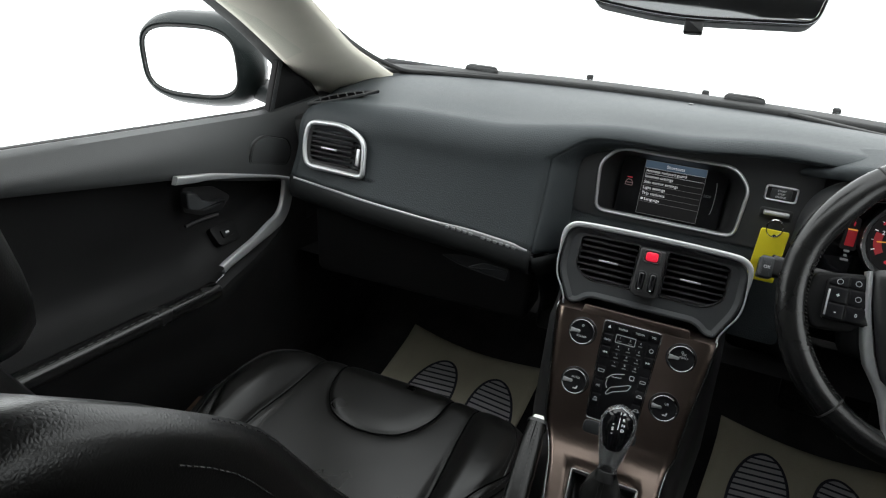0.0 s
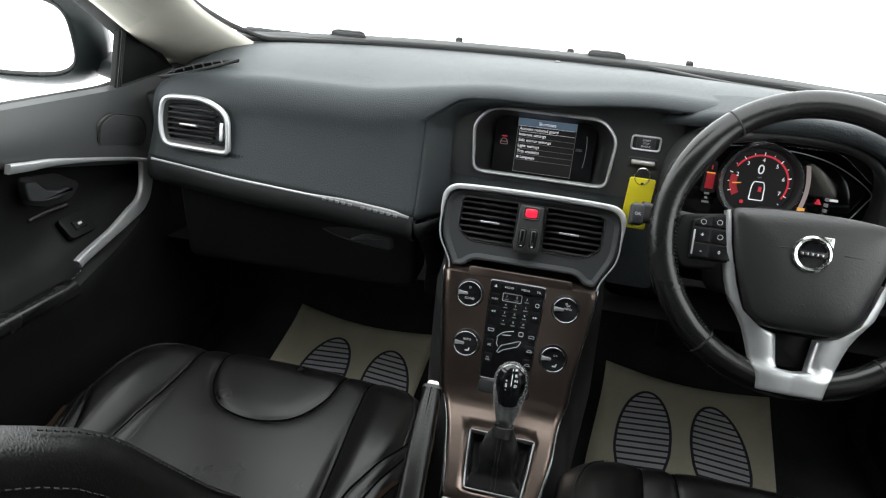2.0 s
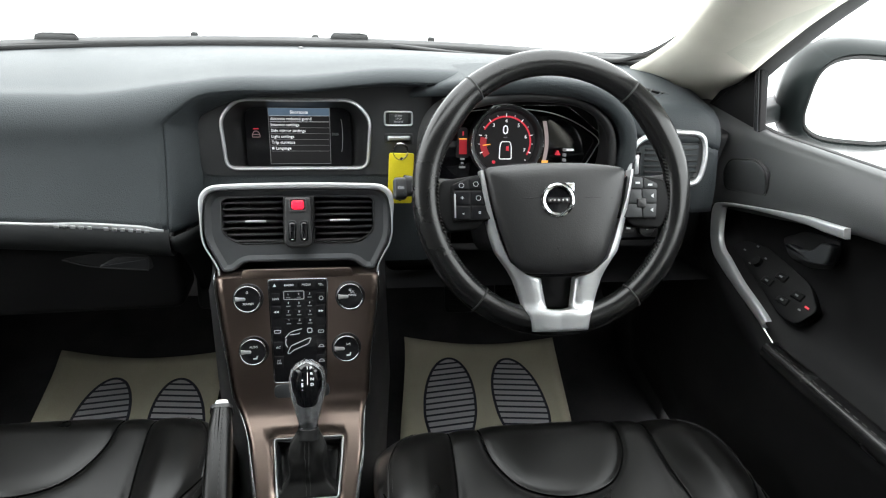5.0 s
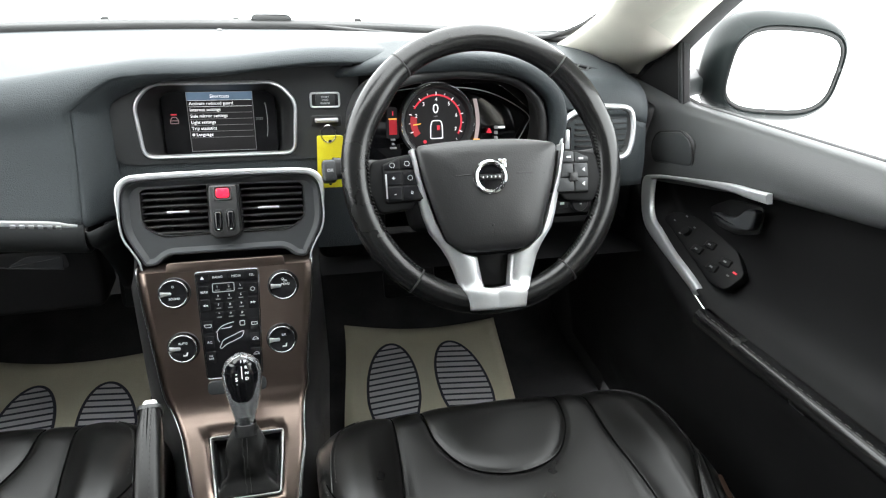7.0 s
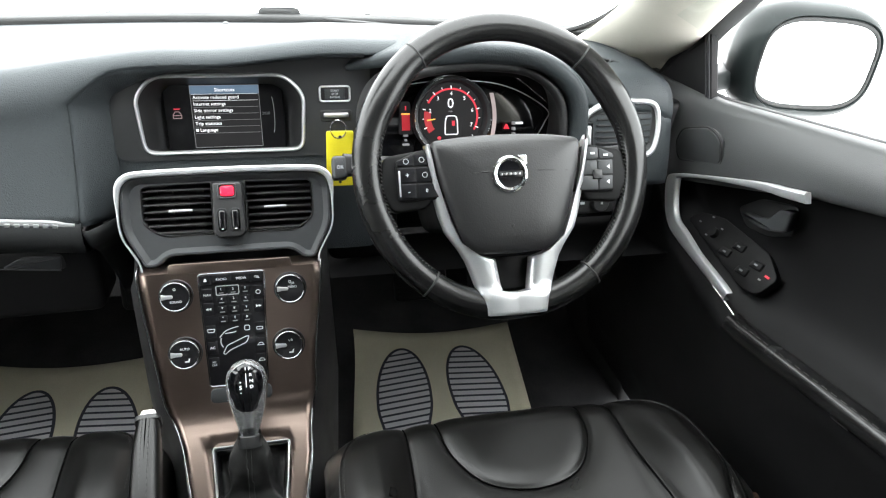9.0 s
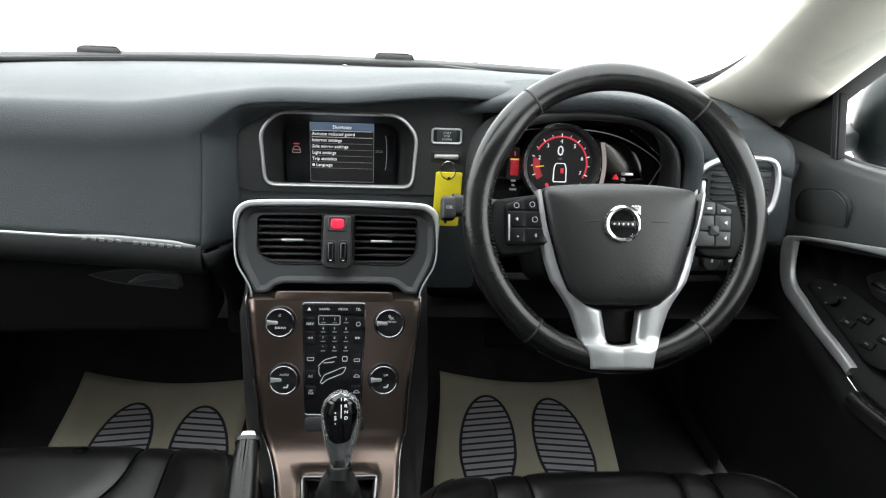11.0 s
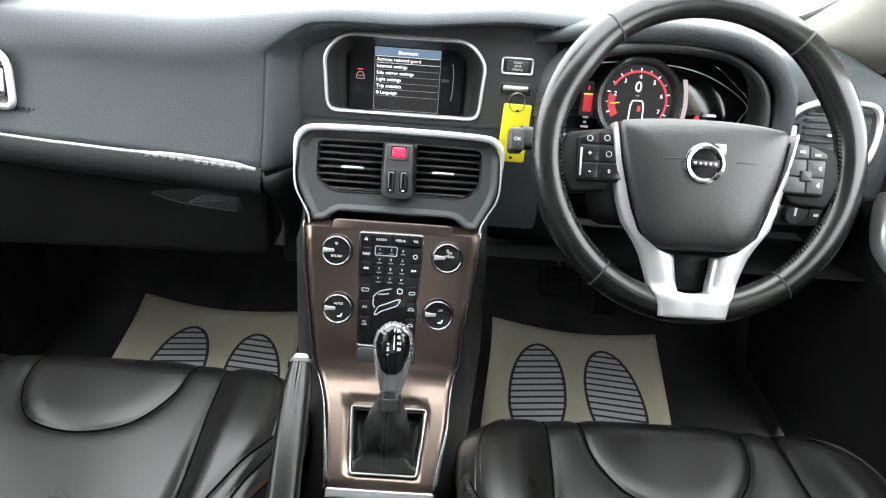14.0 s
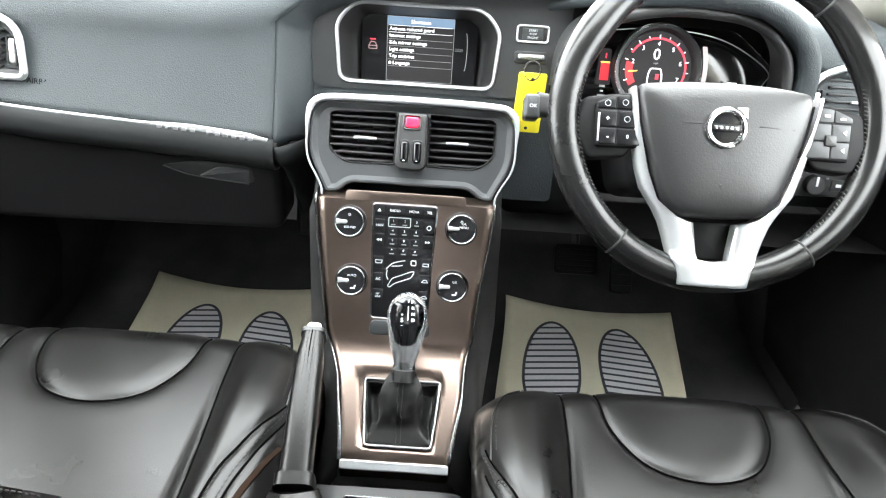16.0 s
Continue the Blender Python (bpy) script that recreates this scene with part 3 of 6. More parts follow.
for i in range(16):
    z = 0.356 + 0.126 * i / 15
    low = ease(0.490, 0.37, z)
    y = float(np.interp(z, (0.356, 0.43, 0.446, 0.453, 0.460, 0.470, 0.482), (0.022, -0.008, -0.016, -0.027, -0.037, -0.0405, -0.0385)))
    left, right = -0.1765 + 0.016 * low, -0.136 + 0.012 * low
    rows.append([(left, y + 0.06, z), (left, y + 0.004, z), (left + 0.0015, y + 0.001, z), (left + 0.005, y, z), ((left + right) / 2, y + 0.020, z), (right, y + 0.052, z)])
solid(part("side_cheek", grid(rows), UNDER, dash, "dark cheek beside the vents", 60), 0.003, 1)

# hood arching over the dials
lip = smooth_path([(0.12, 0.125, 0.630), (0.17, 0.092, 0.664), (0.22, 0.060, 0.684), (0.275, 0.034, 0.693), (0.345, 0.022, 0.698), (0.42, 0.022, 0.688),
                   (0.472, 0.026, 0.655), (0.492, 0.026, 0.61), (0.486, 0.024, 0.54), (0.47, 0.03, 0.49)], 8)
part("dial_hood", sweep(lip, rect(0.026, 0.085, 0.012, 5), (0, 1, 0.1), [(0.22 + 0.78 * ease(0, 26, i), 0.5 + 0.5 * ease(0, 20, i)) for i in range(len(lip))]), DASH, dash, "", 60)
lip2 = smooth_path([(0.182, 0.0, 0.575), (0.188, 0.01, 0.62), (0.215, 0.02, 0.652), (0.28, 0.018, 0.674), (0.35, 0.018, 0.678), (0.415, 0.02, 0.668), (0.458, 0.02, 0.635), (0.470, 0.015, 0.585), (0.462, 0.01, 0.53)], 8)
part("binnacle_inner", sweep(lip2, rect(0.014, 0.05, 0.006, 3), (0, 1, 0.1)), HARD, dash)

SCREEN_RIM = rounded([(-0.106, -0.040), (0.106, -0.040), (0.111, 0.038), (0.086, 0.067), (-0.086, 0.067), (-0.111, 0.038)], [0.018, 0.018, 0.014, 0.020, 0.020, 0.014])
part("centre_fascia", plate(rounded([(-0.158, -0.19), (0.20, -0.19), (0.20, 0.092), (-0.04, 0.090), (-0.10, 0.076), (-0.150, 0.040)], [0.01, 0.01, 0.01, 0.03, 0.03, 0.02]), [inset(SCREEN_RIM, 0.003)], FACE, -0.02, -0.0065), DASH, dash)
part("screen_panel", plate(PANEL_EDGE, [inset(SCREEN_RIM, 0.003)], FACE, -0.0085, -0.0035), SOFT, dash, "smooth black screen panel")
part("fascia_side", box(plane_at((0, 0.03, 0.50), (0, 0.2, 0.98)), 0.130, 0.24, -0.125, 0.085, -0.05, -0.03, 0.012, 0.02), PANEL, dash)
part("fascia_side", box(plane_at((0, 0.03, 0.44), (0, 0.2, 0.98)), -0.170, -0.10, -0.12, 0.06, -0.05, -0.012, 0.008, 0.01), HARD, dash)

sensor = thing("sun_sensor", (-0.012, 0.385, 0.655), "small black sun sensor dome on the dashboard top", "sensor")
part("base", lathe([(0.0, 0.001), (0.012, 0.001), (0.013, -0.006)], Matrix.Translation((-0.012, 0.385, 0.6575)), 20), HARD, sensor)
part("dome", lathe([(0.0, 0.0085), (0.004, 0.0075), (0.0068, 0.004), (0.0075, 0.0)], Matrix.Translation((-0.012, 0.385, 0.6575)), 20), GLOSS, sensor)

# side demister grilles on the dashboard's corners
for s in (-1, 1):
    g = plane_at((s * 0.585, 0.068, 0.6545), (s * 0.20, 1, 0.30), (1, -s * 0.25, -s * 0.18))
    slot = rounded([(s * 0.070, -0.012), (s * 0.040, 0.010), (s * -0.010, 0.020), (s * -0.066, 0.016), (s * -0.030, 0.002), (s * 0.030, -0.012)], [0.004, 0.02, 0.03, 0.004, 0.02, 0.02])
    grille = part("demister_grille", band(slot, g, bead(0.0032, 0.0026)), SOFT, dash)
    # solid near-black plate drawn for the shade inside the grille
    part("slot", prism(inset(slot, 0.002), g, -0.004, 0.0008, 0.0004), SEAM, grille, "near-black plate for the shade in the slot")
    for i in range(6):
        x = s * (-0.036 + 0.0165 * i)
        mid_v = 0.0095 - 0.10 * max(0.0, s * x) - 0.08 * max(0.0, s * x - 0.02)
        rib = at(g, x, mid_v) @ pose(0, 0, 0, 0, 0, s * -24)
        part("rib", box(rib, -0.0013, 0.0013, -0.0078, 0.0078, -0.002, 0.0022, 0.0005), SOFT, grille)


# ---- air vents at the dashboard's ends ----
def vent_slats(m, x0, x1, y0, y1, n, parent, mat, depth=0.018, cut=0.0):
    h = (y1 - y0) / n
    for i in range(n):
        y = y0 + h * (i + 0.5)
        c = cut * max(0.0, 1 - (y - y0) / 0.02)
        a = m @ Matrix.Translation((0, y, -0.010)) @ pose(0, 0, 0, 16, 0, 0)
        part("slat", box(a, x0 + c, x1, -0.0013, 0.0013, -depth / 2, depth / 2, 0.0006), mat, parent)


def side_vent():
    m = plane_at((0.556, -0.014, 0.575), (0, 0.30, 0.95))
    root = thing("side_vent", (0.556, 0.0, 0.54), "silver-framed black air vent with slats at the dashboard end", "air vent", "side vents")
    out = rounded([(-0.067, -0.034), (0.056, -0.032), (0.067, 0.006), (0.063, 0.053), (-0.016, 0.057), (-0.061, 0.036)], [0.016, 0.026, 0.035, 0.024, 0.035, 0.022])
    part("frame", band(out, m, bead(0.0088, 0.005)), SILVER, root, "satin silver frame")
    part("housing", band(inset(out, 0.008), m, [(0, 0.001), (0.006, -0.003), (0.012, -0.022), (0.0125, -0.03), (-0.001, -0.03)]), HARD, root)
    part("back", prism(inset(out, 0.01), m, -0.034, -0.030, 0.001), HARD, root)
    vent_slats(m, -0.034, 0.050, -0.020, 0.040, 7, root, HARD, cut=0.004)
    part("tab", box(m, -0.004, 0.026, 0.006, 0.0095, -0.004, 0.003, 0.001), SILVER, root, "silver direction tab")
    part("flow_wheel", box(m, -0.0525, -0.044, -0.012, 0.018, -0.008, 0.002, 0.002, 0.003), SILVER, root, "silver thumb wheel")
    part("wheel_bezel", band(rounded([(-0.055, -0.016), (-0.042, -0.016), (-0.042, 0.022), (-0.055, 0.022)], 0.003), m, bead(0.002, 0.003, 4)), HARD, root)


side_vent()
MIRROR[0] = True
side_vent()
MIRROR[0] = False

# ---- display ----
screen = thing("display_screen", (0, 0.06, 0.54), "lit menu display in a silver-rimmed black recess", "screen")
out = SCREEN_RIM
part("rim", band(out, at(FACE, 0, 0, -0.004), bead(0.0055, 0.005)), SILVER, screen, "thin silver rim")
inn = inset(out, 0.0053)
bm = bmesh.new()
loops = [[bm.verts.new(FACE @ Vector((p.x * (1 - k), p.y + dy, z))) for p in inset(inn, d)] for d, z, dy, k in ((0, -0.003, 0, 0), (0.001, -0.008, -0.001, 0.01), (0.002, -0.030, -0.007, 0.05), (0.003, -0.044, -0.011, 0.14), (0.004, -0.050, -0.013, 0.2))]
for lo, hi in zip(loops, loops[1:]):
    for i in range(len(lo)):
        j = (i + 1) % len(lo)
        bm.faces.new((lo[i], lo[j], hi[j], hi[i]))
bm.faces.new(loops[-1])
bmesh.ops.recalc_face_normals(bm, faces=bm.faces)
part("recess", bm, HARD, screen)
SCR = plane_at((0, 0.086, 0.590), (0, 0.15, 0.989))
cover = part("cover_glass", box(SCR, -0.080, 0.080, -0.052, 0.050, -0.004, 0.0, 0.001, 0.006), PIANO, screen, "gloss black screen cover")
lcd = part("menu_page", box(SCR, -0.0445, 0.0475, -0.044, 0.042, 0.0, 0.0006, 0.0001), LCDDARK, screen, "dark menu page")
part("title_bar", box(SCR, -0.0445, 0.0475, 0.030, 0.042, 0.0006, 0.0010, 0.0001), LCDBLUE, lcd)
part("page_border", band([Vector(p) for p in ((-0.0445, -0.044), (0.0475, -0.044), (0.0475, 0.042), (-0.0445, 0.042))], SCR, [(0, 0.0006), (0, 0.0012), (0.0006, 0.0012), (0.0006, 0.0006)]), LITDIM, lcd)
words("Shortcuts", at(SCR, 0.0015, 0.0355, 0.0012), 0.0070, LIT, lcd)
for i, line in enumerate(("Activate reduced guard", "Internet settings", "Side mirror settings", "Light settings", "Trip statistics", "Language")):
    words(line, at(SCR, -0.0415 if i < 5 else -0.0360, 0.0255 - 0.0090 * i, 0.0012), 0.0065, LIT, lcd, align="LEFT")
    part("row_rule", box(SCR, -0.0425, 0.0455, 0.0209 - 0.0090 * i, 0.0212 - 0.0090 * i, 0.0006, 0.0010, 0.0001), LIT if i == 0 else LITDIM, lcd)
part("row_rule", box(SCR, -0.0425, 0.0455, 0.0298, 0.0303, 0.0006, 0.0010, 0.0001), LIT, lcd)
part("speech_icon", box(SCR, -0.0415, -0.0380, -0.0213, -0.0178, 0.0006, 0.0011, 0.0001, 0.001), LIT, lcd)
icon = part("car_icon", band(rounded([(-0.070, -0.003), (-0.058, -0.003), (-0.058, 0.002), (-0.061, 0.007), (-0.067, 0.007), (-0.070, 0.002)], 0.0012), SCR, [(0, 0), (0, 0.0005), (0.0010, 0.0005), (0.0010, 0)]), ROSE, cover)
part("icon_bar", box(SCR, -0.0692, -0.0588, 0.0010, 0.0020, 0.0, 0.0005, 0.0001), ROSE, icon)
part("icon_bar", box(SCR, -0.0680, -0.0600, 0.0094, 0.0110, 0.0, 0.0005, 0.0001), LITRED, icon)
words("2020", at(SCR, 0.055, 0.002, 0.0006), 0.0055, DIM, cover)
part("page_edge", tube([at(SCR, 0.0635 + 0.003 * math.cos(a), 0.026 * math.sin(a), 0.0005).translation for a in [-1.3 + 2.6 * i / 10 for i in range(11)]], 0.0004, 5, (0, 1, 0)), LITDIM, cover)

# start button and key slot
start = thing("start_button", (0.150, 0.05, 0.62), "black engine start button with a silver surround", "button")
SB = at(FACE, 0.1505, 0.038, -0.004)
part("surround", band(rounded([(-0.022, -0.0115), (0.022, -0.0115), (0.022, 0.0115), (-0.022, 0.0115)], 0.006), SB, bead(0.0032, 0.0035)), SILVER, start, "silver surround")
part("well", box(SB, -0.019, 0.019, -0.009, 0.009, -0.001, 0.0008, 0.0003, 0.004), HARD, start)
cap = part("cap", box(SB, -0.0135, 0.0135, -0.0078, 0.0078, 0.0005, 0.0042, 0.0012, 0.002), GREY, start)
for i, wd in enumerate(("START", "STOP", "ENGINE")):
    words(wd, at(SB, 0, 0.0044 - 0.0044 * i, 0.0044), 0.0039, MARK, cap)

key = thing("key_fob", (0.151, 0.03, 0.59), "silver-topped key fob in the dashboard slot with a yellow plastic tag", "key")
KS = at(FACE, 0.151, 0.008, -0.004)
part("slot_surround", box(KS, -0.022, 0.022, -0.008, 0.008, -0.001, 0.002, 0.001, 0.004), HARD, key)
part("fob", box(KS, -0.017, 0.017, -0.002, 0.0045, 0.0, 0.008, 0.002, 0.002), SILVER, key, "silver key end")
KR = plane_at((0.151, 0.012, 0.590), (0, 0.0, 1))
part("split_ring", tube([KR @ Vector((0.0105 * math.cos(a), 0.0125 * math.sin(a), 0.0)) for a in [2 * math.pi * i / 24 for i in range(24)]], 0.0011, 6, (0, 1, 0), True), CHROME, key, "thin steel ring")
TG = plane_at((0.152, 0.012, 0.552), (0.0, 0.03, 1), (1, 0.05, -0.03))
tag = part("tag", box(TG, -0.0185, 0.0185, -0.044, 0.035, -0.0012, 0.0012, 0.0006, 0.003), YELLOW, key, "yellow plastic key tag")
part("tag_hole", lathe([(0, 0.0016), (0.0022, 0.0016), (0.0022, 0.001)], at(TG, 0.0, 0.027), 12), RUBBER, tag)
part("tag_hole", lathe([(0, 0.0016), (0.0022, 0.0016), (0.0022, 0.001)], at(TG, 0.0, -0.038), 12), RUBBER, tag)

# ---- centre vents ----
VENT = plane_at((0.002, -0.0287, 0.5222), (0, 0.44, 0.898)) @ Matrix.Diagonal((0.967, 0.950, 0.967, 1))
cv = thing("centre_vents", (0, 0.02, 0.42), "paired black air vents in a silver-rimmed charcoal surround", "air vent")
half = [(0.120, 0.027), (0.1365, 0.010), (0.1365, -0.048), (0.1185, -0.083), (0.1115, -0.097), (0.096, -0.097), (0.080, -0.083)]
shape = half + [(-x, y) for x, y in reversed(half)]
rr_ = [0.014, 0.016, 0.025, 0.012, 0.005, 0.008, 0.012]
shape = rounded(shape, rr_ + rr_[::-1], 7)


def vent_hole(s):
    o = rounded([(0.021, -0.056), (0.088, -0.057), (0.113, -0.039), (0.113, 0.010), (0.106, 0.0145), (0.021, 0.0165)], [0.004, 0.012, 0.012, 0.008, 0.006, 0.004])
    return [Vector((s * p.x, p.y)) for p in o]


part("surround", plate(inset(shape, 0.009), [vent_hole(-1), vent_hole(1)], VENT, -0.040, -0.010), GREY, cv, "charcoal surround")
part("surround_lip", band(shape, at(VENT, 0, 0, -0.004), [(0.002, -0.075), (0, -0.012), (0, -0.001), (0.0015, 0.001), (0.004, 0.0012), (0.0105, -0.0062), (0.0105, -0.075)]), GREY, cv, "charcoal outer lip")
part("face_plate", box(at(VENT, 0, 0, 0), -0.118, 0.118, -0.082, 0.020, -0.05, -0.042, 0.001, 0.01), HARD, cv)
# silver line over the top and down the sides
edge = [(-0.1150, -0.102), (-0.1170, -0.091), (-0.1245, -0.076), (-0.1345, -0.058), (-0.1385, -0.040), (-0.1390, -0.017), (-0.1390, 0.000), (-0.1360, 0.016), (-0.1255, 0.0262), (-0.108, 0.0293), (-0.06, 0.0308), (0, 0.0313)]
edge += [(-x, y) for x, y in reversed(edge[:-1])]
pth = [VENT @ Vector((x, y, 0.0005)) for x, y in [(p.x, p.y) for p in smooth_path([(*e, 0) for e in edge], 8)]]
sc = [(0.27 + 0.73 * ease(-0.03, 0.027, (VENT.inverted() @ p).y), 0.6 + 0.4 * ease(-0.06, 0.02, (VENT.inverted() @ p).y)) for p in pth]
part("silver_rim", sweep(pth, rect(0.0088, 0.008, 0.003), VENT.col[2].xyz, sc), SILVER, cv, "satin silver rim")
for s in (-1, 1):
    mid = VENT @ Matrix.Translation((s * 0.066, -0.021, -0.012))
    ventp = part("vent_frame", band(vent_hole(s), VENT, [(-0.0005, -0.0095), (0.0012, -0.0085), (0.0025, -0.012), (0.003, -0.04), (-0.0005, -0.04)]), HARD, cv)
    vent_slats(mid, -0.044, 0.044, -0.033, 0.035, 7, ventp, HARD, 0.02)
    part("tab", box(mid, -0.004 - s * 0.004 - 0.012, -0.004 - s * 0.004 + 0.018, -0.0025, 0.001, -0.004, 0.004, 0.001), SILVER, ventp, "silver direction tab")
    for i in range(4):
        xx = -0.03 + 0.02 * i
        part("vane", box(mid, xx - 0.0006, xx + 0.0006, -0.028, 0.028, -0.027, -0.020, 0.0002), HARD, ventp)
mod = part("control_block", prism(rounded([(-0.019, 0.014), (0.019, 0.014), (0.021, -0.056), (0.014, -0.062), (-0.014, -0.062), (-0.021, -0.056)], 0.005), VENT, -0.03, 0.004, 0.003, 3), HARD, cv)
part("hazard_surround", band(rounded([(-0.0128, -0.0105), (0.0128, -0.0105), (0.0128, 0.0105), (-0.0128, 0.0105)], 0.006), at(VENT, 0, 0.0018, 0.004), bead(0.0026, 0.0022, 4)), GREY, mod, "dark surround")
part("hazard_button", box(at(VENT, 0, 0.0018, 0.004), -0.0090, 0.0090, -0.0070, 0.0070, -0.001, 0.003, 0.0014, 0.0045), RED, mod, "lit red hazard button")
for s in (-1, 1):
    part("flow_wheel", prism(rounded([(-0.0052, -0.0145), (0.0052, -0.0145), (0.0052, 0.0145), (-0.0052, 0.0145)], 0.005), at(VENT, s * 0.0085, -0.038, 0.004), -0.004, 0.004, 0.0035, 4), GLOSS, mod)
    part("wheel_rim", band(rounded([(-0.0068, -0.0165), (0.0068, -0.0165), (0.0068, 0.0165), (-0.0068, 0.0165)], 0.006), at(VENT, s * 0.0085, -0.038, 0.004), bead(0.0012, 0.001, 4)), GREY, mod)
    part("wheel_mark", box(at(VENT, s * 0.0085, -0.050, 0.0075), -0.0015, 0.0015, -0.0006, 0.0006, -0.001, 0.0006, 0.0002), MARK, mod)

# ---- centre stack ----
STACK = plane_at((0, -0.1075, 0.3725), (0, 0.41, 0.912))
BASE = plane_at((0, -0.2325, 0.2165), (0, 0.848, 0.53))
cs = thing("centre_stack", (0, -0.1, 0.15), "brushed bronze centre console panel with silver edges", "console")


def mid_x(y):
    return 0.010 * ease(-0.12, -0.22, y)


prof = [(-0.058, 0.437)] + [(-0.1075 + 0.41 * v, 0.3725 + 0.912 * v) for v in (0.068, 0.05, 0.02, -0.01, -0.04, -0.07, -0.092)]
prof += [(-0.1500, 0.2775), (-0.1550, 0.2685), (-0.1615, 0.2610), (-0.1700, 0.2550), (-0.1800, 0.2492)]
prof += [(-0.2325 + 0.848 * v, 0.2165 + 0.53 * v) for v in (0.044, 0.024, 0.002, -0.020, -0.042, -0.048)]
prof += [(-0.2765, 0.1885), (-0.2815, 0.1840), (-0.2845, 0.1770), (-0.2855, 0.160)]
ACROSS = (-1, -0.9, -0.75, -0.6, -0.45, -0.3, -0.15, 0.0, 0.15, 0.3, 0.48, 0.66, 0.75, 0.9, 1)
wide = lambda z, y: 0.0650 + 0.0135 * ease(-0.29, -0.19, y) + 0.017 * ease(0.235, 0.285, z) + 0.0185 * ease(0.27, 0.45, z)
rows = []
for y, z in prof:
    w, c = wide(z, y), mid_x(y)
    rows.append([(c + w * k, y, z + 0.0015 * (1 - k * k)) for k in ACROSS])
bm = grid(rows)
hole = []
for f in bm.faces:
    p = BASE.inverted() @ f.calc_center_median()
    if abs(p.z) < 0.01 and -0.042 < p.y < 0.044 and -0.6 < (p.x - 0.010) / wide(0.2165 + 0.53 * p.y, -0.2325 + 0.848 * p.y) < 0.66:
        hole.append(f)
bmesh.ops.delete(bm, geom=hole, context="FACES")
solid(part("bronze_panel", bm, BRONZE, cs, "brushed bronze panel"), 0.004, 1)
for s in (-1, 1):
    e = smooth_path([(mid_x(y) + s * (wide(z, y) + 0.0012), y, z + 0.001) for y, z in prof[:-2]], 3)
    part("edge_trim", sweep(e, rect(0.0016, 0.006, 0.0007), (0, -0.6, 0.8), [(0.8 + 2.6 * ease(-0.185, -0.28, p.y), 1) for p in e]), RING, cs, "dull chrome edge")
    rows = []
    for y, z in [(-0.02, 0.46)] + prof:
        w, c = wide(z, y), mid_x(y)
        rows.append([(c + s * (w + 0.003), y, z), (c + s * (w + 0.012), y + 0.004, z - 0.02), (c + s * (w + 0.02 + 0.02 * ease(0.3, 0.15, z)), y + 0.02, z * 0.55), (s * 0.125, y + 0.03, 0.0)])
    part("flank", grid(rows), HARD, cs)
e = [(mid_x(-0.3) + 0.0655 * k, -0.2835, 0.1800) for k in [-1 + 0.1 * i for i in range(21)]]
part("edge_trim", sweep(e, rect(0.006, 0.012, 0.0028, 5), (0, 0.66, 0.75)), SILVER, cs, "satin silver edge")
part("upper_lip", prism(rounded([(-0.078, 0.0672), (0.078, 0.0672), (0.076, 0.0800), (-0.076, 0.0800)], [0.001, 0.001, 0.004, 0.004]), STACK, -0.006, 0.0012, 0.0006), BRONZE, cs)
part("backing", box(plane_at((0, -0.07, 0.3), (0, 0.41, 0.912)), -0.1, 0.1, -0.14, 0.17, -0.05, -0.02, 0.002), HARD, cs)


def dial_knob(x, v, lines, icon):
    m = at(STACK, x, v, 0.0018)
    k = thing("dial_knob", tuple(m.translation), "round black and chrome control knob on the console", "knob", "console knobs")
    part("well", lathe([(0.0210, -0.002), (0.0213, 0.0010), (0.0206, 0.0018), (0.0197, 0.0012), (0.0193, -0.002)], m, 36), HARD, k)
    part("ring", lathe([(0.0190, 0.0), (0.0187, 0.009), (0.0185, 0.0106), (0.0179, 0.0111), (0.0173, 0.0106), (0.0171, 0.0095)], m, 40), RING, k, "dull chrome ring")
    cap_ = part("cap", lathe([(0, 0.0092), (0.0120, 0.0094), (0.0172, 0.0100)], m, 36), PIANO, k, "black face")
    part("pointer", prism(rounded([(-0.0168, -0.0036), (-0.0100, -0.0024), (-0.0035, -0.0022), (-0.0022, 0.0), (-0.0035, 0.0022), (-0.0100, 0.0024), (-0.0168, 0.0036)], 0.0008), at(m, 0, 0, 0.0094), 0, 0.0014, 0.0005), SILVER, k, "silver pointer")
    for i, (wd, dx, dy) in enumerate(lines):
        words(wd, at(m, dx, dy, 0.0104), 0.0042, MARK, cap_)
    if icon:
        part("seat_icon", prism(rounded([(0.000, -0.0105), (0.0055, -0.0105), (0.0068, -0.0055), (0.0050, -0.0055), (0.0042, -0.0085), (0.000, -0.0088)], 0.0006), at(m, 0, 0, 0.0103), 0, 0.0002, 0.0001), MARK, cap_)
    else:
        part("symbol", band([Vector((0.0016 * math.cos(a), 0.0095 + 0.0016 * math.sin(a))) for a in [2 * math.pi * i / 14 for i in range(14)]], at(m, 0, 0, 0.0103), [(0, 0), (0, 0.0002), (0.0005, 0.0002), (0.0005, 0)]), MARK, cap_)


dial_knob(-0.0692, 0.0397, [("SOUND", 0.001, -0.0068)], False)
dial_knob(0.0735, 0.0394, [("OK", 0.003, 0.0068), ("MENU", 0.003, 0.0022)], False)
dial_knob(-0.0635, -0.0353, [("AUTO", 0.001, 0.0068)], True)
dial_knob(0.0667, -0.0355, [("L/R", 0.003, 0.0066)], True)

# keypad
kp = thing("keypad", tuple(STACK @ Vector((0, -0.07, 0))), "black keypad with white markings on the console", "keypad")
o = rounded([(-0.0375, -0.084), (0.0375, -0.084), (0.0425, 0.066), (-0.0425, 0.066)], 0.006)
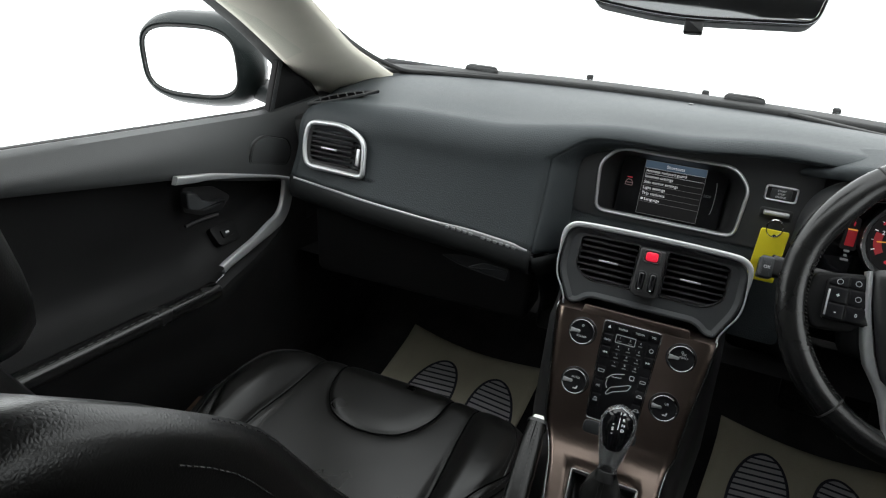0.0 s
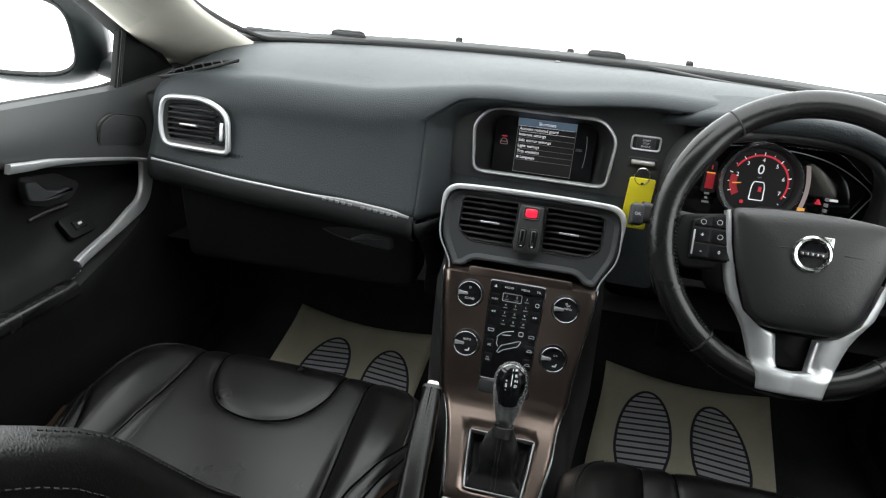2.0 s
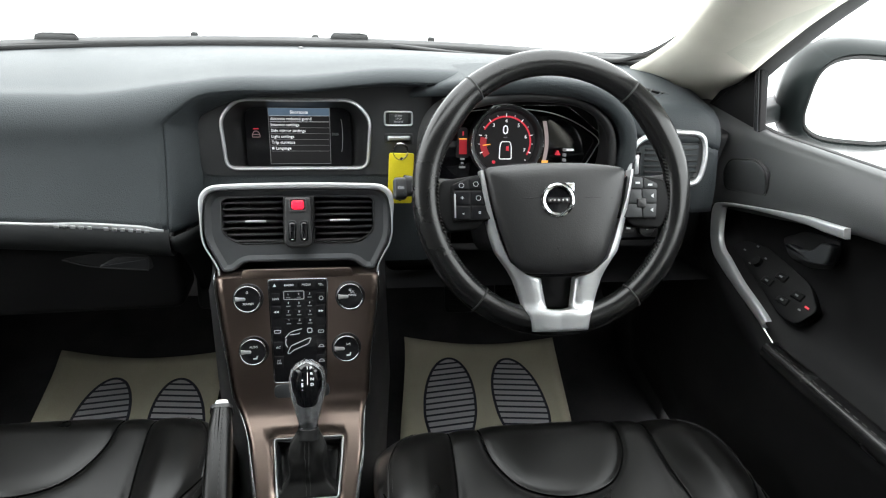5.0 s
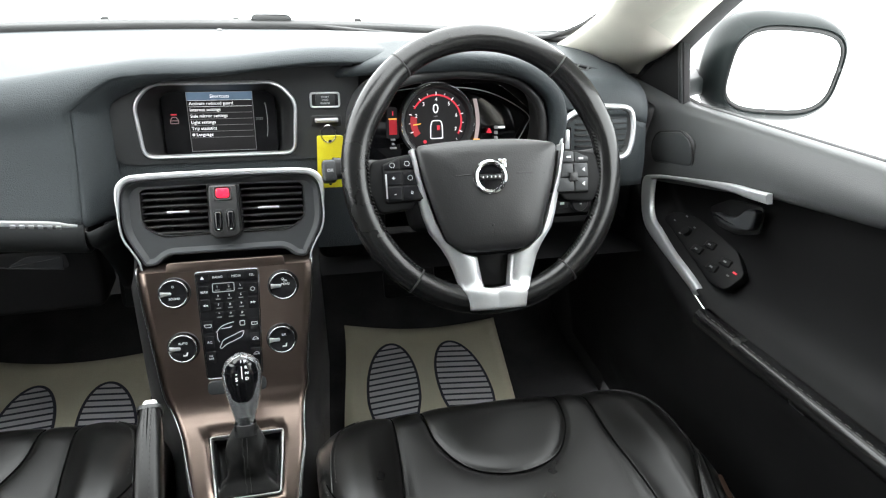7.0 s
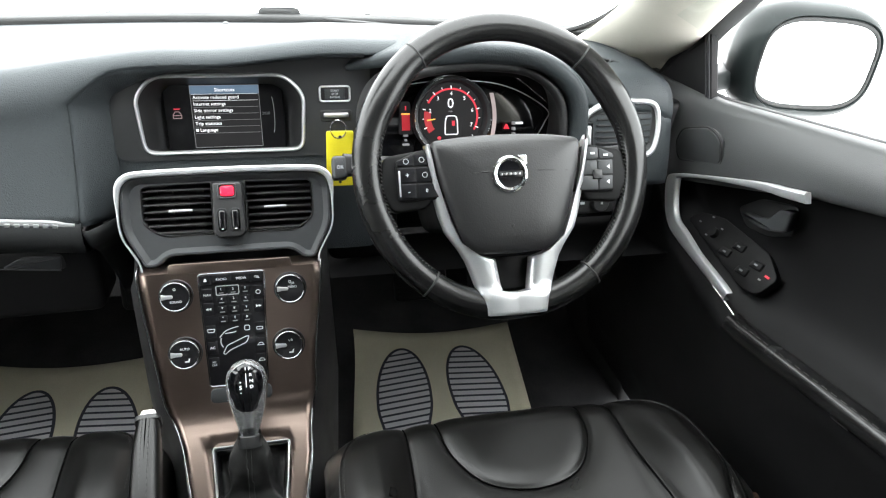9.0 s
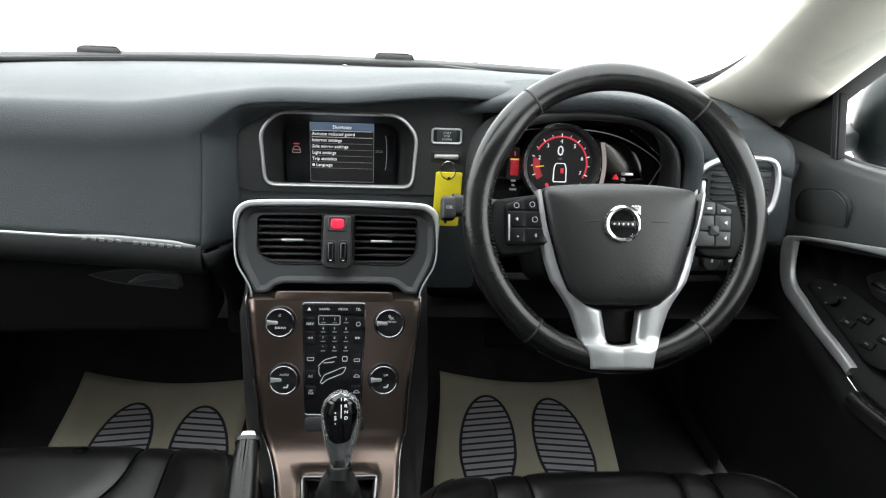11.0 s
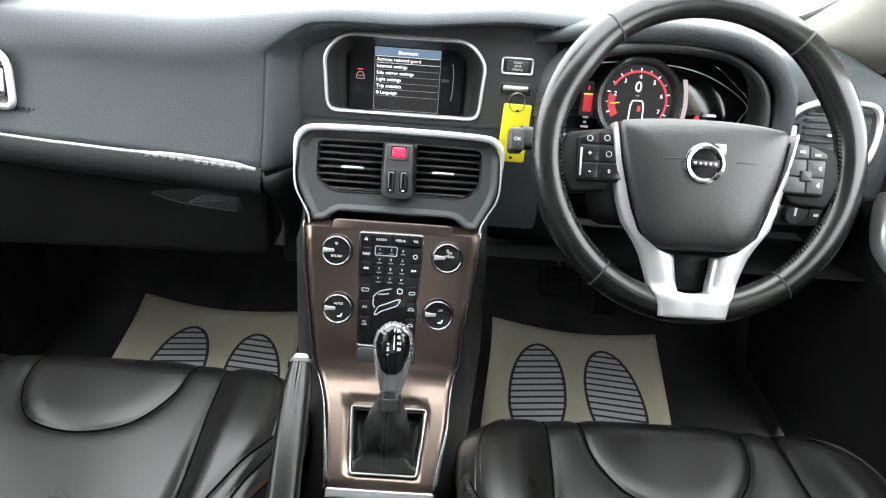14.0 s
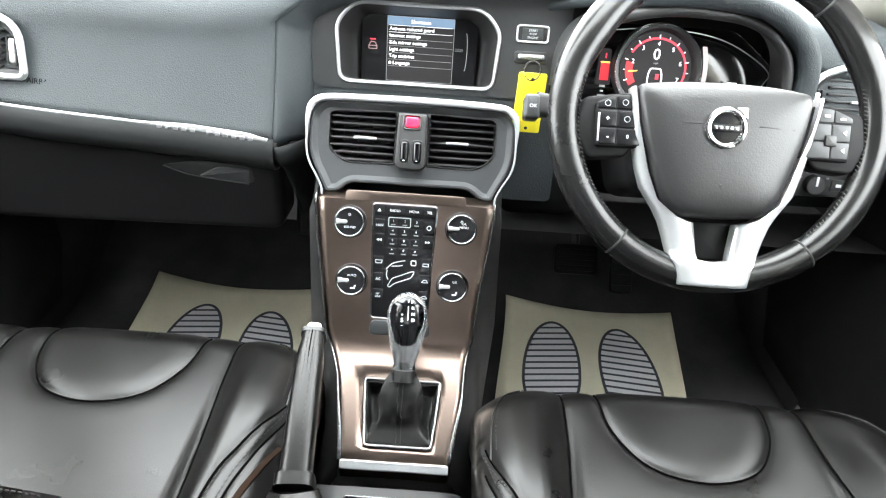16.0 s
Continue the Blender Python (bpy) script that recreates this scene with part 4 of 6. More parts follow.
part("surround", band(o, at(STACK, 0, 0, 0.001), bead(0.0015, 0.0016, 4)), RING, kp, "thin silver surround")
plate = part("plate", prism(inset(o, 0.0018), STACK, -0.002, 0.0022, 0.0006), PIANO, kp, "gloss black plate")
part("foot", prism(rounded([(-0.0395, -0.106), (0.0395, -0.106), (0.0385, -0.086), (-0.0385, -0.086)], 0.008), at(STACK, 0.002, 0, 0), -0.002, 0.0030, 0.0015), GREY, kp, "grey lower edge")
ROWV = [0.0570, 0.0375, 0.0190, -0.0105, -0.0320, -0.0530]


def pad_key(x, v, w, h, text="", size=0.005, sub=False):
    k = part("key_cap", box(at(STACK, x, v, 0.0022), -w / 2, w / 2, -h / 2, h / 2, -0.0005, 0.0014, 0.0005, 0.001), PIANO, kp)
    if text:
        words(text, at(STACK, x, v + (0.0014 if sub else 0), 0.0037), size * 0.84, MARK, k)
    if sub:
        part("mark", box(at(STACK, x, v - 0.0032, 0.0036), -0.003, 0.003, -0.0007, 0.0007, 0, 0.0002, 0.0001), DIM, k)
    return k


k = pad_key(-0.0325, ROWV[0], 0.013, 0.0125)
part("eject_mark", prism([Vector((-0.0024, -0.0018)), Vector((0.0024, -0.0018)), Vector((0, 0.0024))], at(STACK, -0.0325, ROWV[0], 0.0036), 0, 0.0002, 0.0001), MARK, k)
pad_key(-0.0125, ROWV[0], 0.024, 0.0125, "RADIO", 0.0052)
pad_key(0.0120, ROWV[0], 0.022, 0.0125, "MEDIA", 0.0052)
pad_key(0.0320, ROWV[0], 0.015, 0.0125, "TEL", 0.0052)
side_l = ("NAV", "", "", "AC", "MY\nCAR")
for i, v in enumerate(ROWV[1:]):
    k = pad_key(-0.0312 + 0.0006 * i, v, 0.0125, 0.0165, side_l[i], 0.0056 if i != 4 else 0.0042)
    if i == 1:
        for dx in (-0.0022, 0.0012):
            part("skip_mark", prism([Vector((0.0017, -0.0017)), Vector((0.0017, 0.0017)), Vector((-0.0017, 0))], at(STACK, -0.0306 + dx, v, 0.0036), 0, 0.0002, 0.0001), MARK, k)
    if i == 2:
        part("demist_mark", band(rounded([(-0.004, -0.001), (0.004, -0.001), (0.005, 0.0035), (-0.005, 0.0035)], 0.001), at(STACK, -0.030, v, 0.0036), [(0, 0), (0, 0.0002), (0.0006, 0.0002), (0.0006, 0)]), MARK, k)
    k = pad_key(0.0322 - 0.0006 * i, v, 0.0125, 0.0165)
    if i == 0:
        part("globe_mark", band([Vector((0.003 * math.cos(a), 0.003 * math.sin(a))) for a in [2 * math.pi * j / 16 for j in range(16)]], at(STACK, 0.0322, v, 0.0036), [(0, 0), (0, 0.0002), (0.0006, 0.0002), (0.0006, 0)]), MARK, k)
    elif i == 1:
        for dx in (-0.0016, 0.0018):
            part("skip_mark", prism([Vector((-0.0017, -0.0017)), Vector((0.0017, 0)), Vector((-0.0017, 0.0017))], at(STACK, 0.0316 + dx, v, 0.0036), 0, 0.0002, 0.0001), MARK, k)
    else:
        part("car_mark", band(rounded([(-0.004, -0.002), (0.004, -0.002), (0.004, 0.002), (-0.004, 0.002)] if i == 2 else [(-0.0045, -0.0015), (0.0045, -0.0015), (0.002, 0.0022), (-0.002, 0.0022)], 0.0008), at(STACK, 0.031, v, 0.0036), [(0, 0), (0, 0.0002), (0.0006, 0.0002), (0.0006, 0)]), MARK, k)
names = "123456789*0#"
for i, ch in enumerate(names):
    pad_key(-0.0140 + 0.0150 * (i % 3), 0.0425 - 0.0125 * (i // 3), 0.0112, 0.0092, ch, 0.0052, True)
part("key_frame", band(rounded([(-0.0205, 0.0362), (0.0085, 0.0362), (0.0085, 0.0488), (-0.0205, 0.0488)], 0.002), at(STACK, 0, 0, 0.0024), [(0, 0), (0, 0.0016), (0.0009, 0.0016), (0.0009, 0)]), SILVER, kp, "silver frame round two keys")
for pts in ([(-0.0200, -0.0190), (-0.0120, -0.0110), (0.0005, -0.0070), (0.0040, -0.0065)], [(-0.0130, -0.0145), (-0.0020, -0.0135), (0.0010, -0.0125)], [(-0.0185, -0.0200), (-0.0190, -0.0270), (-0.0165, -0.0325)]):
    part("flow_line", tube(smooth_path([STACK @ Vector((x, y, 0.0026)) for x, y in pts], 6), 0.00045, 5, (0, 0, 1)), MARK, plate)
seat = rounded([(-0.0175, -0.0410), (-0.0120, -0.0300), (0.0020, -0.0245), (0.0120, -0.0200), (0.0175, -0.0195), (0.0135, -0.0285), (0.0010, -0.0335), (-0.0080, -0.0370), (-0.0140, -0.0425)], 0.003)
part("figure_line", band(seat, at(STACK, 0, 0, 0.0022), [(0, 0), (0, 0.0006), (0.0008, 0.0006), (0.0008, 0)]), MARK, plate)
part("figure_line", band(rounded([(0.0115, -0.0125), (0.0185, -0.0125), (0.0185, -0.0055), (0.0115, -0.0055)], 0.002), at(STACK, 0, 0, 0.0022), [(0, 0), (0, 0.0006), (0.0008, 0.0006), (0.0008, 0)]), MARK, plate)

# ---- gear lever ----
gear = thing("gear_lever", (0.012, -0.235, 0.21), "silver and gloss black gear selector with a leather gaiter", "gear lever")
bo = rounded([(-0.047, 0.044), (-0.040, -0.042), (0.0445, -0.042), (0.0515, 0.044)], 0.006)
bo = [p + Vector((0.010, 0)) for p in bo]
part("gaiter_frame", band(bo, at(BASE, 0, 0, 0.002), bead(0.0034, 0.0035)), SILVER, gear, "polished silver frame")
inner = []
for p, q in zip(inset(bo, 0.004), inset(bo, 0.004)[1:] + inset(bo, 0.004)[:1]):
    k = max(int((q - p).length / 0.003), 1)
    inner += [p.lerp(q, j / k) for j in range(k)]
# bag profile: (step, half width, half depth, centre along, height)
BAG = [(0.0, 1.0, 1.0, 0.0, 0.001), (0.08, 0.975, 0.95, 0.0, 0.0035), (0.19, 0.88, 0.78, 0.002, 0.0060), (0.27, 0.70, 0.62, 0.004, 0.0085), (0.33, 0.63, 0.54, 0.006, 0.014), (0.46, 0.62, 0.51, 0.010, 0.024),
       (0.6, 0.60, 0.46, 0.016, 0.033), (0.76, 0.56, 0.39, 0.025, 0.041), (0.90, 0.40, 0.35, 0.034, 0.047), (1.0, 0.33, 0.33, 0.039, 0.050), (1.08, 0.32, 0.32, 0.041, 0.055)]
rows = []
for j in range(29):
    t = j / 28 * 1.08
    cols = [float(np.interp(t, [r_[0] for r_ in BAG], [r_[c_] for r_ in BAG])) for c_ in (1, 2, 3, 4)]
    amp = 0.5 * math.sin(math.pi * min(max((t - 0.12) / 0.85, 0), 1)) ** 0.8
    row = []
    for p in inner:
        q = p - Vector((0.010, 0.0))
        a = math.atan2(q.y, q.x)
        q = q.lerp(Vector((0.043 * math.cos(a), 0.040 * math.sin(a))), ease(0.15, 0.6, t))
        fold = 1 + amp * (0.07 * math.cos(4 * a + math.pi) + 0.10 * math.sin(5 * a + 4 * t) + 0.06 * math.sin(9 * a - 7 * t))
        side = ease(0.35, 0.8, abs(math.cos(a))) * ease(-0.75, -0.35, math.sin(a))
        sag = 0.0020 * amp * math.sin(6 * a + 9 * t) - 0.024 * side * ease(0.05, 0.17, t) * (1 - ease(0.24, 0.40, t))
        row.append(BASE @ Vector((0.010 + 0.0045 * t + q.x * cols[0] * fold, cols[2] + q.y * cols[1] * fold, cols[3] + sag)))
    rows.append(row)
part("gaiter", grid(rows, closed=True), GAITER, gear, "folded black leather gaiter", 70)
for dx in (-0.0028, 0.0028):
    line = []
    for r_ in rows[2:26]:
        near = [p for p in r_ if (BASE.inverted() @ p).y < (BASE.inverted() @ r_[0]).y + 9]
        low = min(near, key=lambda p: abs((BASE.inverted() @ p).x - 0.012 - dx) + 2.0 * (BASE.inverted() @ p).y)
        line.append(low + Vector((0, -0.0006, 0.0008)))
    part("gaiter_seam", tube(line, 0.0006, 5, (1, 0, 0)), THREAD, gear)
KNOB = plane_at((0.0145, -0.200, 0.318), (0, 0.50, 0.87)) @ Matrix.Diagonal((1, 0.84, 1, 1))
secs = [(-0.056, 0.0125, 0.011), (-0.045, 0.0130, 0.011), (-0.036, 0.0150, 0.012), (-0.022, 0.0185, 0.0145), (-0.004, 0.0220, 0.017), (0.014, 0.0248, 0.019), (0.030, 0.0250, 0.0195), (0.044, 0.0215, 0.0185), (0.053, 0.0150, 0.015), (0.058, 0.0075, 0.009), (0.0595, 0.001, 0.001)]
rows = [[KNOB @ Vector((a * math.cos(2 * math.pi * i / 32), y, b * math.sin(2 * math.pi * i / 32))) for i in range(32)] for y, a, b in secs]
part("knob", grid(rows, closed=True), SATIN, gear, "satin silver knob", 60)
part("collar", lathe([(0.0150, -0.010), (0.0145, 0.0), (0.0140, 0.006), (0.0120, 0.0075)], KNOB @ pose(0, -0.058, 0, -90, 0, 0), 28), HARD, gear)


def knob_point(y, k):
    """A point of the knob's near side, k across from -1 to 1."""
    for (y0, a0, b0), (y1, a1, b1) in zip(secs, secs[1:]):
        if y0 <= y <= y1:
            f = (y - y0) / (y1 - y0)
            a, b = a0 + (a1 - a0) * f, b0 + (b1 - b0) * f
            return Vector((a * k, y, b * math.sqrt(max(0.0, 1 - k * k)) + 0.0010))
    return Vector((0, y, 0.002))


rows = []
for j in range(25):
    t = j / 24
    y = -0.015 + 0.0705 * t
    w = 0.60 + 0.24 * ease(0.0, 0.6, t)
    w *= math.sqrt(max(0.0, 1 - max(0.0, (t - 0.75) / 0.25) ** 2)) * (0.6 + 0.4 * ease(0.0, 0.08, t))
    rows.append([KNOB @ knob_point(y, w * k) for k in [-1 + 2 * i / 12 for i in range(13)]])
ins = part("insert", grid(rows), GLOSS, gear, "gloss black insert")
part("insert_rim", tube([r[0] for r in rows] + [r[-1] for r in reversed(rows)], 0.0005, 5, KNOB.col[2].xyz, True), CHROME, gear, "thin bright rim")
part("neck_clip", grid([[KNOB @ (knob_point(y, w * k) + Vector((0, 0, 0.0004))) for k in (-1, -0.5, 0, 0.5, 1)] for y, w in ((-0.054, 0.62), (-0.046, 0.56), (-0.039, 0.46))]), RING, gear, "dull chrome clip")
for i, ch in enumerate("PRND"):
    words(ch, KNOB @ Matrix.Translation(knob_point(0.0475 - 0.0085 * i, 0.30) + Vector((0, 0, 0.0006))) @ pose(0, 0, 0, 0, 14, 0), 0.0062, LIT, ins)
words("S", KNOB @ Matrix.Translation(knob_point(0.0215, -0.22) + Vector((0, 0, 0.0006))), 0.0078, LIT, ins)
words("+", KNOB @ Matrix.Translation(knob_point(0.0290, -0.22) + Vector((0, 0, 0.0006))), 0.0055, LIT, ins)
words("-", KNOB @ Matrix.Translation(knob_point(0.0145, -0.22) + Vector((0, 0, 0.0006))), 0.0065, LIT, ins)
part("gate_line", tube([KNOB @ (knob_point(y, 0.06) + Vector((0, 0, 0.0003))) for y in (0.050, 0.037, 0.022)], 0.0004, 5, (1, 0, 0)), LIT, ins)

# ---- tunnel console and handbrake ----
tun = thing("tunnel_console", (0, -0.5, 0.0), "black tunnel console with a gloss tray between the seats", "console")
rows = []
for j in range(13):
    y = -0.30 - 0.95 * j / 12
    rows.append([(x, y, z) for x, z in ((-0.115, 0.0), (-0.105, 0.10), (-0.098, 0.150), (-0.085, 0.160), (-0.045, 0.161), (0.065, 0.161), (0.090, 0.158), (0.100, 0.148), (0.105, 0.10), (0.115, 0.0))])
part("body", grid(rows), HARD, tun)
TR = plane_at((0.008, -0.405, 0.1625), (0, 1, 0.02))
tray = part("tray_frame", band(rounded([(-0.056, -0.085), (0.060, -0.085), (0.060, 0.085), (-0.056, 0.085)], 0.010), TR, bead(0.006, 0.006)), GLOSS, tun, "gloss black tray frame")
part("tray_lid", box(TR, -0.048, 0.052, -0.077, 0.077, -0.004, 0.0025, 0.002, 0.006), GLOSS, tun)
part("tray_line", tube([TR @ Vector((x, 0.083, 0.0062)) for x in (-0.05, 0.0, 0.054)], 0.0009, 5, (0, 0, 1)), CHROME, tun)

hb = thing("handbrake_lever", (-0.07, -0.47, 0.16), "black leather handbrake lever with a pale button", "handbrake")
a, b = Vector((-0.081, -0.272, 0.364)), Vector((-0.070, -0.420, 0.310))
d = (b - a)
pth = [a + d * (i / 14) + Vector((0, 0, 0.004 * math.sin(math.pi * i / 14))) for i in range(15)]
sc = [0.80 + 0.20 * ease(0, 0.25, i / 14) + 0.10 * (i / 14) for i in range(15)]
part("grip", sweep(pth, rect(0.027, 0.034, 0.011, 5), (0, 0.3, 1), sc), LEATHER, hb, "stitched black leather grip")
part("button", sweep([a - d.normalized() * 0.010, a - d.normalized() * 0.006, a + d.normalized() * 0.004], rect(0.0165, 0.0165, 0.005, 4), (0, 0.3, 1), [0.86, 1, 1]), WHITE, hb, "pale release button")
part("end_collar", sweep([a - d.normalized() * 0.001, a + d.normalized() * 0.004], rect(0.0262, 0.0292, 0.010, 4), (0, 0.3, 1)), HARD, hb)
part("seam", tube([a + d * t + Vector((0, 0, 0.017 * (0.80 + 0.20 * ease(0, 0.25, t) + 0.10 * t) + 0.004 * math.sin(math.pi * t) + 0.0002)) for t in [0.04 + 0.94 * i / 20 for i in range(21)]], 0.0007, 5, (1, 0, 0)), SEAM, hb)
for dx in (-0.0035, 0.0035):
    for i in range(22):
        p0 = a + d * (0.06 + 0.042 * i)
        q0 = p0 + d * 0.025
        t = 0.06 + 0.042 * i
        lift = Vector((dx, 0, 0.017 * (0.80 + 0.20 * ease(0, 0.25, t) + 0.10 * t) + 0.004 * math.sin(math.pi * min(t, 1)) + 0.0006))
        part("stitch", tube([p0 + lift, q0 + lift], 0.0006, 4, (1, 0, 0)), THREAD, hb)
part("cuff", sweep([b, b + d.normalized() * 0.012], rect(0.037, 0.041, 0.012, 4), (0, 0.3, 1)), LEATHER, hb)
pth = smooth_path([b + d.normalized() * 0.010, b + Vector((0.004, -0.03, -0.03)), b + Vector((0.004, -0.045, -0.085)), Vector((-0.060, -0.475, 0.16))], 5)
part("gaiter", sweep(pth, rect(0.040, 0.046, 0.014, 5), (0, 0.6, 1), [0.95 + 0.14 * math.sin(i * 1.3) + 0.035 * i for i in range(len(pth))]), LEATHER, hb, "wrinkled leather gaiter")

# ---- steering wheel ----
WHEEL = plane_at((0.341, -0.1435, 0.5885), (0, 0.469, 0.883))
sw = thing("steering_wheel", tuple(WHEEL.translation), "black leather steering wheel with satin silver spokes", "steering wheel")
R0 = 0.1695


def rim_ring(ang, grow=0.0, n=20):
    """Section of the rim at an angle in degrees."""
    a = radians(ang)
    c, s_ = math.cos(a), math.sin(a)
    grip = 0.0020 * (math.exp(-((ang % 180 - 32) / 14) ** 2) + math.exp(-((ang % 180 - 148) / 14) ** 2)) * (1 if (ang % 360) < 180 else 0.2)
    rx, rz = 0.0170 + grow + grip, 0.0150 + grow + grip
    return [WHEEL @ Vector(((R0 - grip + rx * math.cos(2 * math.pi * j / n)) * c, (R0 - grip + rx * math.cos(2 * math.pi * j / n)) * s_, rz * math.sin(2 * math.pi * j / n))) for j in range(n)]


rows = [rim_ring(360 * i / 144) for i in range(144)]
bm = grid(rows + [rows[0]], closed=True)
bmesh.ops.remove_doubles(bm, verts=bm.verts, dist=1e-6)
bmesh.ops.recalc_face_normals(bm, faces=bm.faces)
rim = part("rim", bm, RIM, sw, "black leather rim", 60)
for ang in (127.5, 51.5, 233, 306.5):
    part("rim_joint", grid([rim_ring(ang - 0.45, -0.0004), rim_ring(ang - 0.35, 0.0006), rim_ring(ang + 0.35, 0.0006), rim_ring(ang + 0.45, -0.0004)], closed=True), RUBBER, rim)
for a0, a1 in ((-50, 46), (134, 230)):
    n = 56
    for i in range(n):
        ang = radians(a0 + (a1 - a0) * (i + 0.5) / n)
        p = [WHEEL @ Vector(((R0 - 0.0158 - dx) * math.cos(ang + da), (R0 - 0.0158 - dx) * math.sin(ang + da), 0.0052 + dz)) for dx, da, dz in ((-0.0012, -0.008, 0.0030), (0.0012, 0.006, 0.0002))]
        part("stitch", tube(p, 0.00065, 4, WHEEL.col[2].xyz), THREAD, rim)

cover = rounded([(-0.103, 0.031), (-0.055, 0.036), (0.0, 0.0375), (0.055, 0.036), (0.101, 0.030), (0.092, -0.018), (0.068, -0.088), (0.050, -0.103), (0.0, -0.106), (-0.048, -0.104), (-0.066, -0.088), (-0.092, -0.018)], [0.012, 0.05, 0.05, 0.05, 0.012, 0.05, 0.02, 0.02, 0.05, 0.02, 0.02, 0.05])
cover = [Vector((p.x * 0.925 - 0.002, p.y)) for p in cover]
bm = bmesh.new()
levels = [(1.0, -0.012), (1.0, 0.014), (0.992, 0.0180), (0.97, 0.0215), (0.93, 0.0240), (0.85, 0.0262), (0.70, 0.0280), (0.45, 0.0290), (0.2, 0.0293)]
c0 = Vector((0.0, -0.03))
loops = [[bm.verts.new(WHEEL @ Vector((*(c0 + (p - c0) * f), z))) for p in cover] for f, z in levels]
n = len(cover)
for lo, hi in zip(loops, loops[1:]):
    for i in range(n):
        bm.faces.new((lo[i], lo[(i + 1) % n], hi[(i + 1) % n], hi[i]))
bm.faces.new(loops[-1])
bmesh.ops.recalc_face_normals(bm, faces=bm.faces)
pad = part("airbag_cover", bm, COVER, sw, "grained black airbag cover", 60)
for s in (-1, 1):
    part("crease_line", tube([WHEEL @ Vector((s * x, -0.007 - 0.002 * abs(x) / 0.05, 0.0292 - 0.003 * ease(0.03, 0.075, x))) for x in (0.030, 0.045, 0.060, 0.068)], 0.0008, 5, (0, 0, 1)), RUBBER, pad)
words("AIRBAG", at(WHEEL, -0.003, -0.082, 0.0286), 0.0085, RUBBER, pad, "airbag_lettering")
part("airbag_mark", lathe([(0, 0.0004), (0.0014, 0.0004), (0.0016, 0)], at(WHEEL, -0.005, -0.072, 0.0288), 16), RUBBER, pad)
# plain ring emblem
EM = at(WHEEL, -0.0055, -0.0120, 0.0285)
part("emblem_disc", lathe([(0, 0.0010), (0.0195, 0.0010), (0.0200, 0.0)], EM, 36), GLOSS, pad)
em = part("emblem_ring", lathe([(0.0158, 0.0008), (0.0162, 0.0034), (0.0190, 0.0042), (0.0212, 0.0034), (0.0218, 0.0)], EM, 40), CHROME, pad, "plain chrome ring emblem")
part("emblem_bar", box(EM, -0.0165, 0.0165, -0.0036, 0.0036, 0.0008, 0.0028, 0.0006), PIANO, em)
for i in range(5):
    part("emblem_bar_mark", box(EM, -0.0128 + 0.0054 * i, -0.0128 + 0.0054 * i + 0.0040, -0.0016, 0.0016, 0.0026, 0.0032, 0.0002), RING, em)
part("emblem_nub", prism(rounded([(0.010, 0.0215), (0.0215, 0.0215), (0.0215, 0.010), (0.0165, 0.0150)], 0.001), EM, 0.0, 0.0030, 0.0006), CHROME, em)

LEG = [((-0.1020, 0.0270), (-0.0965, 0.0280)), ((-0.0965, -0.008), (-0.0895, -0.010)), ((-0.0930, -0.034), (-0.0815, -0.034)), ((-0.0880, -0.056), (-0.0730, -0.063)),
       ((-0.0810, -0.077), (-0.0620, -0.090)), ((-0.0660, -0.0985), (-0.0400, -0.1060)), ((-0.0585, -0.112), (-0.0225, -0.1110)), ((-0.0530, -0.127), (-0.0200, -0.128)),
       ((-0.0485, -0.141), (-0.0175, -0.1440)), ((-0.0465, -0.147), (-0.0160, -0.1500)), ((-0.0455, -0.149), (-0.0060, -0.1520)), ((-0.0450, -0.151), (0.0, -0.1522)), ((-0.0410, -0.158), (0.0, -0.1580)), ((-0.0385, -0.170), (0.0, -0.1710)), ((-0.0365, -0.1800), (0.0, -0.1812))]


def trim_z(v):
    """How far the silver trim stands out along the wheel's face."""
    return 0.0105 + 0.008 * ease(-0.06, 0.02, v) + 0.0070 * ease(-0.140, -0.160, v) - 0.012 * ease(-0.176, -0.189, v)


for s in (-1, 1):
    rows = []
    for (a0, b0), (a1, b1) in zip(LEG, LEG[1:]):
        for q in range(5):
            f_ = q / 5
            a = Vector(a0).lerp(Vector(a1), f_)
            b = Vector(b0).lerp(Vector(b1), f_)
            a.x, b.x = s * a.x, s * b.x
            row = []
            w_ = (b - a).length
            for f, z in ((0, -0.016), (0, -0.004), (min(0.0016 / w_, 0.2), -0.0006), (min(0.004 / w_, 0.35), 0.0003), (0.5, 0.0012), (0.8, 0.0012), (1 - min(0.0016 / w_, 0.15), 0.0004 if a.y < -0.152 else -0.0008), (1, 0.0004 if a.y < -0.152 else -0.004), (1, -0.016)):
                p = a.lerp(b, f)
                row.append(WHEEL @ Vector((p.x, p.y, trim_z(p.y) + z)))
            rows.append(row)
    bm = grid(rows)
    bmesh.ops.recalc_face_normals(bm, faces=bm.faces)
    part("spoke_trim", bm, SILVER, sw, "satin silver spoke trim", 50)
part("spoke_trim_back", prism(rounded([(-0.030, -0.108), (0.030, -0.108), (0.018, -0.150), (-0.018, -0.150)], 0.004), WHEEL, -0.02, -0.008, 0.002), PANEL, sw)
part("hub", lathe([(0.046, 0.010), (0.048, -0.01), (0.045, -0.035), (0.04, -0.05)], at(WHEEL, 0, -0.035), 40), HARD, sw)
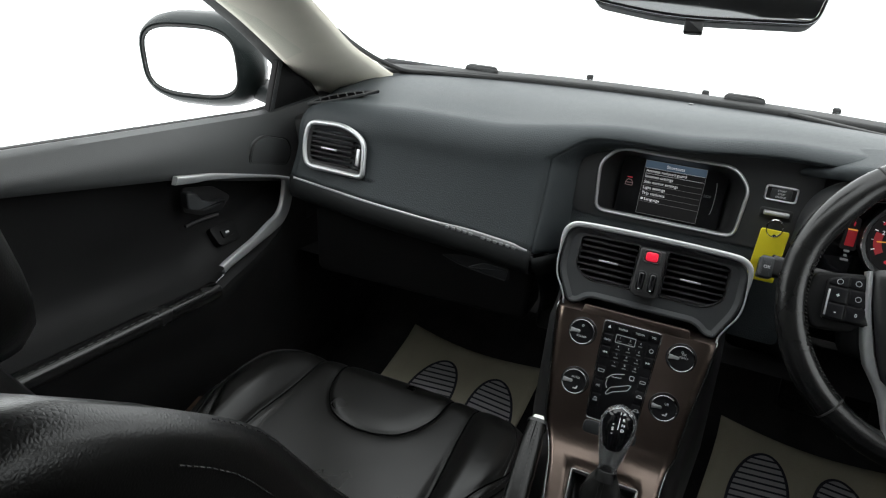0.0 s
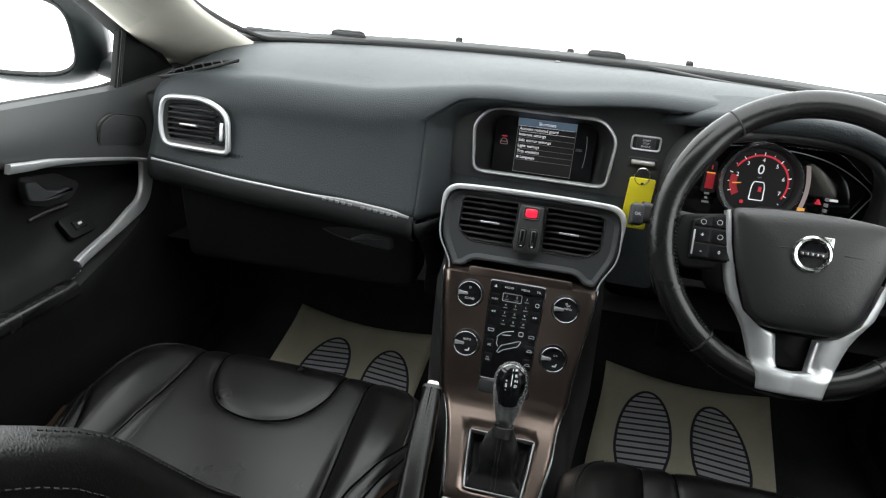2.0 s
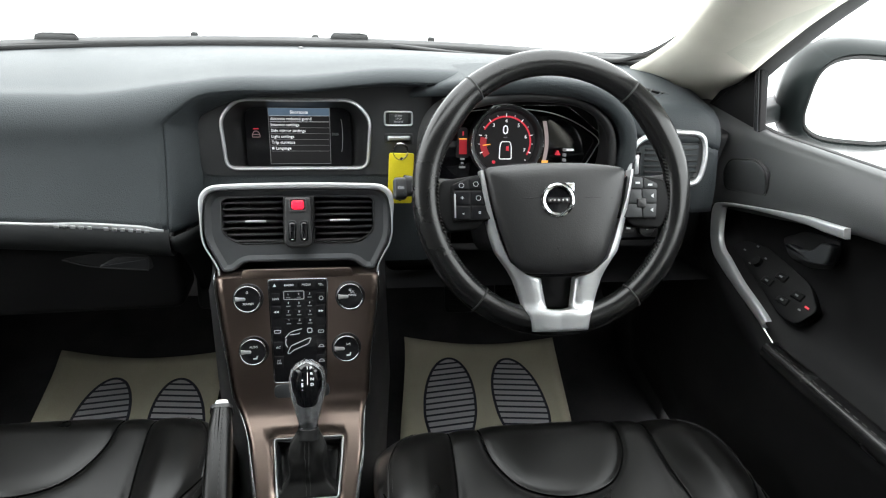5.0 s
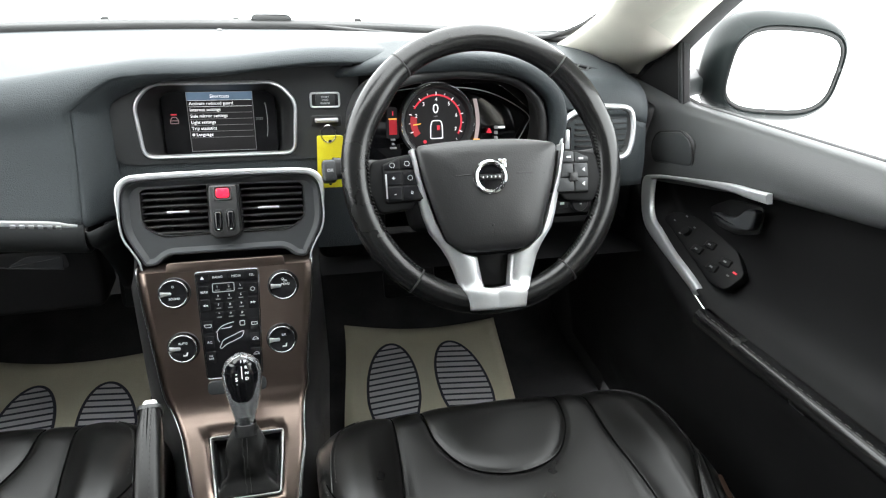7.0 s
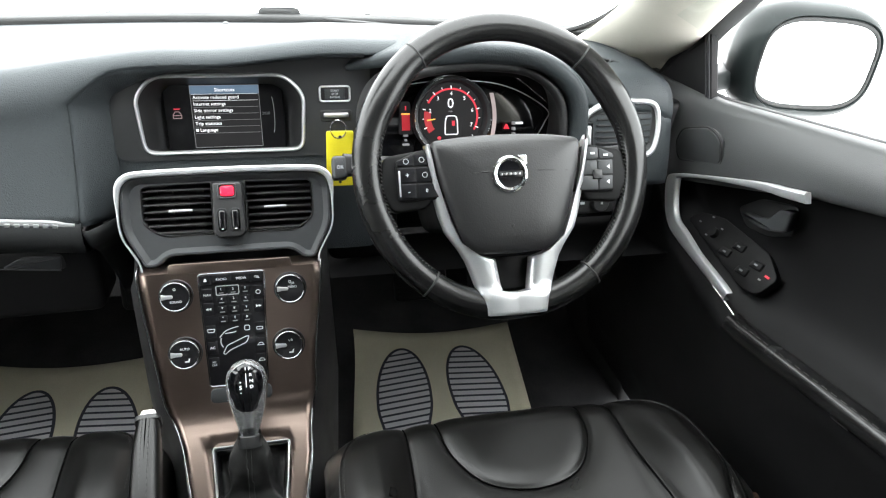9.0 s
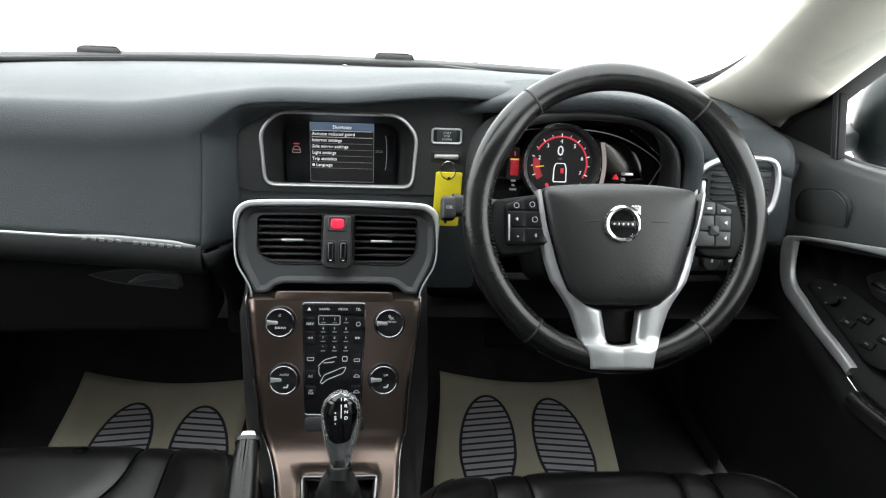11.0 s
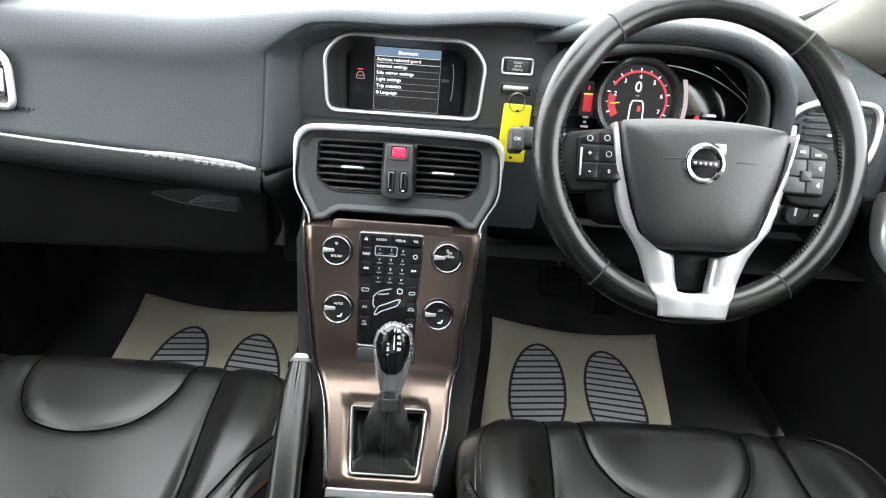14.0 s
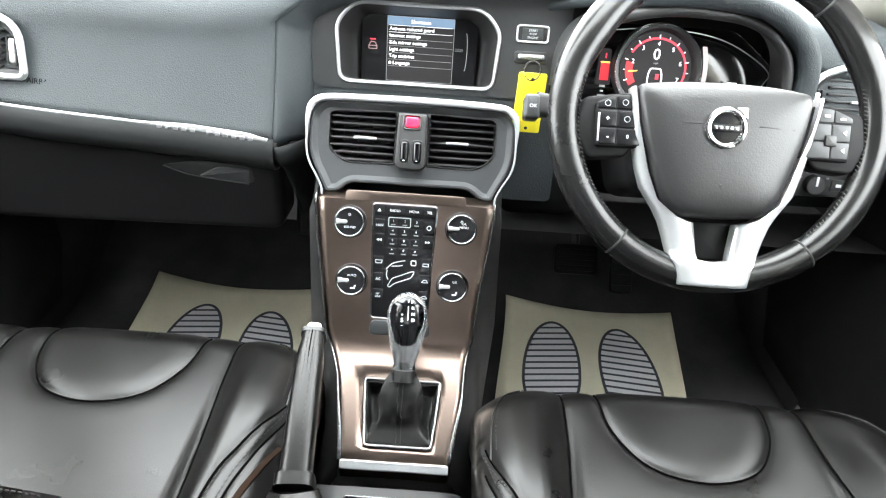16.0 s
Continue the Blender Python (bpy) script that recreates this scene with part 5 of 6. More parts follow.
for s in (-1, 1):
    so = rounded([(s * 0.095, 0.024), (s * 0.150, 0.016), (s * 0.157, -0.020), (s * 0.142, -0.050), (s * 0.100, -0.046), (s * 0.086, -0.020)], 0.008)
    spoke = part("spoke", prism(so, WHEEL, -0.014, 0.007, 0.004, 3), PANEL, sw)
    bz = rounded([(s * 0.080, -0.036), (s * 0.135, -0.037), (s * 0.137, 0.010), (s * 0.108, 0.022), (s * 0.0925, 0.020)], 0.004)
    pod = part("button_pod", prism(bz, WHEEL, 0.004, 0.0122, 0.002), PANEL, sw)
    KEY = PIANO if s < 0 else GREY
    t1 = [(s * 0.0985, 0.0190), (s * 0.1150, 0.0175), (s * 0.1150, 0.0040), (s * 0.0965, 0.0040)]
    t2 = [(s * 0.1165, 0.0172), (s * 0.1350, 0.0095), (s * 0.1350, 0.0040), (s * 0.1165, 0.0040)]
    b1 = [(s * 0.0955, 0.0020), (s * 0.1130, 0.0020), (s * 0.1130, -0.0155), (s * 0.0915, -0.0155)]
    b2 = [(s * 0.1145, 0.0020), (s * 0.1340, 0.0020), (s * 0.1335, -0.0155), (s * 0.1145, -0.0155)]
    b3 = [(s * 0.0912, -0.0170), (s * 0.1130, -0.0170), (s * 0.1130, -0.0340), (s * 0.0880, -0.0340)]
    b4 = [(s * 0.1145, -0.0170), (s * 0.1335, -0.0170), (s * 0.1320, -0.0340), (s * 0.1145, -0.0340)]
    for q in (t1, t2, b1, b2, b3, b4):
        part("button", prism(rounded(q, 0.0018), WHEEL, 0.010, 0.0134, 0.0006), KEY, pod)
    if s < 0:
        for ch, x, y, sz in (("+", -0.124, -0.007, 0.008), ("-", -0.123, -0.026, 0.009), ("0", -0.102, -0.0255, 0.0058)):
            words(ch, at(WHEEL, x, y, 0.0137), sz, MARK, pod)
        for x, y in ((-0.125, 0.009), (-0.1065, 0.0105), (-0.1035, -0.007)):
            part("dial_mark", band([Vector((x + 0.0032 * math.cos(a_), y + 0.0032 * math.sin(a_))) for a_ in [2 * math.pi * j / 16 for j in range(16)]], at(WHEEL, 0, 0, 0.0143), [(0, 0), (0, 0.0002), (0.0004, 0.0002), (0.0004, 0)]), MARK, pod)
        part("bar_mark", box(at(WHEEL, -0.1335, -0.0165, 0.0142), -0.001, 0.001, -0.015, 0.015, 0, 0.0004, 0.0002), SILVER, pod)
    else:
        part("centre_button", box(at(WHEEL, 0.1125, -0.0155, 0.0140), -0.0058, 0.0058, -0.0058, 0.0058, -0.001, 0.0022, 0.001, 0.0012), HARD, pod)
        for x, y in ((0.127, -0.0065), (0.126, -0.0250)):
            part("speaker_mark", prism([Vector((x + 0.002, y + 0.0028)), Vector((x - 0.002, y)), Vector((x + 0.002, y - 0.0028))], at(WHEEL, 0, 0, 0.0143), 0, 0.0002, 0.0001), MARK, pod)
        for x, y in ((0.1075, 0.0105), (0.1245, 0.008)):
            part("skip_mark", box(at(WHEEL, x, y, 0.0143), -0.003, 0.003, -0.0012, 0.0012, 0, 0.0002, 0.0001), MARK, pod)

col = thing("steering_column", tuple(WHEEL @ Vector((0, -0.03, -0.09))), "black steering column shroud with control stalks", "steering column")
part("shroud", prism(rounded([(-0.07, -0.075), (0.07, -0.075), (0.085, 0.0), (0.06, 0.045), (-0.06, 0.045), (-0.085, 0.0)], 0.02), WHEEL, -0.20, -0.038, 0.012, 4), PANEL, col)
for s in (-1, 1):
    q = [WHEEL @ Vector(c) for c in ((s * 0.06, 0.012, -0.07), (s * 0.11, 0.013, -0.066), (s * 0.165, 0.015, -0.060), (s * 0.192, 0.016, -0.058))]
    stalk = part("stalk", sweep(smooth_path(q, 5), rect(0.026, 0.018, 0.007, 4), WHEEL.col[2].xyz, [0.7 + 0.028 * i for i in range(16)]), HARD, col)
    part("stalk_end", prism(rounded([(s * 0.188, -0.002), (s * 0.206, -0.002), (s * 0.206, 0.027), (s * 0.188, 0.027)], 0.005), WHEEL, -0.070, -0.047, 0.004, 3), GREY, stalk, "black stalk end with a push button")
    if s < 0:
        words("OK", at(WHEEL, -0.1965, 0.0125, -0.0466), 0.0060, MARK, stalk)

# ---- instruments ----
DIAL = plane_at((0.313, 0.034, 0.597), (0, 0.25, 0.968))
ic = thing("instrument_cluster", (0.32, 0.05, 0.55), "lit digital instrument cluster with a red rev counter", "instrument cluster")
panel = part("panel", prism(rounded([(-0.135, -0.060), (0.150, -0.060), (0.158, 0.010), (0.10, 0.055), (-0.09, 0.055), (-0.130, 0.02)], 0.015), DIAL, -0.03, -0.008, 0.002), GLOSS, ic)
arch = smooth_path([DIAL @ Vector((x, y, 0.0)) for x, y in ((-0.125, -0.03), (-0.128, 0.008), (-0.105, 0.035), (-0.055, 0.046), (0.0, 0.05), (0.06, 0.046), (0.105, 0.032), (0.146, 0.006), (0.142, -0.012), (0.122, -0.045))], 6)
part("surround_line", sweep(arch, rect(0.0014, 0.0012, 0.0004), DIAL.col[2].xyz), SILVER, panel)
rim_d = part("dial_ring", lathe([(0.0475, 0.0), (0.0510, 0.012), (0.0550, 0.014), (0.0568, 0.012), (0.0575, -0.004)], DIAL, 56), GREY, ic, "dark grey dial ring")
part("dial_ring_line", lathe([(0.0550, 0.0142), (0.0556, 0.0150), (0.0564, 0.0142)], DIAL, 56), CHROME, rim_d)
face = part("dial_face", lathe([(0, 0.001), (0.047, 0.001), (0.0475, 0)], DIAL, 56), LCDDARK, ic, "dark lit dial")


def arc(r0, r1, a0, a1, n=24, z=0.0016):
    return grid([[DIAL @ Vector((r * math.cos(radians(a0 + (a1 - a0) * i / n)), r * math.sin(radians(a0 + (a1 - a0) * i / n)), z)) for r in (r1, r0)] for i in range(n + 1)])


part("red_arc", arc(0.0372, 0.0398, -30, 150, 60), LITRED, face, "lit red scale")
part("red_glow", arc(0.0300, 0.0398, 168, 215, 20), DEEPRED, face, "dim red lit sector")
for i in range(9):
    a_ = 90 - 37.5 * (i - 4)
    if 1 <= i <= 7:
        part("tick", arc(0.0385, 0.0430, a_ - 0.9, a_ + 0.9, 2, 0.0020), LIT, face)
        part("tick", arc(0.0400, 0.0425, a_ - 18.75 - 0.5, a_ - 18.75 + 0.5, 2, 0.0020), LIT, face)
    if 2 <= i <= 7:
        words(str(i), at(DIAL, 0.0318 * math.cos(radians(a_)), 0.0318 * math.sin(radians(a_)), 0.0022), 0.0078, LIT, face)
part("needle", arc(0.024, 0.036, 186, 189, 2, 0.0024), LITAMBER, face, "lit amber pointer")
words("0", at(DIAL, -0.001, 0.018, 0.0022), 0.020, LIT, face)
words("mph", at(DIAL, -0.001, 0.0075, 0.0022), 0.0035, LITDIM, face)
part("car_outline", band(rounded([(-0.010, -0.026), (0.010, -0.026), (0.0095, -0.006), (0.007, 0.0015), (-0.007, 0.0015), (-0.0095, -0.006)], 0.003), DIAL, [(0, 0.001), (0, 0.0022), (0.0013, 0.0022), (0.0013, 0.001)]), LIT, face, "lit car outline")
part("door_mark", box(DIAL, 0.001, 0.005, -0.013, -0.006, 0.001, 0.0024, 0.0002), LITRED, face)
part("warning_mark", lathe([(0, 0.0024), (0.0026, 0.0024), (0.0026, 0.001)], at(DIAL, -0.018, -0.030), 12), LITRED, face)
lg = part("fuel_gauge", prism(rounded([(-0.076, -0.024), (-0.056, -0.024), (-0.059, 0.022), (-0.073, 0.022)], 0.004), DIAL, -0.008, 0.0, 0.001), LCDDARK, ic)
part("red_bar", box(DIAL, -0.0715, -0.0600, -0.018, 0.004, 0, 0.0008, 0.0002), DEEPRED, lg)
part("scale_bar", box(DIAL, -0.0720, -0.0600, 0.004, 0.0058, 0, 0.0009, 0.0002), LITAMBER, lg)
part("scale_mark", box(DIAL, -0.0665, -0.0650, 0.010, 0.016, 0, 0.0009, 0.0002), LITRED, lg)
for i, (w_, y) in enumerate(((0.006, -0.0255), (0.003, -0.032), (0.009, -0.038))):
    part("reading", box(at(DIAL, -0.066, y), -w_ / 2, w_ / 2, -0.0012, 0.0012, -0.006, 0.0010, 0.0002), LITDIM, lg)
rg = part("temperature_gauge", grid([[DIAL @ Vector((0.0560 + 0.006 * math.cos(u_ * 1.4) + w_, 0.034 * u_ - 0.002, 0.0)) for w_ in (0.006, 0.0)] for u_ in [-1 + 0.1 * i for i in range(21)]]), LITPINK, ic, "lit rose gauge band")
part("scale_bar", box(DIAL, 0.058, 0.068, -0.032, -0.028, 0, 0.0009, 0.0002), LITAMBER, rg)
tri = part("warning_triangle", prism([Vector((0.081, -0.020)), Vector((0.088, -0.020)), Vector((0.0845, -0.013))], DIAL, -0.008, 0.0, 0.0003), LITRED, ic, "lit red warning mark")
for i in range(4):
    part("selector_mark", box(at(DIAL, 0.0955, -0.012 - 0.008 * i), -0.0018, 0.0018, -0.0022, 0.0022, -0.008, 0.0, 0.0002), LITDIM, tri)
part("selector_mark", box(at(DIAL, 0.1035, -0.012), -0.005, 0.005, -0.0014, 0.0014, -0.008, 0.0, 0.0002), LIT, tri)

# light switch on the knee panel
LS = plane_at((0.550, 0.000, 0.468), (0, 0.2, 0.98))
ls = thing("light_switch", (0.550, 0.01, 0.45), "black rotary light switch panel with white symbols", "switch")
part("plate", prism(rounded([(-0.055, -0.020), (0.050, -0.018), (0.050, 0.020), (-0.045, 0.022)], 0.008), LS, -0.04, 0.004, 0.002), HARD, ls)
part("rotary", lathe([(0.014, 0.003), (0.0135, 0.012), (0.012, 0.014), (0, 0.0145)], at(LS, -0.004, -0.002), 28), HARD, ls)
part("pointer", box(at(LS, -0.004, -0.002, 0.0145), -0.0015, 0.0015, -0.001, 0.012, -0.001, 0.001, 0.0004), MARK, ls)
for x in (-0.032, 0.030):
    part("button", box(at(LS, x, -0.002, 0.004), -0.010, 0.010, -0.008, 0.008, -0.001, 0.002, 0.0008, 0.002), HARD, ls)
    part("mark", box(at(LS, x, -0.002, 0.0062), -0.0035, 0.0035, -0.002, 0.002, -0.0002, 0.0002, 0.0001), MARK, ls)
for i in range(5):
    a_ = radians(150 - 30 * i)
    part("mark", box(at(LS, -0.004 + 0.021 * math.cos(a_), -0.002 + 0.018 * math.sin(a_), 0.0041), -0.002, 0.002, -0.0013, 0.0013, -0.0002, 0.0002, 0.0001), DIM, ls)


# ---- doors ----
def belt(y):
    return 0.625 - 0.112 * min(y, 0.0)


def crease(y):
    """The line under the door's upper panel, along the silver trim."""
    return 0.500 - 0.32 * y if y > -0.25 else 0.580 - 0.23 * (y + 0.25)


# the silver trim: distance out, then its upper or outer edge and its inner edge as (y, z)
PULL = [
    (0.682, (-0.2558, 0.5849), (-0.2611, 0.5728)),
    (0.683, (-0.2175, 0.5753), (-0.2224, 0.5640)),
    (0.684, (-0.1834, 0.5673), (-0.1875, 0.5576)),
    (0.685, (-0.1232, 0.5483), (-0.1260, 0.5416)),
    (0.685, (-0.0562, 0.5264), (-0.0581, 0.5216)),
    (0.685, (0.0042, 0.5049), (-0.0029, 0.5009)),
    (0.684, (0.0311, 0.4871), (0.0027, 0.4917)),
    (0.680, (0.0132, 0.4455), (-0.0126, 0.4573)),
    (0.676, (-0.0148, 0.4225), (-0.0334, 0.4418)),
    (0.672, (-0.0549, 0.4149), (-0.0639, 0.4369)),
    (0.666, (-0.1102, 0.4117), (-0.1154, 0.4274)),
    (0.661, (-0.1603, 0.4083), (-0.1632, 0.4235)),
    (0.657, (-0.1947, 0.4064), (-0.2008, 0.4196)),
    (0.654, (-0.2155, 0.4026), (-0.2153, 0.4167)),
]


def arm_z(y):
    """The armrest's edge, swept up along the silver trim at its front end."""
    if y < -0.227:
        return 0.368 - 0.115 * (y + 0.17)
    return float(np.interp(y, (-0.227, -0.175, -0.12, -0.07, -0.025, 0.02, 0.036, 0.22), (0.3746, 0.388, 0.395, 0.400, 0.407, 0.434, 0.476, 0.482)))


def door(driver):
    word = "driver's" if driver else "passenger's"
    root = thing("car_door", (0.70, -0.35, 0.05), "black " + word + " door trim with a silver pull and sloping armrest", "car door", "front doors")
    ys = [0.22 - 1.05 * i / 44 for i in range(45)]
    rows = []
    for y in ys:
        b_, c_ = belt(y), crease(y)
        row = [(0.735, y, b_ - 0.004), (0.715, y, b_ + 0.001), (0.704, y, b_ - 0.004)]
        for j in range(1, 11):
            t = j / 10
            row.append((0.704 - 0.016 * math.sin(math.pi * t * 0.62), y, b_ - 0.004 + (c_ - b_ + 0.004) * t))
        row += [(0.694, y, c_ - 0.006), (0.712, y, c_ - 0.010), (0.735, y, c_ - 0.011)]
        rows.append(row)
    part("upper_panel", grid(rows), TRIM, root, "grained soft upper panel")
    rows = []
    for y in ys:
        c_, z_ = crease(y), arm_z(y)
        rows.append([(0.733, y, c_ - 0.008), (0.733, y, (c_ + z_) / 2), (0.728, y, z_ + min(0.055, (c_ - z_) * 0.35)), (0.712, y, z_ + min(0.026, (c_ - z_) * 0.2)), (0.695, y, z_ + min(0.014, (c_ - z_) * 0.1)), (0.672 + 0.02 * ease(-0.17, 0.04, y), y, z_)])
    part("inner_panel", grid(rows), PANEL, root, "black recessed inner panel")
    rows = []
    for y in ys:
        z_ = arm_z(y)
        f = 0.026 * ease(-0.17, 0.04, y)
        rows.append([(0.668 + f, y, z_ + 0.004), (0.657 + f, y, z_ - 0.006), (0.654 + f, y, z_ - 0.020), (0.664 + f * 0.7, y, z_ - 0.047), (0.672, y, 0.25), (0.668, y, 0.16), (0.682, y, 0.10), (0.70, y, 0.02)])
    part("lower_panel", grid(rows), PANEL, root, "black lower panel")
    pth = [(0.660, y, arm_z(y) + 0.002) for y in [-0.222 - 0.55 * i / 24 for i in range(25)]]
    armp = part("armrest_edge", sweep(pth, rect(0.030, 0.026, 0.011, 4), (0, 0, 1)), RIM, root, "stitched black armrest edge")
    for i in range(36):
        y = -0.235 - 0.0140 * i
        part("stitch", tube([(0.6535, y, arm_z(y) + 0.0148), (0.6535, y - 0.008, arm_z(y - 0.008) + 0.0148)], 0.0007, 4), THREAD, armp)
    # silver trim: along the crease, round the front corner and down to the armrest
    outer = smooth_path([(x_ - 0.006, *o_) for x_, o_, _ in PULL], 6)
    inner = smooth_path([(x_ - 0.006, *i_) for x_, _, i_ in PULL], 6)
    rows = []
    for o_, i_ in zip(outer[:-3], inner[:-3]):
        mid = o_.lerp(i_, 0.45)
        d_ = 0.008 * min((o_ - i_).length / 0.012, 1.0)
        row = [o_ + Vector((d_, 0, 0)), o_ + Vector((0.0004, 0, 0)), o_.lerp(i_, 0.08) + Vector((-0.0012, 0, 0)), o_.lerp(i_, 0.2) + Vector((-0.0016, 0, 0)), mid + Vector((-0.0018, 0, 0)), o_.lerp(i_, 0.8) + Vector((-0.0012, 0, 0)), o_.lerp(i_, 0.93) + Vector((-0.0006, 0, 0)), i_ + Vector((0.0006, 0, 0)), i_ + Vector((d_, 0, 0))]
        rows.append(row)
    bm_ = grid(rows)
    bm_.faces.new([v for v in bm_.verts][:9])
    bmesh.ops.recalc_face_normals(bm_, faces=bm_.faces)
    part("silver_pull", bm_, SILVER, root, "satin silver trim", 60)
    # release lever standing out of a shallow dish
    rel = plane_at((0.704, 0, 0), (0, 0, 1), (0, -1, 0))
    dish = part("release_dish", prism(rounded([(0.0871, 0.4857), (0.1143, 0.4670), (0.1604, 0.4740), (0.2044, 0.4965), (0.1987, 0.5368), (0.1283, 0.5173)], 0.010), plane_at((0.731, 0, 0), (0, 0, 1), (0, -1, 0)), -0.004, 0.0015, 0.001), HARD, root)
    lever = rounded([(0.1311, 0.4994), (0.1503, 0.4939), (0.1817, 0.4959), (0.2179, 0.5106), (0.2168, 0.5403), (0.1977, 0.5348), (0.1847, 0.5158), (0.1608, 0.5044)], [0.004, 0.012, 0.014, 0.010, 0.006, 0.004, 0.010, 0.010])
    part("release_lever", prism(lever, rel, -0.010, 0.003, 0.003, 4), GREY, dish, "dark satin release lever")
    # tweeter cover
    tw = plane_at((0.6850, -0.018, 0.559), (-0.16, 0.32, 1), (0, -1, 0.32))
    part("tweeter_cover", prism(rounded([(-0.054, -0.022), (0.054, -0.026), (0.057, 0.010), (0.034, 0.026), (-0.034, 0.024), (-0.056, 0.004)], 0.012), tw, -0.008, 0.0015, 0.0012, 3), TRIM, root, "rounded tweeter cover")
    part("tweeter_groove", band(rounded([(-0.057, -0.025), (0.057, -0.029), (0.060, 0.011), (0.036, 0.029), (-0.036, 0.027), (-0.059, 0.005)], 0.013), tw, bead(0.0022, 0.0008, 4)), RUBBER, root)
    # switches
    sp = plane_at((0.708, -0.132, 0.433), (0.55, 0.12, 0.75), (0.03, -0.965, 0.06))
    if driver:
        plate_ = part("switch_plate", prism(rounded([(-0.125, 0.006), (-0.110, 0.026), (-0.060, 0.036), (0.050, 0.026), (0.090, 0.002), (0.080, -0.030), (0.050, -0.034)], 0.010), sp, -0.012, 0.0012, 0.001), PANEL, root, "black switch plate")
        for x, v in ((-0.0133, -0.0056), (0.002, 0.0113), (0.0341, -0.0145), (0.0481, 0.0029)):
            sw_ = part("window_switch", prism(rounded([(x - 0.011, v - 0.007), (x + 0.011, v - 0.005), (x + 0.010, v + 0.007), (x - 0.010, v + 0.005)], 0.002), sp, 0.001, 0.0042, 0.0018), PANEL, plate_)
            part("mark", box(at(sp, x, v, 0.0046), -0.0032, 0.0032, -0.0013, 0.0013, 0, 0.0002, 0.0001), DIM, sw_)
        part("mirror_joystick", lathe([(0.0085, 0.001), (0.0075, 0.008), (0, 0.0092)], at(sp, -0.0558, 0.0086), 20), PANEL, plate_)
        for x, v in ((-0.095, 0.0126), (-0.0785, 0.0285), (-0.066, 0.000), (-0.048, 0.020), (0.0679, -0.011)):
            part("mark", box(at(sp, x, v, 0.0027), -0.0026, 0.0026, -0.0012, 0.0012, 0, 0.0002, 0.0001), DIM, plate_)
        part("lock_light", box(at(sp, 0.0752, -0.0026, 0.0027), -0.004, 0.004, -0.0014, 0.0014, 0, 0.0006, 0.0002), LITRED, plate_, "lit red lock light")
    else:
        plate_ = part("switch_plate", prism(rounded([(-0.030, 0.020), (0.030, 0.020), (0.026, -0.016), (-0.026, -0.016)], 0.008), sp, -0.012, 0.0012, 0.001), PANEL, root, "black switch plate")
        sw_ = part("window_switch", box(sp, -0.012, 0.012, -0.006, 0.009, 0.0005, 0.005, 0.002, 0.003), PANEL, plate_)
        part("mark", box(at(sp, 0, 0.002, 0.0051), -0.004, 0.004, -0.0018, 0.0018, 0, 0.0002, 0.0001), MARK, sw_)
        part("grip_edge", tube([sp @ Vector((x, 0.036 + 0.002 * math.sin(x * 40), 0.006)) for x in (0.0, 0.025, 0.05, 0.075)], 0.003, 6), HARD, root)
    # sail panel, window divider, upper frame and seals
    part("sail_panel", prism(rounded([(0.20, 0.590), (0.018, belt(0.01) - 0.006), (0.052, 0.722), (0.075, 0.706), (0.13, 0.672)], [0.004, 0.004, 0.004, 0.03, 0.03]), plane_at((0.712, 0, 0), (0, 0, 1), (0, 1, 0)) @ Matrix.Diagonal((1, 1, -1, 1)), -0.012, 0.003, 0.002), PANEL, root, "black mirror triangle")
    divider = part("window_divider", sweep([(0.713, 0.012, belt(0.01) - 0.010), (0.707, 0.046, 0.722)], rect(0.012, 0.016, 0.002), (0, 1, 0)), PANEL, root)
    for k_ in (-0.0045, 0.0, 0.0045):
        part("rib", sweep([(0.7065, 0.012 + k_, belt(0.01) - 0.008), (0.7005, 0.046 + k_, 0.720)], rect(0.0022, 0.0018, 0.0006), (0, 1, 0)), GREY, divider)
    up = smooth_path([(0.735, 0.16, 0.630), (0.722, 0.085, 0.688), (0.700, -0.005, 0.748), (0.658, -0.14, 0.822), (0.620, -0.30, 0.905), (0.585, -0.50, 0.998), (0.585, -0.70, 1.04), (0.585, -0.84, 1.045)], 6)
    part("window_frame", sweep(up, rect(0.022, 0.030, 0.006), (-1, 0, 0.3)), RUBBER, root, "black door frame and seal")
    part("window_seal", sweep([(0.735, y, belt(y) - 0.006) for y in ys], rect(0.012, 0.010, 0.003), (0, 0, 1)), RUBBER, root)
    rows = []
    for j in range(9):
        t = j / 8
        rows.append([(0.728 - 0.125 * t * t - 0.01 * t, y0 * (1 - t) + y1 * t, z0 * (1 - t) + z1 * t) for y0, z0, y1, z1 in
                     [(-0.03 - 0.80 * i / 10, belt(-0.03 - 0.80 * i / 10), -0.45 - 0.40 * i / 10 if i else -0.04, (1.0 + 0.004 * i) if i else 0.75) for i in range(11)]])
    pane_ = part("pane", grid(rows), PANE, root, "clear door glass")
    pane_.visible_shadow = False


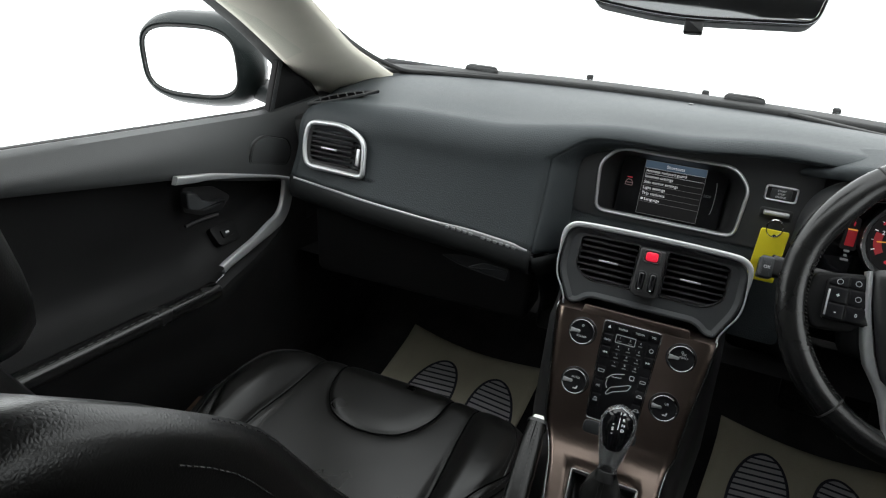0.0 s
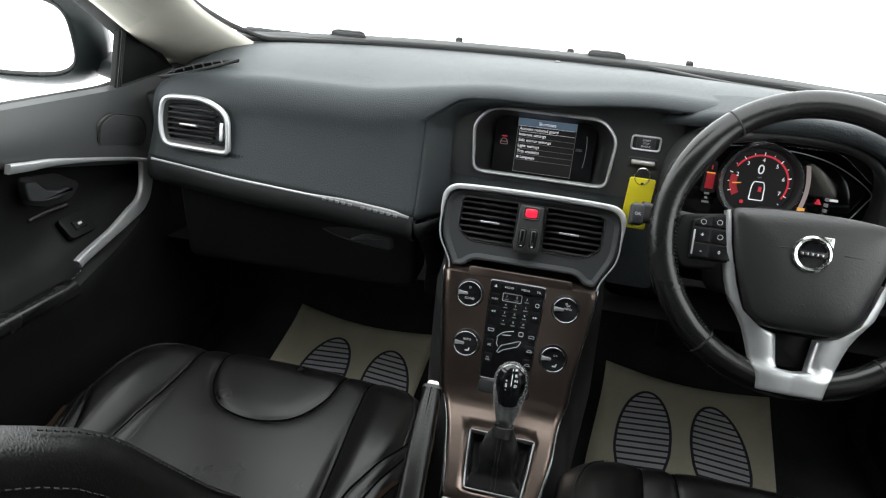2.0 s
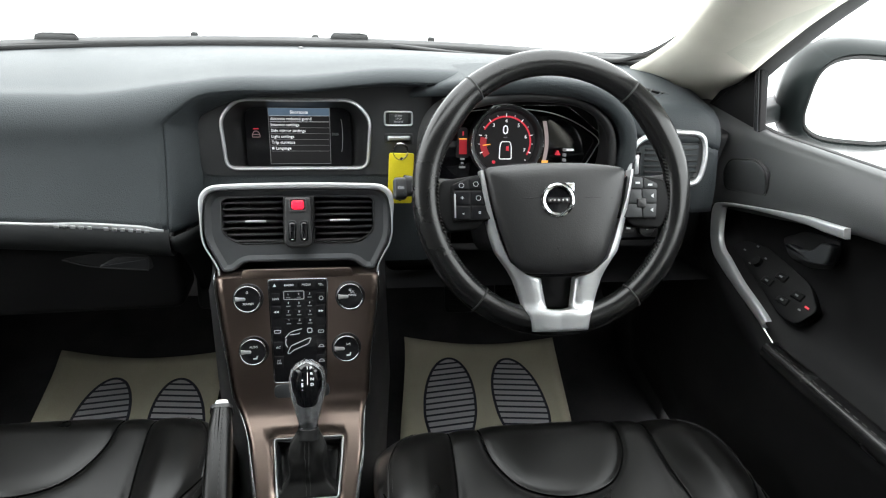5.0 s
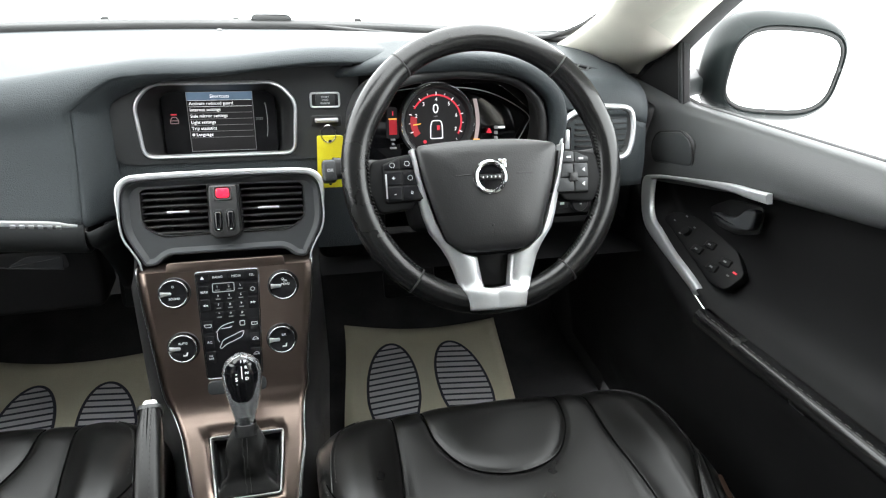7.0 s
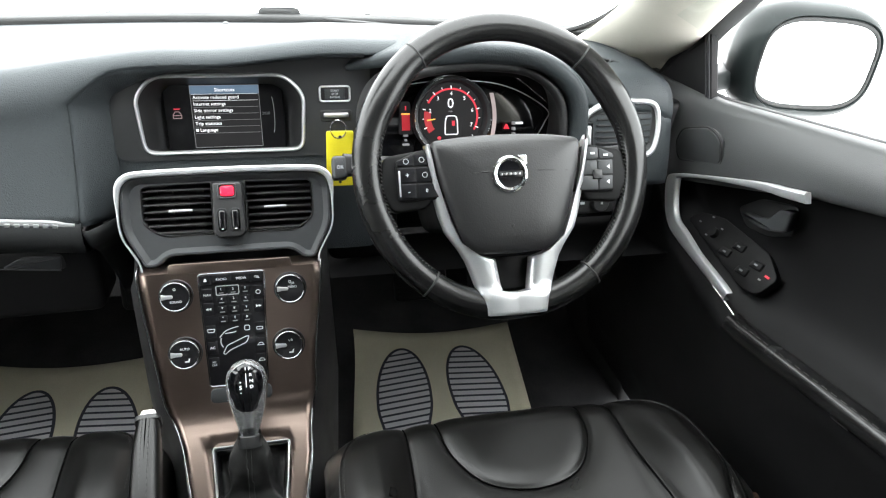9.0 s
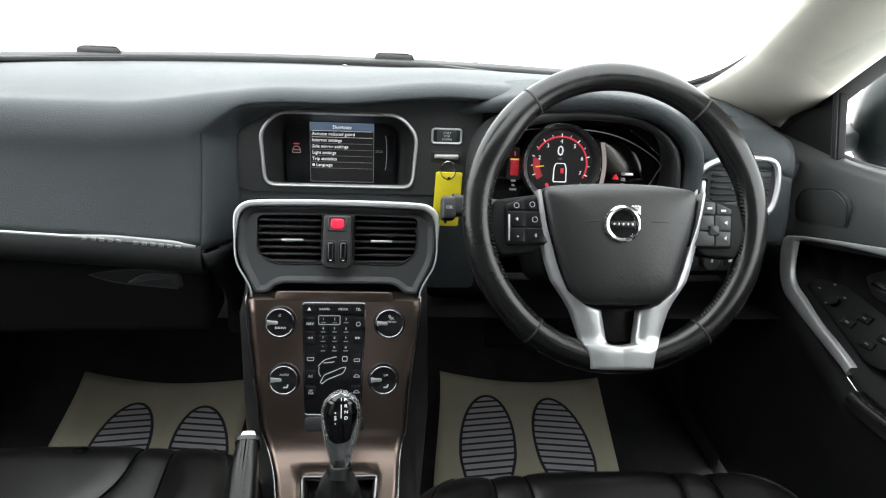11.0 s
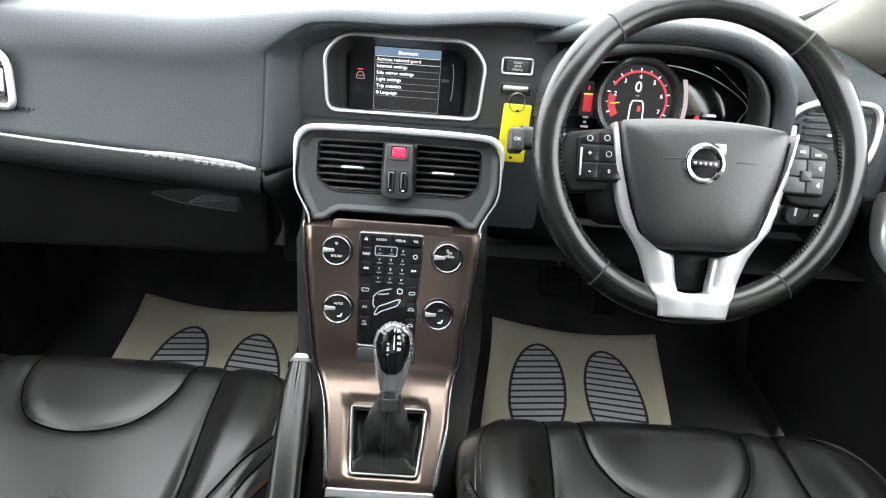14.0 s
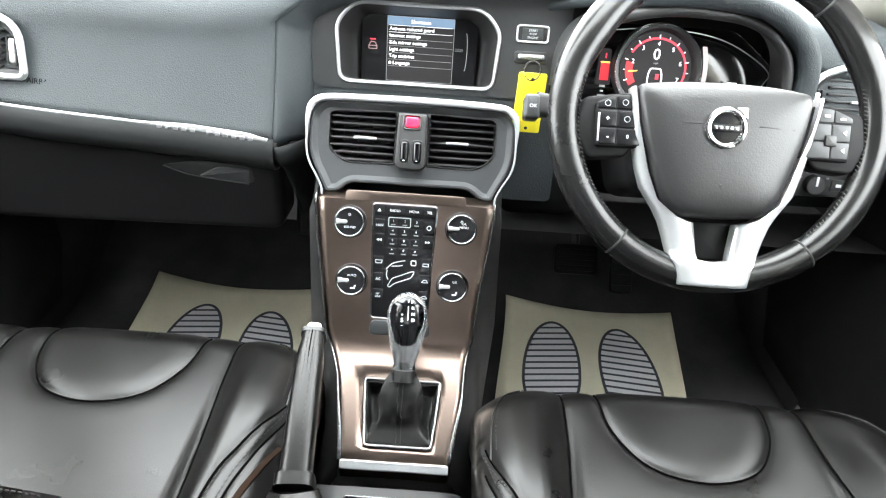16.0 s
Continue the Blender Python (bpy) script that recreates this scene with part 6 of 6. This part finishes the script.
def door_mirror(grow, tall, cx, cz):
    root = thing("door_mirror", (0.80, 0.06, 0.60), "dark metallic door mirror with curved glass", "door mirror", "door mirrors")
    m = plane_at((cx, 0.012, cz), (0, 0.05, 1), (1, -0.10, 0)) @ Matrix.Diagonal((grow, tall, 1, 1))
    o = []
    for i in range(56):
        a = 2 * math.pi * i / 56
        c_, s_ = math.cos(a), math.sin(a)
        p = Vector((0.117 * math.copysign(abs(c_) ** 0.62, c_), 0.066 * math.copysign(abs(s_) ** 0.62, s_)))
        o.append(Vector((p.x + 0.10 * p.y, p.y - 0.035 * p.x)))
    bm_ = bmesh.new()
    lv = [(0.010, -0.004), (0.005, 0.005), (0.0, 0.002), (-0.010, -0.02), (-0.013, -0.05), (0.0, -0.085), (0.030, -0.115), (0.055, -0.125)]
    loops_ = [[bm_.verts.new(m @ Vector((p.x, p.y, z))) for p in inset(o, d_)] for d_, z in lv]
    n_ = len(o)
    for lo, hi in zip(loops_, loops_[1:]):
        for i in range(n_):
            bm_.faces.new((lo[i], lo[(i + 1) % n_], hi[(i + 1) % n_], hi[i]))
    bm_.faces.new(loops_[-1])
    bmesh.ops.recalc_face_normals(bm_, faces=bm_.faces)
    part("housing", bm_, PAINT, root, "dark metallic housing", 70)
    part("glass_seal", band(inset(o, 0.007), at(m, 0, 0, 0.001), bead(0.006, 0.003)), RUBBER, root)
    g = inset(o, 0.0115)
    bm_ = bmesh.new()
    c0 = bm_.verts.new(m @ Vector((0, 0, 0.0045)))
    prev = None
    for f in (0.5, 1.0):
        lp = [bm_.verts.new(m @ Vector((p.x * f, p.y * f, 0.0045 - 0.0035 * f * f))) for p in g]
        for i in range(len(lp)):
            j = (i + 1) % len(lp)
            if prev:
                bm_.faces.new((prev[i], lp[i], lp[j], prev[j]))
            else:
                bm_.faces.new((c0, lp[i], lp[j]))
        prev = lp
    part("mirror_glass", bm_, MIRRORGLASS, root, "curved mirror glass", 70)
    part("mirror_arm", sweep(smooth_path([(0.73, 0.085, 0.628), (0.77, 0.085, 0.636), (0.82, 0.085, 0.650)], 5), rect(0.06, 0.030, 0.012), (0, 0, 1)), PAINT, root)


door(True)
door_mirror(0.88, 1.16, 0.878, 0.671)
MIRROR[0] = True
door(False)
door_mirror(0.96, 1.12, 0.886, 0.690)
MIRROR[0] = False

rv = thing("rear_view_mirror", (0.0, -0.15, 0.855), "gloss black interior mirror with a rounded frame", "mirror")
RVM = plane_at((0.004, -0.150, 0.906), (0, 0.25, 1), (1, 0.05, 0.03))
o = rounded([(-0.120, -0.026), (-0.030, -0.040), (0.112, -0.038), (0.124, 0.020), (0.085, 0.036), (-0.085, 0.036), (-0.124, 0.022)], [0.012, 0.05, 0.014, 0.02, 0.02, 0.02, 0.02])
part("shell", prism(o, RVM, -0.045, 0.004, 0.010, 4), HARD, rv)
part("frame", band(o, at(RVM, 0, 0, 0.002), bead(0.0022, 0.003)), RING, rv, "thin bright rim")
part("mirror_glass", prism(inset(o, 0.004), RVM, 0.002, 0.0048, 0.0005), MIRRORGLASS, rv)
part("mount", sweep([(0.0, -0.12, 0.93), (0.0, -0.08, 0.945), (0.0, -0.05, 0.94)], rect(0.03, 0.03, 0.01), (0, 0, 1)), HARD, rv)
part("sensor", box(RVM, -0.016, 0.004, -0.052, -0.036, -0.02, 0.002, 0.002, 0.002), HARD, rv)


# ---- seats ----
def seg_distance(path, pts):
    """Distance of each of pts from a polyline."""
    best = np.full(len(pts), 9.0)
    for a_, b_ in zip(path, path[1:]):
        a_, b_ = np.array(a_[:2]), np.array(b_[:2])
        d_ = b_ - a_
        t = np.clip(((pts - a_) @ d_) / (d_ @ d_ + 1e-12), 0, 1)
        best = np.minimum(best, np.linalg.norm(pts - a_ - t[:, None] * d_, axis=1))
    return best


U_SEAM = smooth_path([(-0.098, -0.02, 0), (-0.097, 0.045, 0), (-0.088, 0.095, 0), (-0.056, 0.140, 0), (0.0, 0.156, 0), (0.056, 0.140, 0), (0.088, 0.095, 0), (0.097, 0.045, 0), (0.098, -0.02, 0)], 6)
SIDE_SEAM = smooth_path([(0.140, -0.02, 0), (0.141, 0.10, 0), (0.150, 0.22, 0), (0.160, 0.45, 0)], 6)
WELT_SEAM = smooth_path([(0.238, 0.110, 0), (0.226, 0.165, 0), (0.202, 0.225, 0), (0.182, 0.290, 0), (0.172, 0.45, 0)], 6)
WELT_TWO = smooth_path([(0.240, 0.140, 0), (0.232, 0.185, 0), (0.214, 0.245, 0), (0.200, 0.31, 0), (0.192, 0.45, 0)], 6)
PIPING = smooth_path([(0.190, 0.022, 0), (0.208, 0.034, 0), (0.221, 0.060, 0), (0.228, 0.095, 0), (0.230, 0.150, 0)], 6)
ALL_SEAMS = [U_SEAM, SIDE_SEAM, [Vector((-p.x, p.y, 0)) for p in SIDE_SEAM], WELT_SEAM, [Vector((-p.x, p.y, 0)) for p in WELT_SEAM], WELT_TWO, [Vector((-p.x, p.y, 0)) for p in WELT_TWO]]


def cushion_z(a_, b_):
    """Height of the cushion's top at points across (a) and back from the front edge (b)."""
    a_, b_ = np.asarray(a_, float), np.asarray(b_, float)
    pts = np.stack([a_.ravel(), b_.ravel()], 1)
    s_ = lambda lo, hi, v: (lambda t: t * t * (3 - 2 * t))(np.clip((v - lo) / (hi - lo), 0, 1))
    ab = np.abs(pts[:, 0])
    z = 0.278 - 0.05 * pts[:, 1] + 0.030 * s_(0.13, 0.185, ab) * s_(-0.05, 0.20, pts[:, 1]) + 0.004 * s_(0.13, 0.185, ab)
    z -= 0.020 * np.clip((ab - 0.20) / 0.04, 0, 1) ** 2
    edge_ = 0.06 + 0.03 * s_(0.13, 0.24, ab)
    f = np.clip((edge_ - pts[:, 1]) / edge_, 0, 1)
    z -= 0.062 * (1 - np.sqrt(np.clip(1 - f * f, 0, 1)))
    half_u = sorted([(p.x, p.y) for p in U_SEAM if p.x >= -1e-6])
    inside = pts[:, 1] < np.interp(ab, [p[0] for p in half_u], [p[1] for p in half_u], right=-1.0)
    du = seg_distance([(p.x, p.y) for p in U_SEAM], pts)
    z += np.where(inside, 0.0012 * s_(0.0, 0.03, du), 0.0)
    for sm, depth, w_ in zip(ALL_SEAMS, (0.0036, 0.0045, 0.0045, 0.003, 0.003, 0.003, 0.003), (0.0034, 0.0036, 0.0036, 0.0034, 0.0034, 0.0034, 0.0034)):
        dd = seg_distance([(p.x, p.y) for p in sm], pts)
        z -= depth * np.exp(-(dd / w_) ** 1.4) + 0.4 * depth * np.exp(-(dd / 0.013) ** 2)
    return z.reshape(a_.shape)


def front_seat(x, yf, label):
    root = thing("front_seat", (x, yf - 0.25, 0.0), label, "car seat", "front seats")
    put = lambda a_, b_, z: Vector((x + a_, yf - b_, z))
    na, nb = 181, 161
    aa = np.linspace(-0.24, 0.24, na)
    bb = np.concatenate([np.linspace(0.0, 0.03, 13)[:-1] ** 1.0, np.linspace(0.03, 0.50, nb - 12)])
    A_, B_ = np.meshgrid(aa, bb)
    bow = 0.030 * (np.abs(aa) / 0.24) ** 3
    Z_ = cushion_z(A_, B_)
    rows_ = []
    skirt = [(0.006, -0.02), (0.012, -0.06), (0.03, -0.12), (0.04, -0.19)]
    for dy, dz in reversed(skirt):
        rows_.append([put(a_ * (1 - 0.05 * min(-dz / 0.1, 1)), dy + w_, float(z) + dz) for a_, w_, z in zip(aa, bow, Z_[0])])
    for i in range(len(bb)):
        rows_.append([put(a_, b_ + w_ * (1 - ease(0, 0.3, b_)), float(z)) for a_, b_, w_, z in zip(aa, B_[i], bow, Z_[i])])
    full = []
    for row in rows_:
        lft, rgt = row[0], row[-1]
        full.append([lft + Vector((0.012, 0, -0.14)), lft + Vector((-0.004, 0, -0.06)), lft + Vector((-0.004, 0, -0.015))] + row + [rgt + Vector((0.004, 0, -0.015)), rgt + Vector((0.004, 0, -0.06)), rgt + Vector((-0.012, 0, -0.14))])
    bm_ = grid(full)
    bmesh.ops.recalc_face_normals(bm_, faces=bm_.faces)
    if sum(f.normal.z for f in bm_.faces) < 0:
        bmesh.ops.reverse_faces(bm_, faces=bm_.faces)
    cus = part("cushion", bm_, LEATHER, root, "creased black leather cushion", 80)

    def lay(path, lift):
        z = cushion_z([p.x for p in path], [p.y for p in path])
        return [put(p.x, p.y + 0.030 * (abs(p.x) / 0.24) ** 3 * (1 - ease(0, 0.3, p.y)), float(h) + lift) for p, h in zip(path, z)]
    for sm in ALL_SEAMS:
        q = [p for p in sm if p.y > 0.018 and abs(p.x) < 0.236]
        part("seam", tube(lay(q, 0.0016), 0.0011, 5), SEAM, cus)
    for s in (-1, 1):
        part("piping", tube(lay([Vector((s * p.x, p.y, 0)) for p in PIPING], 0.0008), 0.0013, 6), LEATHER, cus)
        for base, off in ((WELT_SEAM, 0.0045), (WELT_TWO, -0.0045), (PIPING, -0.005)):
            bm_ = bmesh.new()
            q = [Vector((s * (p.x + off), p.y, 0)) for p in base if 0.02 < p.y < 0.36 and p.x + off < 0.238]
            q = lay(q, 0.0016)
            step = 0.0
            dense = []
            for u_, v_ in zip(q, q[1:]):
                k_ = max(int((v_ - u_).length / 0.0028), 1)
                dense += [u_ + (v_ - u_) * (j / k_) for j in range(k_)]
            for j in range(0, len(dense) - 1, 2):
                tube([dense[j], dense[j + 1]], 0.00042, 4, (0, 0, 1), False, bm_)
            if len(bm_.verts):
                tagged(part("stitching", bm_, THREAD, cus), kind="stuff")
        bm_ = bmesh.new()
        q = lay([Vector((s * (p.x + 0.011), p.y + 0.012, 0)) for p in WELT_TWO if p.x + 0.011 < 0.238], 0.0008)
        if len(q) > 2:
            part("welt", sweep(q, rect(0.007, 0.0022, 0.0008), (0, 0, 1)), BROWN, cus, "brown woven welt")
    part("seat_base", box(Matrix.Translation((x, yf - 0.27, 0)), -0.20, 0.20, -0.22, 0.20, 0.0, 0.16, 0.02, 0.03), HARD, root)
    # backrest
    rows_ = []
    nt_ = 40
    for j in range(nt_ + 1):
        t = j / nt_
        yc = 0.085 + float(np.interp(t, (0, 0.35, 0.55, 0.70, 0.84, 0.93, 0.98, 1.0), (0.36, 0.445, 0.502, 0.564, 0.616, 0.658, 0.686, 0.698)))
        zc = 0.225 + 0.596 * t
        w_ = 0.232 - 0.004 * ease(0.96, 1.0, t)
        wing = 0.050 - 0.020 * ease(0.85, 1.0, t)
        cap_ = 1 - ease(0.97, 1.0, t) * 0.30
        row = []
        for i in range(33):
            k_ = -1 + 2 * i / 32
            fwd = 0.035 + wing * ease(0.55, 0.88, abs(k_)) - 0.05 * ease(0.90, 1.0, abs(k_)) - 0.006 * math.exp(-((abs(k_) - 0.60) / 0.02) ** 2)
            row.append(put(w_ * max(-1.0, min(1.0, k_ / 0.90)) + 0.004 * k_ ** 9, yc - fwd * cap_, zc))
        for i in range(17):
            k_ = 1 - 2 * i / 16
            row.append(put(w_ * k_ * 0.97, yc + 0.075 * cap_ * (1 - 0.55 * abs(k_) ** 4), zc))
        rows_.append(row)
    bm_ = grid(rows_, closed=True)
    bm_.faces.new([v for v in bm_.verts][-len(rows_[0]):])
    bmesh.ops.recalc_face_normals(bm_, faces=bm_.faces)
    br = part("backrest", bm_, LEATHER, root, "black leather backrest with deep side wings", 80)
    for s in ((1,) if x < 0 else (-1,)):
        for i_, f_ in ((30, 0.15), (31, 0.35)):
            c0_, c1_ = (i_, i_ + 1) if s > 0 else (32 - i_, 31 - i_)
            q = [rows_[j][c0_].lerp(rows_[j][c1_], f_) + Vector((s * 0.0008, 0.0003, 0.0005)) for j in range(23, nt_ - 3)]
            bm_ = bmesh.new()
            for u_, v_ in zip(q, q[1:]):
                n_ = max(int((v_ - u_).length / 0.0042), 1)
                for k_ in range(n_):
                    tube([u_.lerp(v_, k_ / n_), u_.lerp(v_, (k_ + 0.6) / n_)], 0.0004, 4, (1, 0, 0), False, bm_)
            tagged(part("stitching", bm_, THREAD, br), kind="stuff")
    # headrest
    rows_ = []
    for j in range(13):
        t = -1 + 2 * j / 12
        k_ = (1 - abs(t) ** 4) ** 0.35 if abs(t) < 1 else 0.25
        rows_.append([put(0.096 * k_ * px_, 0.665 + 0.02 * t - 0.045 * k_ * py_, 0.806 + 0.092 * t) for px_, py_ in [(p[0] / 0.5, p[1] / 0.5) for p in rect(1.0, 1.0, 0.32, 6)]])
    bm_ = grid(rows_, closed=True)
    vs_ = list(bm_.verts)
    n_ = len(rows_[0])
    bm_.faces.new(vs_[:n_])
    bm_.faces.new(vs_[-n_:])
    bmesh.ops.recalc_face_normals(bm_, faces=bm_.faces)
    part("headrest", bm_, LEATHER, root, "rounded leather headrest", 80)
    for s in (-1, 1):
        part("headrest_post", tube([put(s * 0.06, 0.72, 0.72), put(s * 0.06, 0.675, 0.80)], 0.006, 10, (1, 0, 0)), CHROME, root)


front_seat(0.345, -0.198, "black leather driver's seat set back from the wheel")
front_seat(-0.338, -0.140, "black leather passenger's seat set further forward")


# ---- paper mats and pedals ----
def sole(cx, top, lean, m, parent):
    """A printed shoe sole: an egg outline with cross bars."""
    length, w_ = 0.285, 0.104

    def half_w(t):
        return w_ / 2 * math.sqrt(max(0.0, 1 - max(0.0, 1 - t / 0.40) ** 2)) * (1 - 0.28 * ease(0.45, 0.75, t)) * math.sqrt(max(0.0, 1 - max(0.0, (t - 0.85) / 0.15) ** 2))
    ctr = lambda t: cx + lean * t * length
    ts = [(i / 40) ** 1.6 for i in range(41)]
    pts = [Vector((ctr(t) - half_w(t), top - length * t)) for t in ts] + [Vector((ctr(t) + half_w(t), top - length * t)) for t in reversed(ts[1:-1])]
    part("sole_outline", band(pts, m, [(-0.0022, 0.0002), (-0.0022, 0.0010), (0.0030, 0.0010), (0.0030, 0.0002)]), INK, parent, "printed blue sole outline")
    fill = part("sole_fill", prism(inset(pts, 0.002), m, 0.0002, 0.0006, 0.0001), SOLEFILL, parent, "pale printed sole")
    n_ = 21
    for i in range(1, n_):
        t = i / n_
        h = half_w(t) - 0.001
        if h < 0.008:
            continue
        c_ = ctr(t)
        part("bar", box(at(m, c_, top - length * t) @ pose(0, 0, 0, 0, 0, lean * -60), -h, h, -0.0021, 0.0021, 0.0004, 0.0009, 0.0001), INK, fill)


SOLEFILL = material("pale_grey_print", (0.37, 0.36, 0.38), 0.85, grain=0.2, grain_size=500, vary=0.08, spec=0.2)


def paper_mat(x, label, shift, drop, left, top_left, right):
    m = plane_at((x, 0.14, 0.035), (0, 0.967, 0.256))
    root = thing("paper_mat", (x, 0.14, 0.03), label, "paper mat", "paper mats")
    rows_ = []
    for j in range(25):
        t = j / 24
        v = -0.34 + 0.475 * t
        row = []
        for i in range(17):
            k_ = i / 16
            u_ = (left + (top_left - left) * ease(0.3, 1, t)) * (1 - k_) + (right + 0.024 * t) * k_
            lift = 0.0004 * math.sin(7 * k_ + 3 * t) + 0.012 * ease(0.88, 1.0, t) * (0.4 + 0.6 * (1 - k_) ** 2) * 0.4
            row.append(m @ Vector((u_, v - 0.016 * k_ * t - 0.020 * math.sin(math.pi * k_) * t ** 3, lift - 0.0016)))
        rows_.append(row)
    sheet = solid(part("sheet", grid(rows_), PAPER, root, "cream paper sheet"), 0.0012, 1)
    sole(-0.074 + shift, 0.074 - drop, -0.08, m, sheet)
    sole(0.051 + shift, 0.066 - drop, 0.085, m, sheet)


paper_mat(0.35, "cream paper floor mat with printed blue soles in the driver's footwell", -0.002, 0.0, -0.195, -0.166, 0.141)
paper_mat(-0.358, "cream paper floor mat with printed blue soles in the passenger's footwell", 0.036, 0.014, -0.174, -0.160, 0.147)


def pedal(x, y, z, w_, h, label):
    m = plane_at((x, y, z), (0, 0.6, 0.8))
    root = thing("pedal", (x, y + 0.02, z - 0.05), label, "pedal", "pedals")
    pad_ = part("pad", box(m, -w_ / 2, w_ / 2, -h / 2, h / 2, -0.008, 0.006, 0.003, 0.010), PANEL, root, "ribbed black rubber pad")
    for i in range(5):
        v = -h * 0.36 + h * 0.18 * i
        part("rib", box(m, -w_ * 0.4, w_ * 0.4, v - 0.002, v + 0.002, 0.005, 0.0085, 0.001), PANEL, pad_)
    part("pedal_arm", tube([m @ Vector((0, 0, -0.006)), Vector((x, y + 0.10, z + 0.10)), Vector((x, y + 0.12, z + 0.24))], 0.008, 8, (1, 0, 0)), HARD, root)


pedal(0.315, 0.290, 0.155, 0.085, 0.060, "black rubber brake pedal above the mat")
pedal(0.415, 0.320, 0.135, 0.045, 0.120, "black rubber accelerator pedal above the mat")
